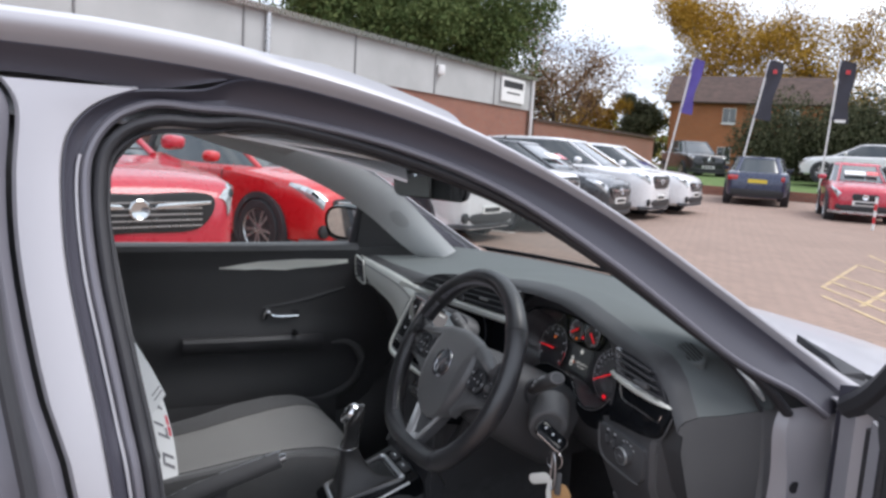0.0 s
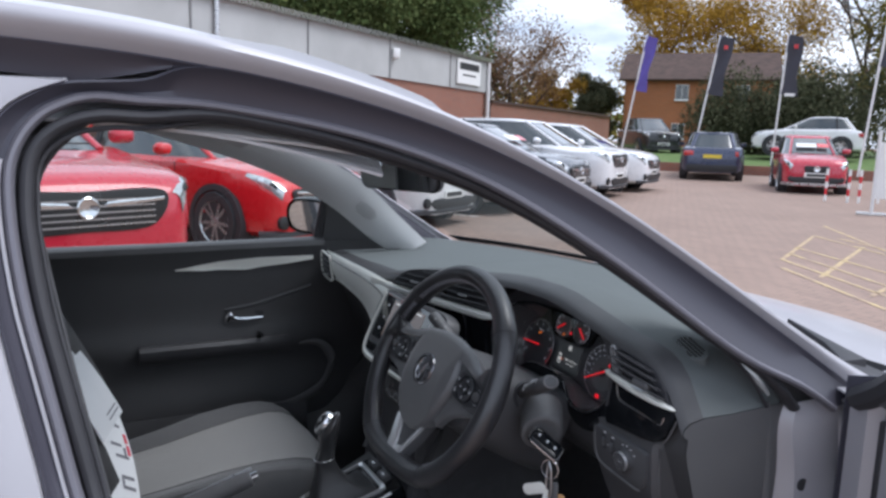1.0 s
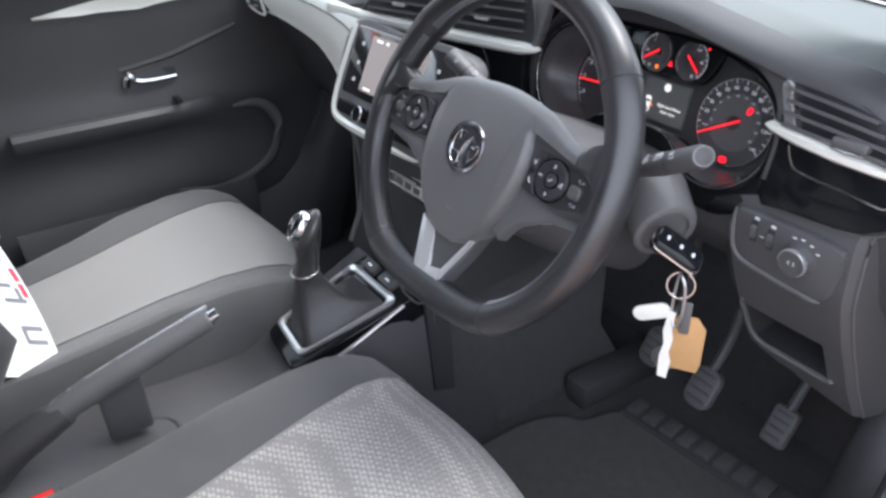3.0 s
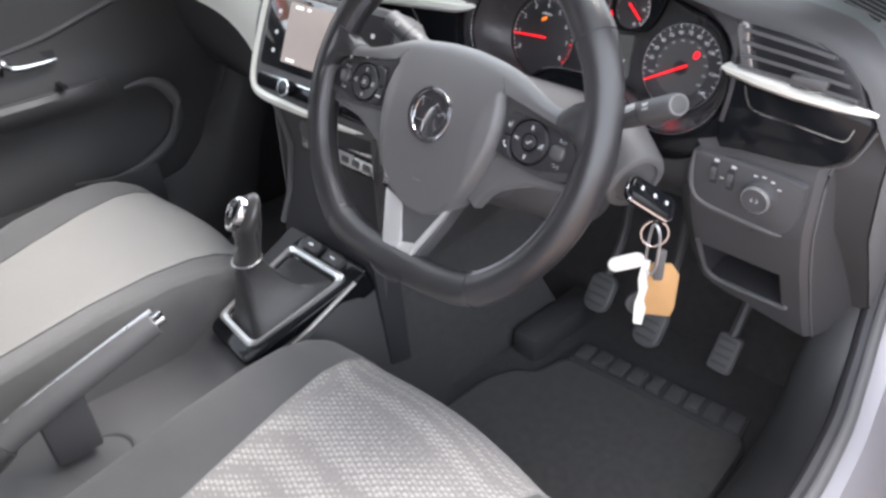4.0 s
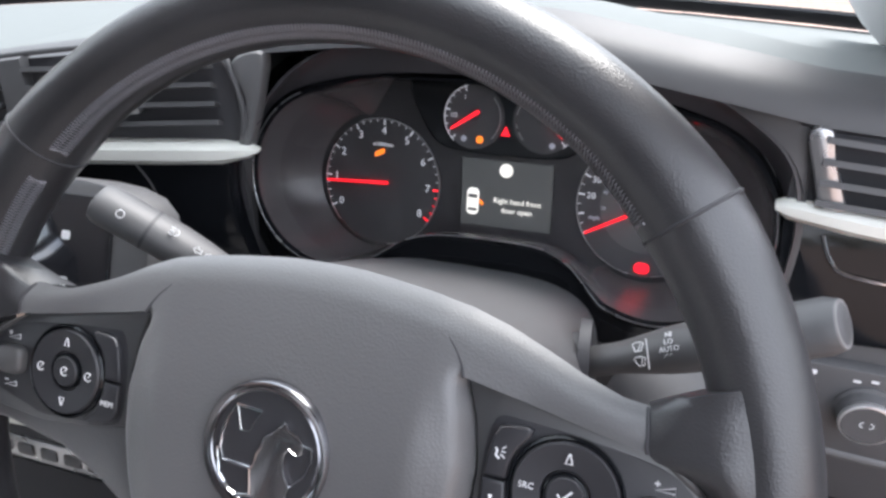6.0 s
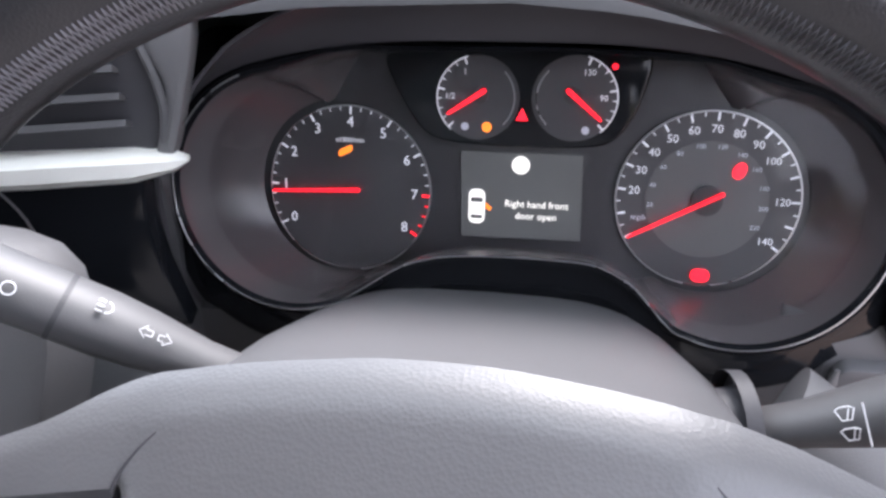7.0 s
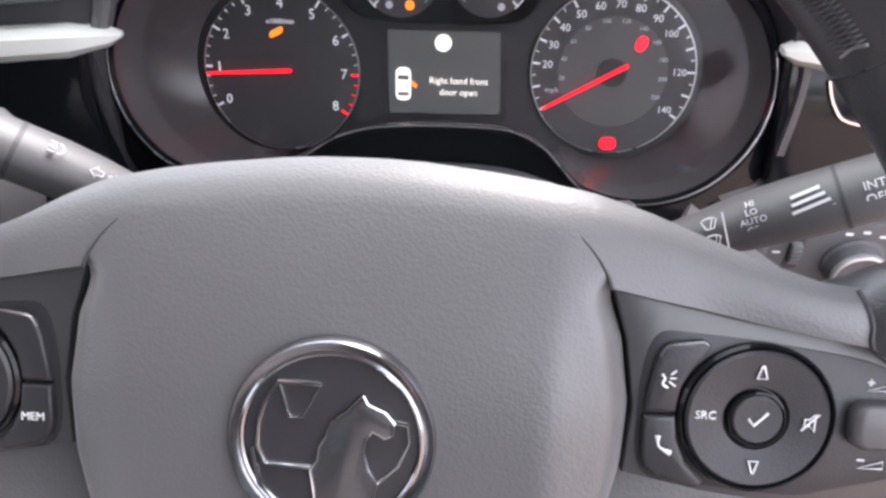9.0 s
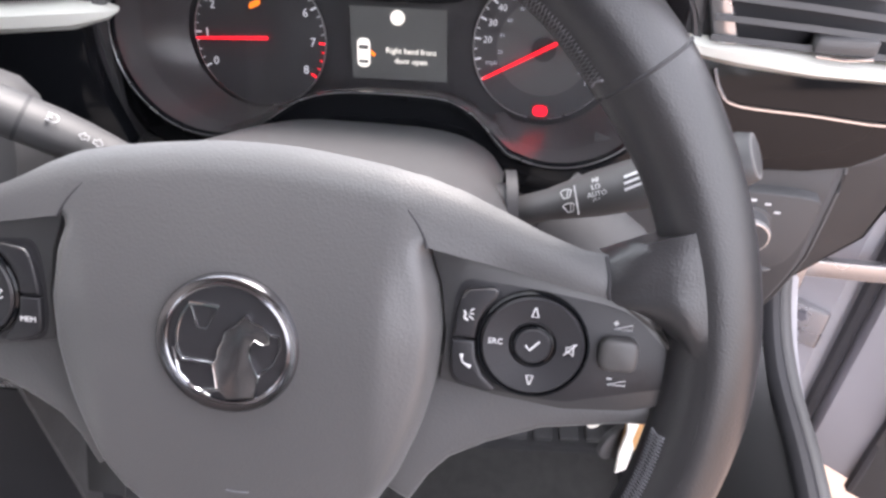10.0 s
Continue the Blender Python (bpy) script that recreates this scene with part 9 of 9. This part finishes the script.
part("gutter", sweep([P0 + wn * 0.12 + V((0, 0, EAVE + 0.02)), P1 + wn * 0.12 + V((0, 0, EAVE + 0.02))], [(-0.10, -0.06), (0.10, -0.06), (0.13, 0.07), (-0.13, 0.07)]), SATIN, shop, "grey gutter")
part("roof", thick([[P0 + wn * 0.1 + V((0, 0, EAVE + 0.08)), P1 + wn * 0.1 + V((0, 0, EAVE + 0.08))], [P0 - wn * 9 + V((0, 0, EAVE + 1.2)), P1 - wn * 9 + V((0, 0, EAVE + 1.2))]], 0.06), TILES, shop, "dark sheet roof", smooth=False)
part("end_wall", wall_box((P1.x, P1.y), (P1.x - wn.x * 9, P1.y - wn.y * 9), -0.5, EAVE, 0.3), REDBRICK, shop, "brick end wall", smooth=False)
part("downpipe", tube([P1 + wn * 0.14 - wd * 0.15 + V((0, 0, 0)), P1 + wn * 0.14 - wd * 0.15 + V((0, 0, EAVE))], 0.07, 8), POLE, shop, "white downpipe")
part("downpipe", tube([P0 + wd * 8.7 + wn * 0.14 + V((0, 0, 0)), P0 + wd * 8.7 + wn * 0.14 + V((0, 0, EAVE))], 0.06, 8), SATIN, shop, "grey downpipe")
part("wall_lamp", box(-0.12, 0.12, -0.12, 0.12, -0.16, 0.16, 0.04), PLAINWHITE, shop, "white wall lamp", m=Matrix.Translation(P0 + wd * 16.2 + wn * 0.15 + V((0, 0, 3.9))))
SB = basis(P1 - wd * 1.85 + wn * 0.09 + V((0, 0, 3.76)), wd, (0, 0, 1), wn)
sgn = part("sign_board", slab(roundrect(1.9, 0.90, 0.03, 2), 0.0, 0.06), PLAINWHITE, shop, "white sign board", m=SB)
part("sign_bar", slab(roundrect(1.6, 0.26, 0.03, 2, 0.0, 0.20), 0.06, 0.065), BLACKINK, sgn, m=SB)
part("sign_bar", slab(roundrect(1.1, 0.06, 0.01, 2, 0.0, -0.12), 0.06, 0.065), BLACKINK, sgn, m=SB)

bw = thing("boundary_wall", (-28, 21, 0), "red brick boundary wall behind the parked cars", "wall", kind="structure")
part("wall_face", wall_box((-24.4, 15.0), (-33.0, 28.5), -0.3, 2.75, 0.25), REDBRICK, bw, "red brick", smooth=False)
part("coping", wall_box((-24.3, 15.0), (-32.9, 28.6), 2.75, 2.85, 0.33), TILES, bw, "coping", smooth=False)
lowb = thing("low_wall", (-16, 20.5, 0.2), "low red brick wall along the grass bank", "wall", kind="structure")
part("wall_face", wall_box((-27.0, 13.8), (-3.5, 28.2), -0.2, 0.62, 0.22), REDBRICK, lowb, "red brick", smooth=False)
bank = [[V((x, y, z)) for x, y, z in ((-27.2, 14.1, 0.60), (-16.1, 20.95, 0.60), (-3.6, 28.5, 0.60))], [V((x, y, z)) for x, y, z in ((-29.2, 16.6, 0.85), (-18.2, 23.8, 0.85), (-5.5, 31.5, 0.85))], [V((x, y, z)) for x, y, z in ((-36, 26, 1.05), (-25, 33.5, 1.05), (-12, 41.5, 1.05))], [V((x, y, z)) for x, y, z in ((-56, 52, 1.1), (-45, 60, 1.1), (-32, 68, 1.1))]]
lone("grass_bank", thick(bank, 0.1), GRASS, "mown green grass bank behind the low wall", "grass", kind="structure")

house = thing("house", (-34, 34, 0.8), "two-storey orange brick house with a brown tiled roof", "house")
ha, hb_ = V((-36.0, 32.15, 0)), V((-29.4, 38.35, 0))
hd = (hb_ - ha).normalized()
hn_ = V((-hd.y, hd.x, 0))
if hn_.x > 0:
    hn_ = -hn_
for a, b in ((ha, hb_), (hb_, hb_ + hn_ * 7), (hb_ + hn_ * 7, ha + hn_ * 7), (ha + hn_ * 7, ha)):
    part("wall", wall_box((a.x, a.y), (b.x, b.y), 0.2, 5.5, 0.25), ORANGEBRICK, house, "orange brick wall", smooth=False)
rl, rr_ = ha - hd * 0.4, hb_ + hd * 0.4
part("roof", thick([[rl - hn_ * 0.45 + V((0, 0, 5.35)), rr_ - hn_ * 0.45 + V((0, 0, 5.35))], [rl + hn_ * 3.5 + V((0, 0, 7.4)), rr_ + hn_ * 3.5 + V((0, 0, 7.4))], [rl + hn_ * 7.45 + V((0, 0, 5.35)), rr_ + hn_ * 7.45 + V((0, 0, 5.35))]], 0.12), TILES, house, "brown tiled roof", smooth=False)
for a, zz in ((3.6, 4.55), (7.2, 4.55), (3.5, 2.1), (7.0, 2.1)):
    WM = basis(ha + hd * a - hn_ * 0.10 + V((0, 0, zz)), hd, (0, 0, 1), -hn_)
    wf = part("window", slab(roundrect(0.80, 0.95, 0.01, 1), -0.1, 0.02), PLAINWHITE, house, "white framed window", m=WM, smooth=False)
    for sx in (-0.22, 0.22):
        part("pane", slab(roundrect(0.355, 0.87, 0.01, 1, sx * 0.88), 0.02, 0.026), PANE, wf, m=WM, smooth=False)
    part("sill", box(-0.46, 0.46, -0.55, -0.48, 0.0, 0.09), PLAINWHITE, wf, m=WM)

# ---- flags, posts ----
FLAGS = ((V((-19.75, 17.9)), V((-19.1, 18.3)), (0.12, 0.09, 0.36), 0.36, 1.9), (V((-18.1, 19.9)), V((-17.5, 20.25)), (0.05, 0.05, 0.065), 0.48, 2.0), (V((-16.1, 21.75)), V((-15.85, 21.7)), (0.05, 0.05, 0.065), 0.50, 2.0), (V((-11.85, 20.2)), V((-11.55, 20.5)), (0.05, 0.05, 0.065), 0.7, 2.2))
for k, (b, t_, col, fw, fh) in enumerate(FLAGS):
    fl_ = thing("flag_pole", (b.x, b.y, 0.55), "white pole with a tall " + ("blue" if k == 0 else "dark") + " banner flag", "flag", "forecourt flags")
    B_, T_ = V((b.x, b.y, 0.5)), V((t_.x, t_.y, 5.15 if k < 3 else 6.6))
    part("pole", tube([B_, B_.lerp(T_, 0.5), T_], 0.034, 8), POLE, fl_, "white pole")
    side_ = V((0.62, 0.78, 0))
    fr = []
    for f in np.linspace(0.0, 1.0, 14):
        p = T_.lerp(B_, f * fh / 4.6)
        fr.append([p + side_ * (fw * u) + V((0.03 * math.sin(9 * f + 5 * u), -0.05 * math.sin(7 * f + 4 * u), -0.10 * u)) for u in np.linspace(0.03, 1, 6)])
    part("banner", thick(fr, 0.004), material("banner_cloth", col, 0.8, mottle=0.12, mottle_scale=3), fl_, "hanging cloth banner")
    if k:
        q = T_.lerp(B_, 0.09) + side_ * fw * 0.55
        part("banner_mark", slab([(0.10 * math.cos(a) * (1 if i % 2 else 0.55), 0.10 * math.sin(a) * (1 if i % 2 else 0.55)) for i, a in enumerate(np.linspace(0, 6.283, 9)[:-1])], 0.0, 0.03), RED2, fl_, "small red emblem", m=basis(q + V((0.05, -0.04, 0)), side_, (0, 0, 1), (0.78, -0.62, 0)))
    if k == 2:
        q = T_.lerp(B_, 0.44) + side_ * fw * 0.55
        part("banner_mark", slab(roundrect(0.34, 0.10, 0.01, 2), 0.0, 0.03), PLAINWHITE, fl_, "white lettering bar", m=basis(q + V((0.05, -0.04, 0)), side_, (0, 0, 1), (0.78, -0.62, 0)))
BANDRED = material("red_band", (0.6, 0.03, 0.04), 0.5)
for x, y in ((-8.56, 14.03), (-8.18, 14.23), (-8.03, 14.38), (-7.83, 14.73)):
    po = thing("bollard", (x, y, gz(x, y)), "red and white banded post", "post", "banded posts")
    for k in range(5):
        part("band", turn([(0.028, 0), (0.028, 0.14)], 12, Matrix.Translation((x, y, gz(x, y) + 0.14 * k))), BANDRED if k % 2 else PLAINWHITE, po)
bs_ = thing("banner_stand", (-6.4, 12.3, gz(-6.4, 12.3)), "white and red display stand on the forecourt", "stand")
zz = gz(-6.4, 12.3)
part("stand_frame", join(tube([V((-6.6, 12.1, zz + 0.03)), V((-6.0, 12.5, zz + 0.03))], 0.03, 6), tube([V((-6.4, 12.23, zz)), V((-6.4, 12.23, zz + 1.5))], 0.03, 6), tube([V((-6.15, 12.4, zz)), V((-6.15, 12.4, zz + 1.7))], 0.03, 6)), POLE, bs_, "white tube frame")
part("stand_panel", box(-0.16, 0.16, -0.01, 0.01, 0.3, 1.3), PLAINWHITE, bs_, "white panel", m=basis((-6.27, 12.32, zz), (0.83, 0.55, 0), (-0.55, 0.83, 0), (0, 0, 1)))

# ---- trees and hedges ----
BARK = two_tone("bark", (0.05, 0.04, 0.032), (0.10, 0.08, 0.06), 6.0, 0.95, bump=0.6)


def leafmat(name, a, b):
    m = bpy.data.materials.new(name)
    m.use_nodes = True
    nt = m.node_tree
    bs = nt.nodes["Principled BSDF"]
    bs.inputs["Roughness"].default_value = 0.9
    bs.inputs["Specular IOR Level"].default_value = 0.12
    ge = nt.nodes.new("ShaderNodeNewGeometry")
    rp = nt.nodes.new("ShaderNodeValToRGB")
    rp.color_ramp.elements[0].color, rp.color_ramp.elements[1].color = (*a, 1), (*b, 1)
    nt.links.new(ge.outputs["Random Per Island"], rp.inputs["Fac"])
    nt.links.new(rp.outputs["Color"], bs.inputs["Base Color"])
    return m


# green, rusty and dark tones are lightened to carry the haze
GREENLEAF = leafmat("green_leaves", (0.05, 0.08, 0.025), (0.125, 0.15, 0.055))
GOLDLEAF = leafmat("golden_leaves", (0.22, 0.125, 0.015), (0.46, 0.28, 0.045))
RUSTLEAF = leafmat("rusty_leaves", (0.17, 0.10, 0.06), (0.30, 0.19, 0.11))
DARKLEAF = leafmat("dark_leaves", (0.045, 0.055, 0.030), (0.115, 0.115, 0.065))
MIXLEAF = leafmat("turning_leaves", (0.05, 0.075, 0.02), (0.24, 0.18, 0.05))


def leaves(rng, centres, count, size):
    """Small leaf quads scattered round the given (centre, radius) clumps."""
    g = np.random.default_rng(rng.randrange(1 << 30))
    C_ = np.array([tuple(c) for c, r in centres])
    R_ = np.array([r for c, r in centres])
    i = g.integers(0, len(centres), count)
    d = g.normal(size=(count, 3)) * (1, 1, 0.8)
    d /= np.linalg.norm(d, axis=1)[:, None]
    p = C_[i] + d * (R_[i] * g.random(count) ** 0.45)[:, None]
    u = g.normal(size=(count, 3))
    u /= np.linalg.norm(u, axis=1)[:, None]
    w = np.cross(u, g.normal(size=(count, 3)))
    w /= np.linalg.norm(w, axis=1)[:, None] + 1e-9
    s = (size * g.uniform(0.6, 1.4, count))[:, None]
    vs = np.stack([p - u * s, p + w * s * 0.5, p + u * s, p - w * s * 0.5], 1).reshape(-1, 3)
    me = bpy.data.meshes.new("crown")
    me.from_pydata(vs.tolist(), [], np.arange(count * 4).reshape(-1, 4).tolist())
    return me


def tree(x, y, h, spread, mat, label, count=2600, size=0.20, seed=1, bare=False, base=0.0):
    rng = random.Random(seed)
    t = thing("tree", (x, y, base), label, "tree", "trees")
    O = V((x, y, base))
    trunk = [O + V((0.1 * math.sin(k), 0.1 * math.cos(2 * k), h * 0.62 * k / 6)) for k in range(7)]
    bm = tube(trunk, 0.022 * h, 8, scale=[1.25, 1.0, 0.9, 0.78, 0.65, 0.5, 0.35])
    ends = []
    for k in range(11):
        st_ = trunk[2 + k % 5]
        a = k * 2.4 + rng.random()
        e = st_ + V((math.cos(a) * spread * rng.uniform(0.45, 0.95), math.sin(a) * spread * rng.uniform(0.45, 0.95), h * rng.uniform(0.12, 0.42)))
        m_ = st_.lerp(e, 0.5) + V((0, 0, -0.04 * h))
        bm = join(bm, tube([st_, m_, e], 0.008 * h, 6, scale=[1.0, 0.7, 0.3]))
        ends += [e, st_.lerp(e, 0.65)]
        for j in range(12 if bare else 2):
            e2 = m_.lerp(e, rng.random()) + V((rng.gauss(0, 1), rng.gauss(0, 1), abs(rng.gauss(0.8, 0.6)))) * spread * 0.22
            bm = join(bm, tube([m_.lerp(e, rng.random() * 0.7), e2], 0.0032 * h, 5, scale=[1.0, 0.3]))
            ends.append(e2)
    ends.append(O + V((0, 0, h * 0.85)))
    part("trunk", bm, BARK, t, "bark trunk and limbs")
    if count:
        me = leaves(rng, [(e, spread * rng.uniform(0.20, 0.36)) for e in ends], count, size)
        me.materials.append(mat)
        cr = new("crown", me)
        cr.parent, cr.matrix_parent_inverse = t, t.matrix_basis.inverted()
        cr["label"] = "crown of many small leaves"
    return t


tree(-44, 19, 14.5, 8.5, GREENLEAF, "large green tree behind the workshop", 60000, 0.13, 3)
tree(-38, 12, 12.5, 6.5, GREENLEAF, "large green tree behind the workshop", 44000, 0.13, 13)
tree(-45, 29, 10.5, 5.0, RUSTLEAF, "thin rusty autumn tree", 14000, 0.09, 5, bare=True)
tree(-52, 38, 6.5, 2.6, GOLDLEAF, "small golden tree beyond the wall", 16000, 0.10, 6)
tree(-50, 41, 7.4, 2.4, DARKLEAF, "small rounded dark green tree", 24000, 0.10, 7)
tree(-46, 45, 15, 6.2, GOLDLEAF, "tall golden autumn tree behind the house", 40000, 0.12, 8)
tree(-40, 50, 14, 5.5, GOLDLEAF, "tall golden autumn tree behind the house", 22000, 0.11, 18, bare=True)
tree(-30, 48, 15, 6.0, RUSTLEAF, "tall nearly bare tree", 2600, 0.08, 9, bare=True)
tree(-25, 52, 16, 6.5, RUSTLEAF, "tall nearly bare tree", 2600, 0.08, 19, bare=True)
tree(-19, 50, 15, 6.0, RUSTLEAF, "tall nearly bare tree", 2200, 0.08, 29, bare=True)
tree(-17.5, 34, 6.8, 3.6, MIXLEAF, "green and yellow tree behind the bank", 15000, 0.09, 10, base=0.8)
tree(-12.5, 37, 8.0, 4.2, MIXLEAF, "green and yellow tree behind the bank", 15000, 0.09, 11, base=0.8)
tree(-7.5, 36, 8.5, 4.2, GREENLEAF, "green tree behind the bank", 15000, 0.10, 12, base=0.8)


def hedge(pts, w, h, mat, name, label, count, size, seed, z0=0.4):
    rng = random.Random(seed)
    cs = []
    for a, b in zip(pts, pts[1:]):
        for k in range(9):
            p = V((*a, 0)).lerp(V((*b, 0)), rng.random())
            cs.append((p + V((rng.gauss(0, w * 0.25), rng.gauss(0, w * 0.25), z0 + h * rng.uniform(0.15, 0.75))), h * 0.36))
    me = leaves(rng, cs, count, size)
    me.materials.append(mat)
    return tagged(new(name, me), label, "hedge", kind="stuff")


hedge([(-22.3, 26.1), (-20.4, 27.9), (-18.4, 29.4)], 2.6, 4.4, DARKLEAF, "dark_shrubs", "large dense dark green shrubs behind the flags", 60000, 0.065, 21)
ringp = [(95 * math.cos(a), 95 * math.sin(a)) for a in np.linspace(0, 2 * math.pi, 41)]
hedge(ringp, 10, 9.5, MIXLEAF, "far_woods", "belt of autumn woods round the site", 40000, 0.5, 22, z0=0.0)

# the forecourt lies slightly askew to the car
AROUND = Matrix.Translation((1.48, -0.5, 0)) @ Matrix.Rotation(radians(1.5), 4, "Z") @ Matrix.Translation((-1.48, 0.5, 0))
for ob in list(scene.objects):
    if ob not in INDOORS and ob.parent is None:
        ob.matrix_basis = AROUND @ ob.matrix_basis
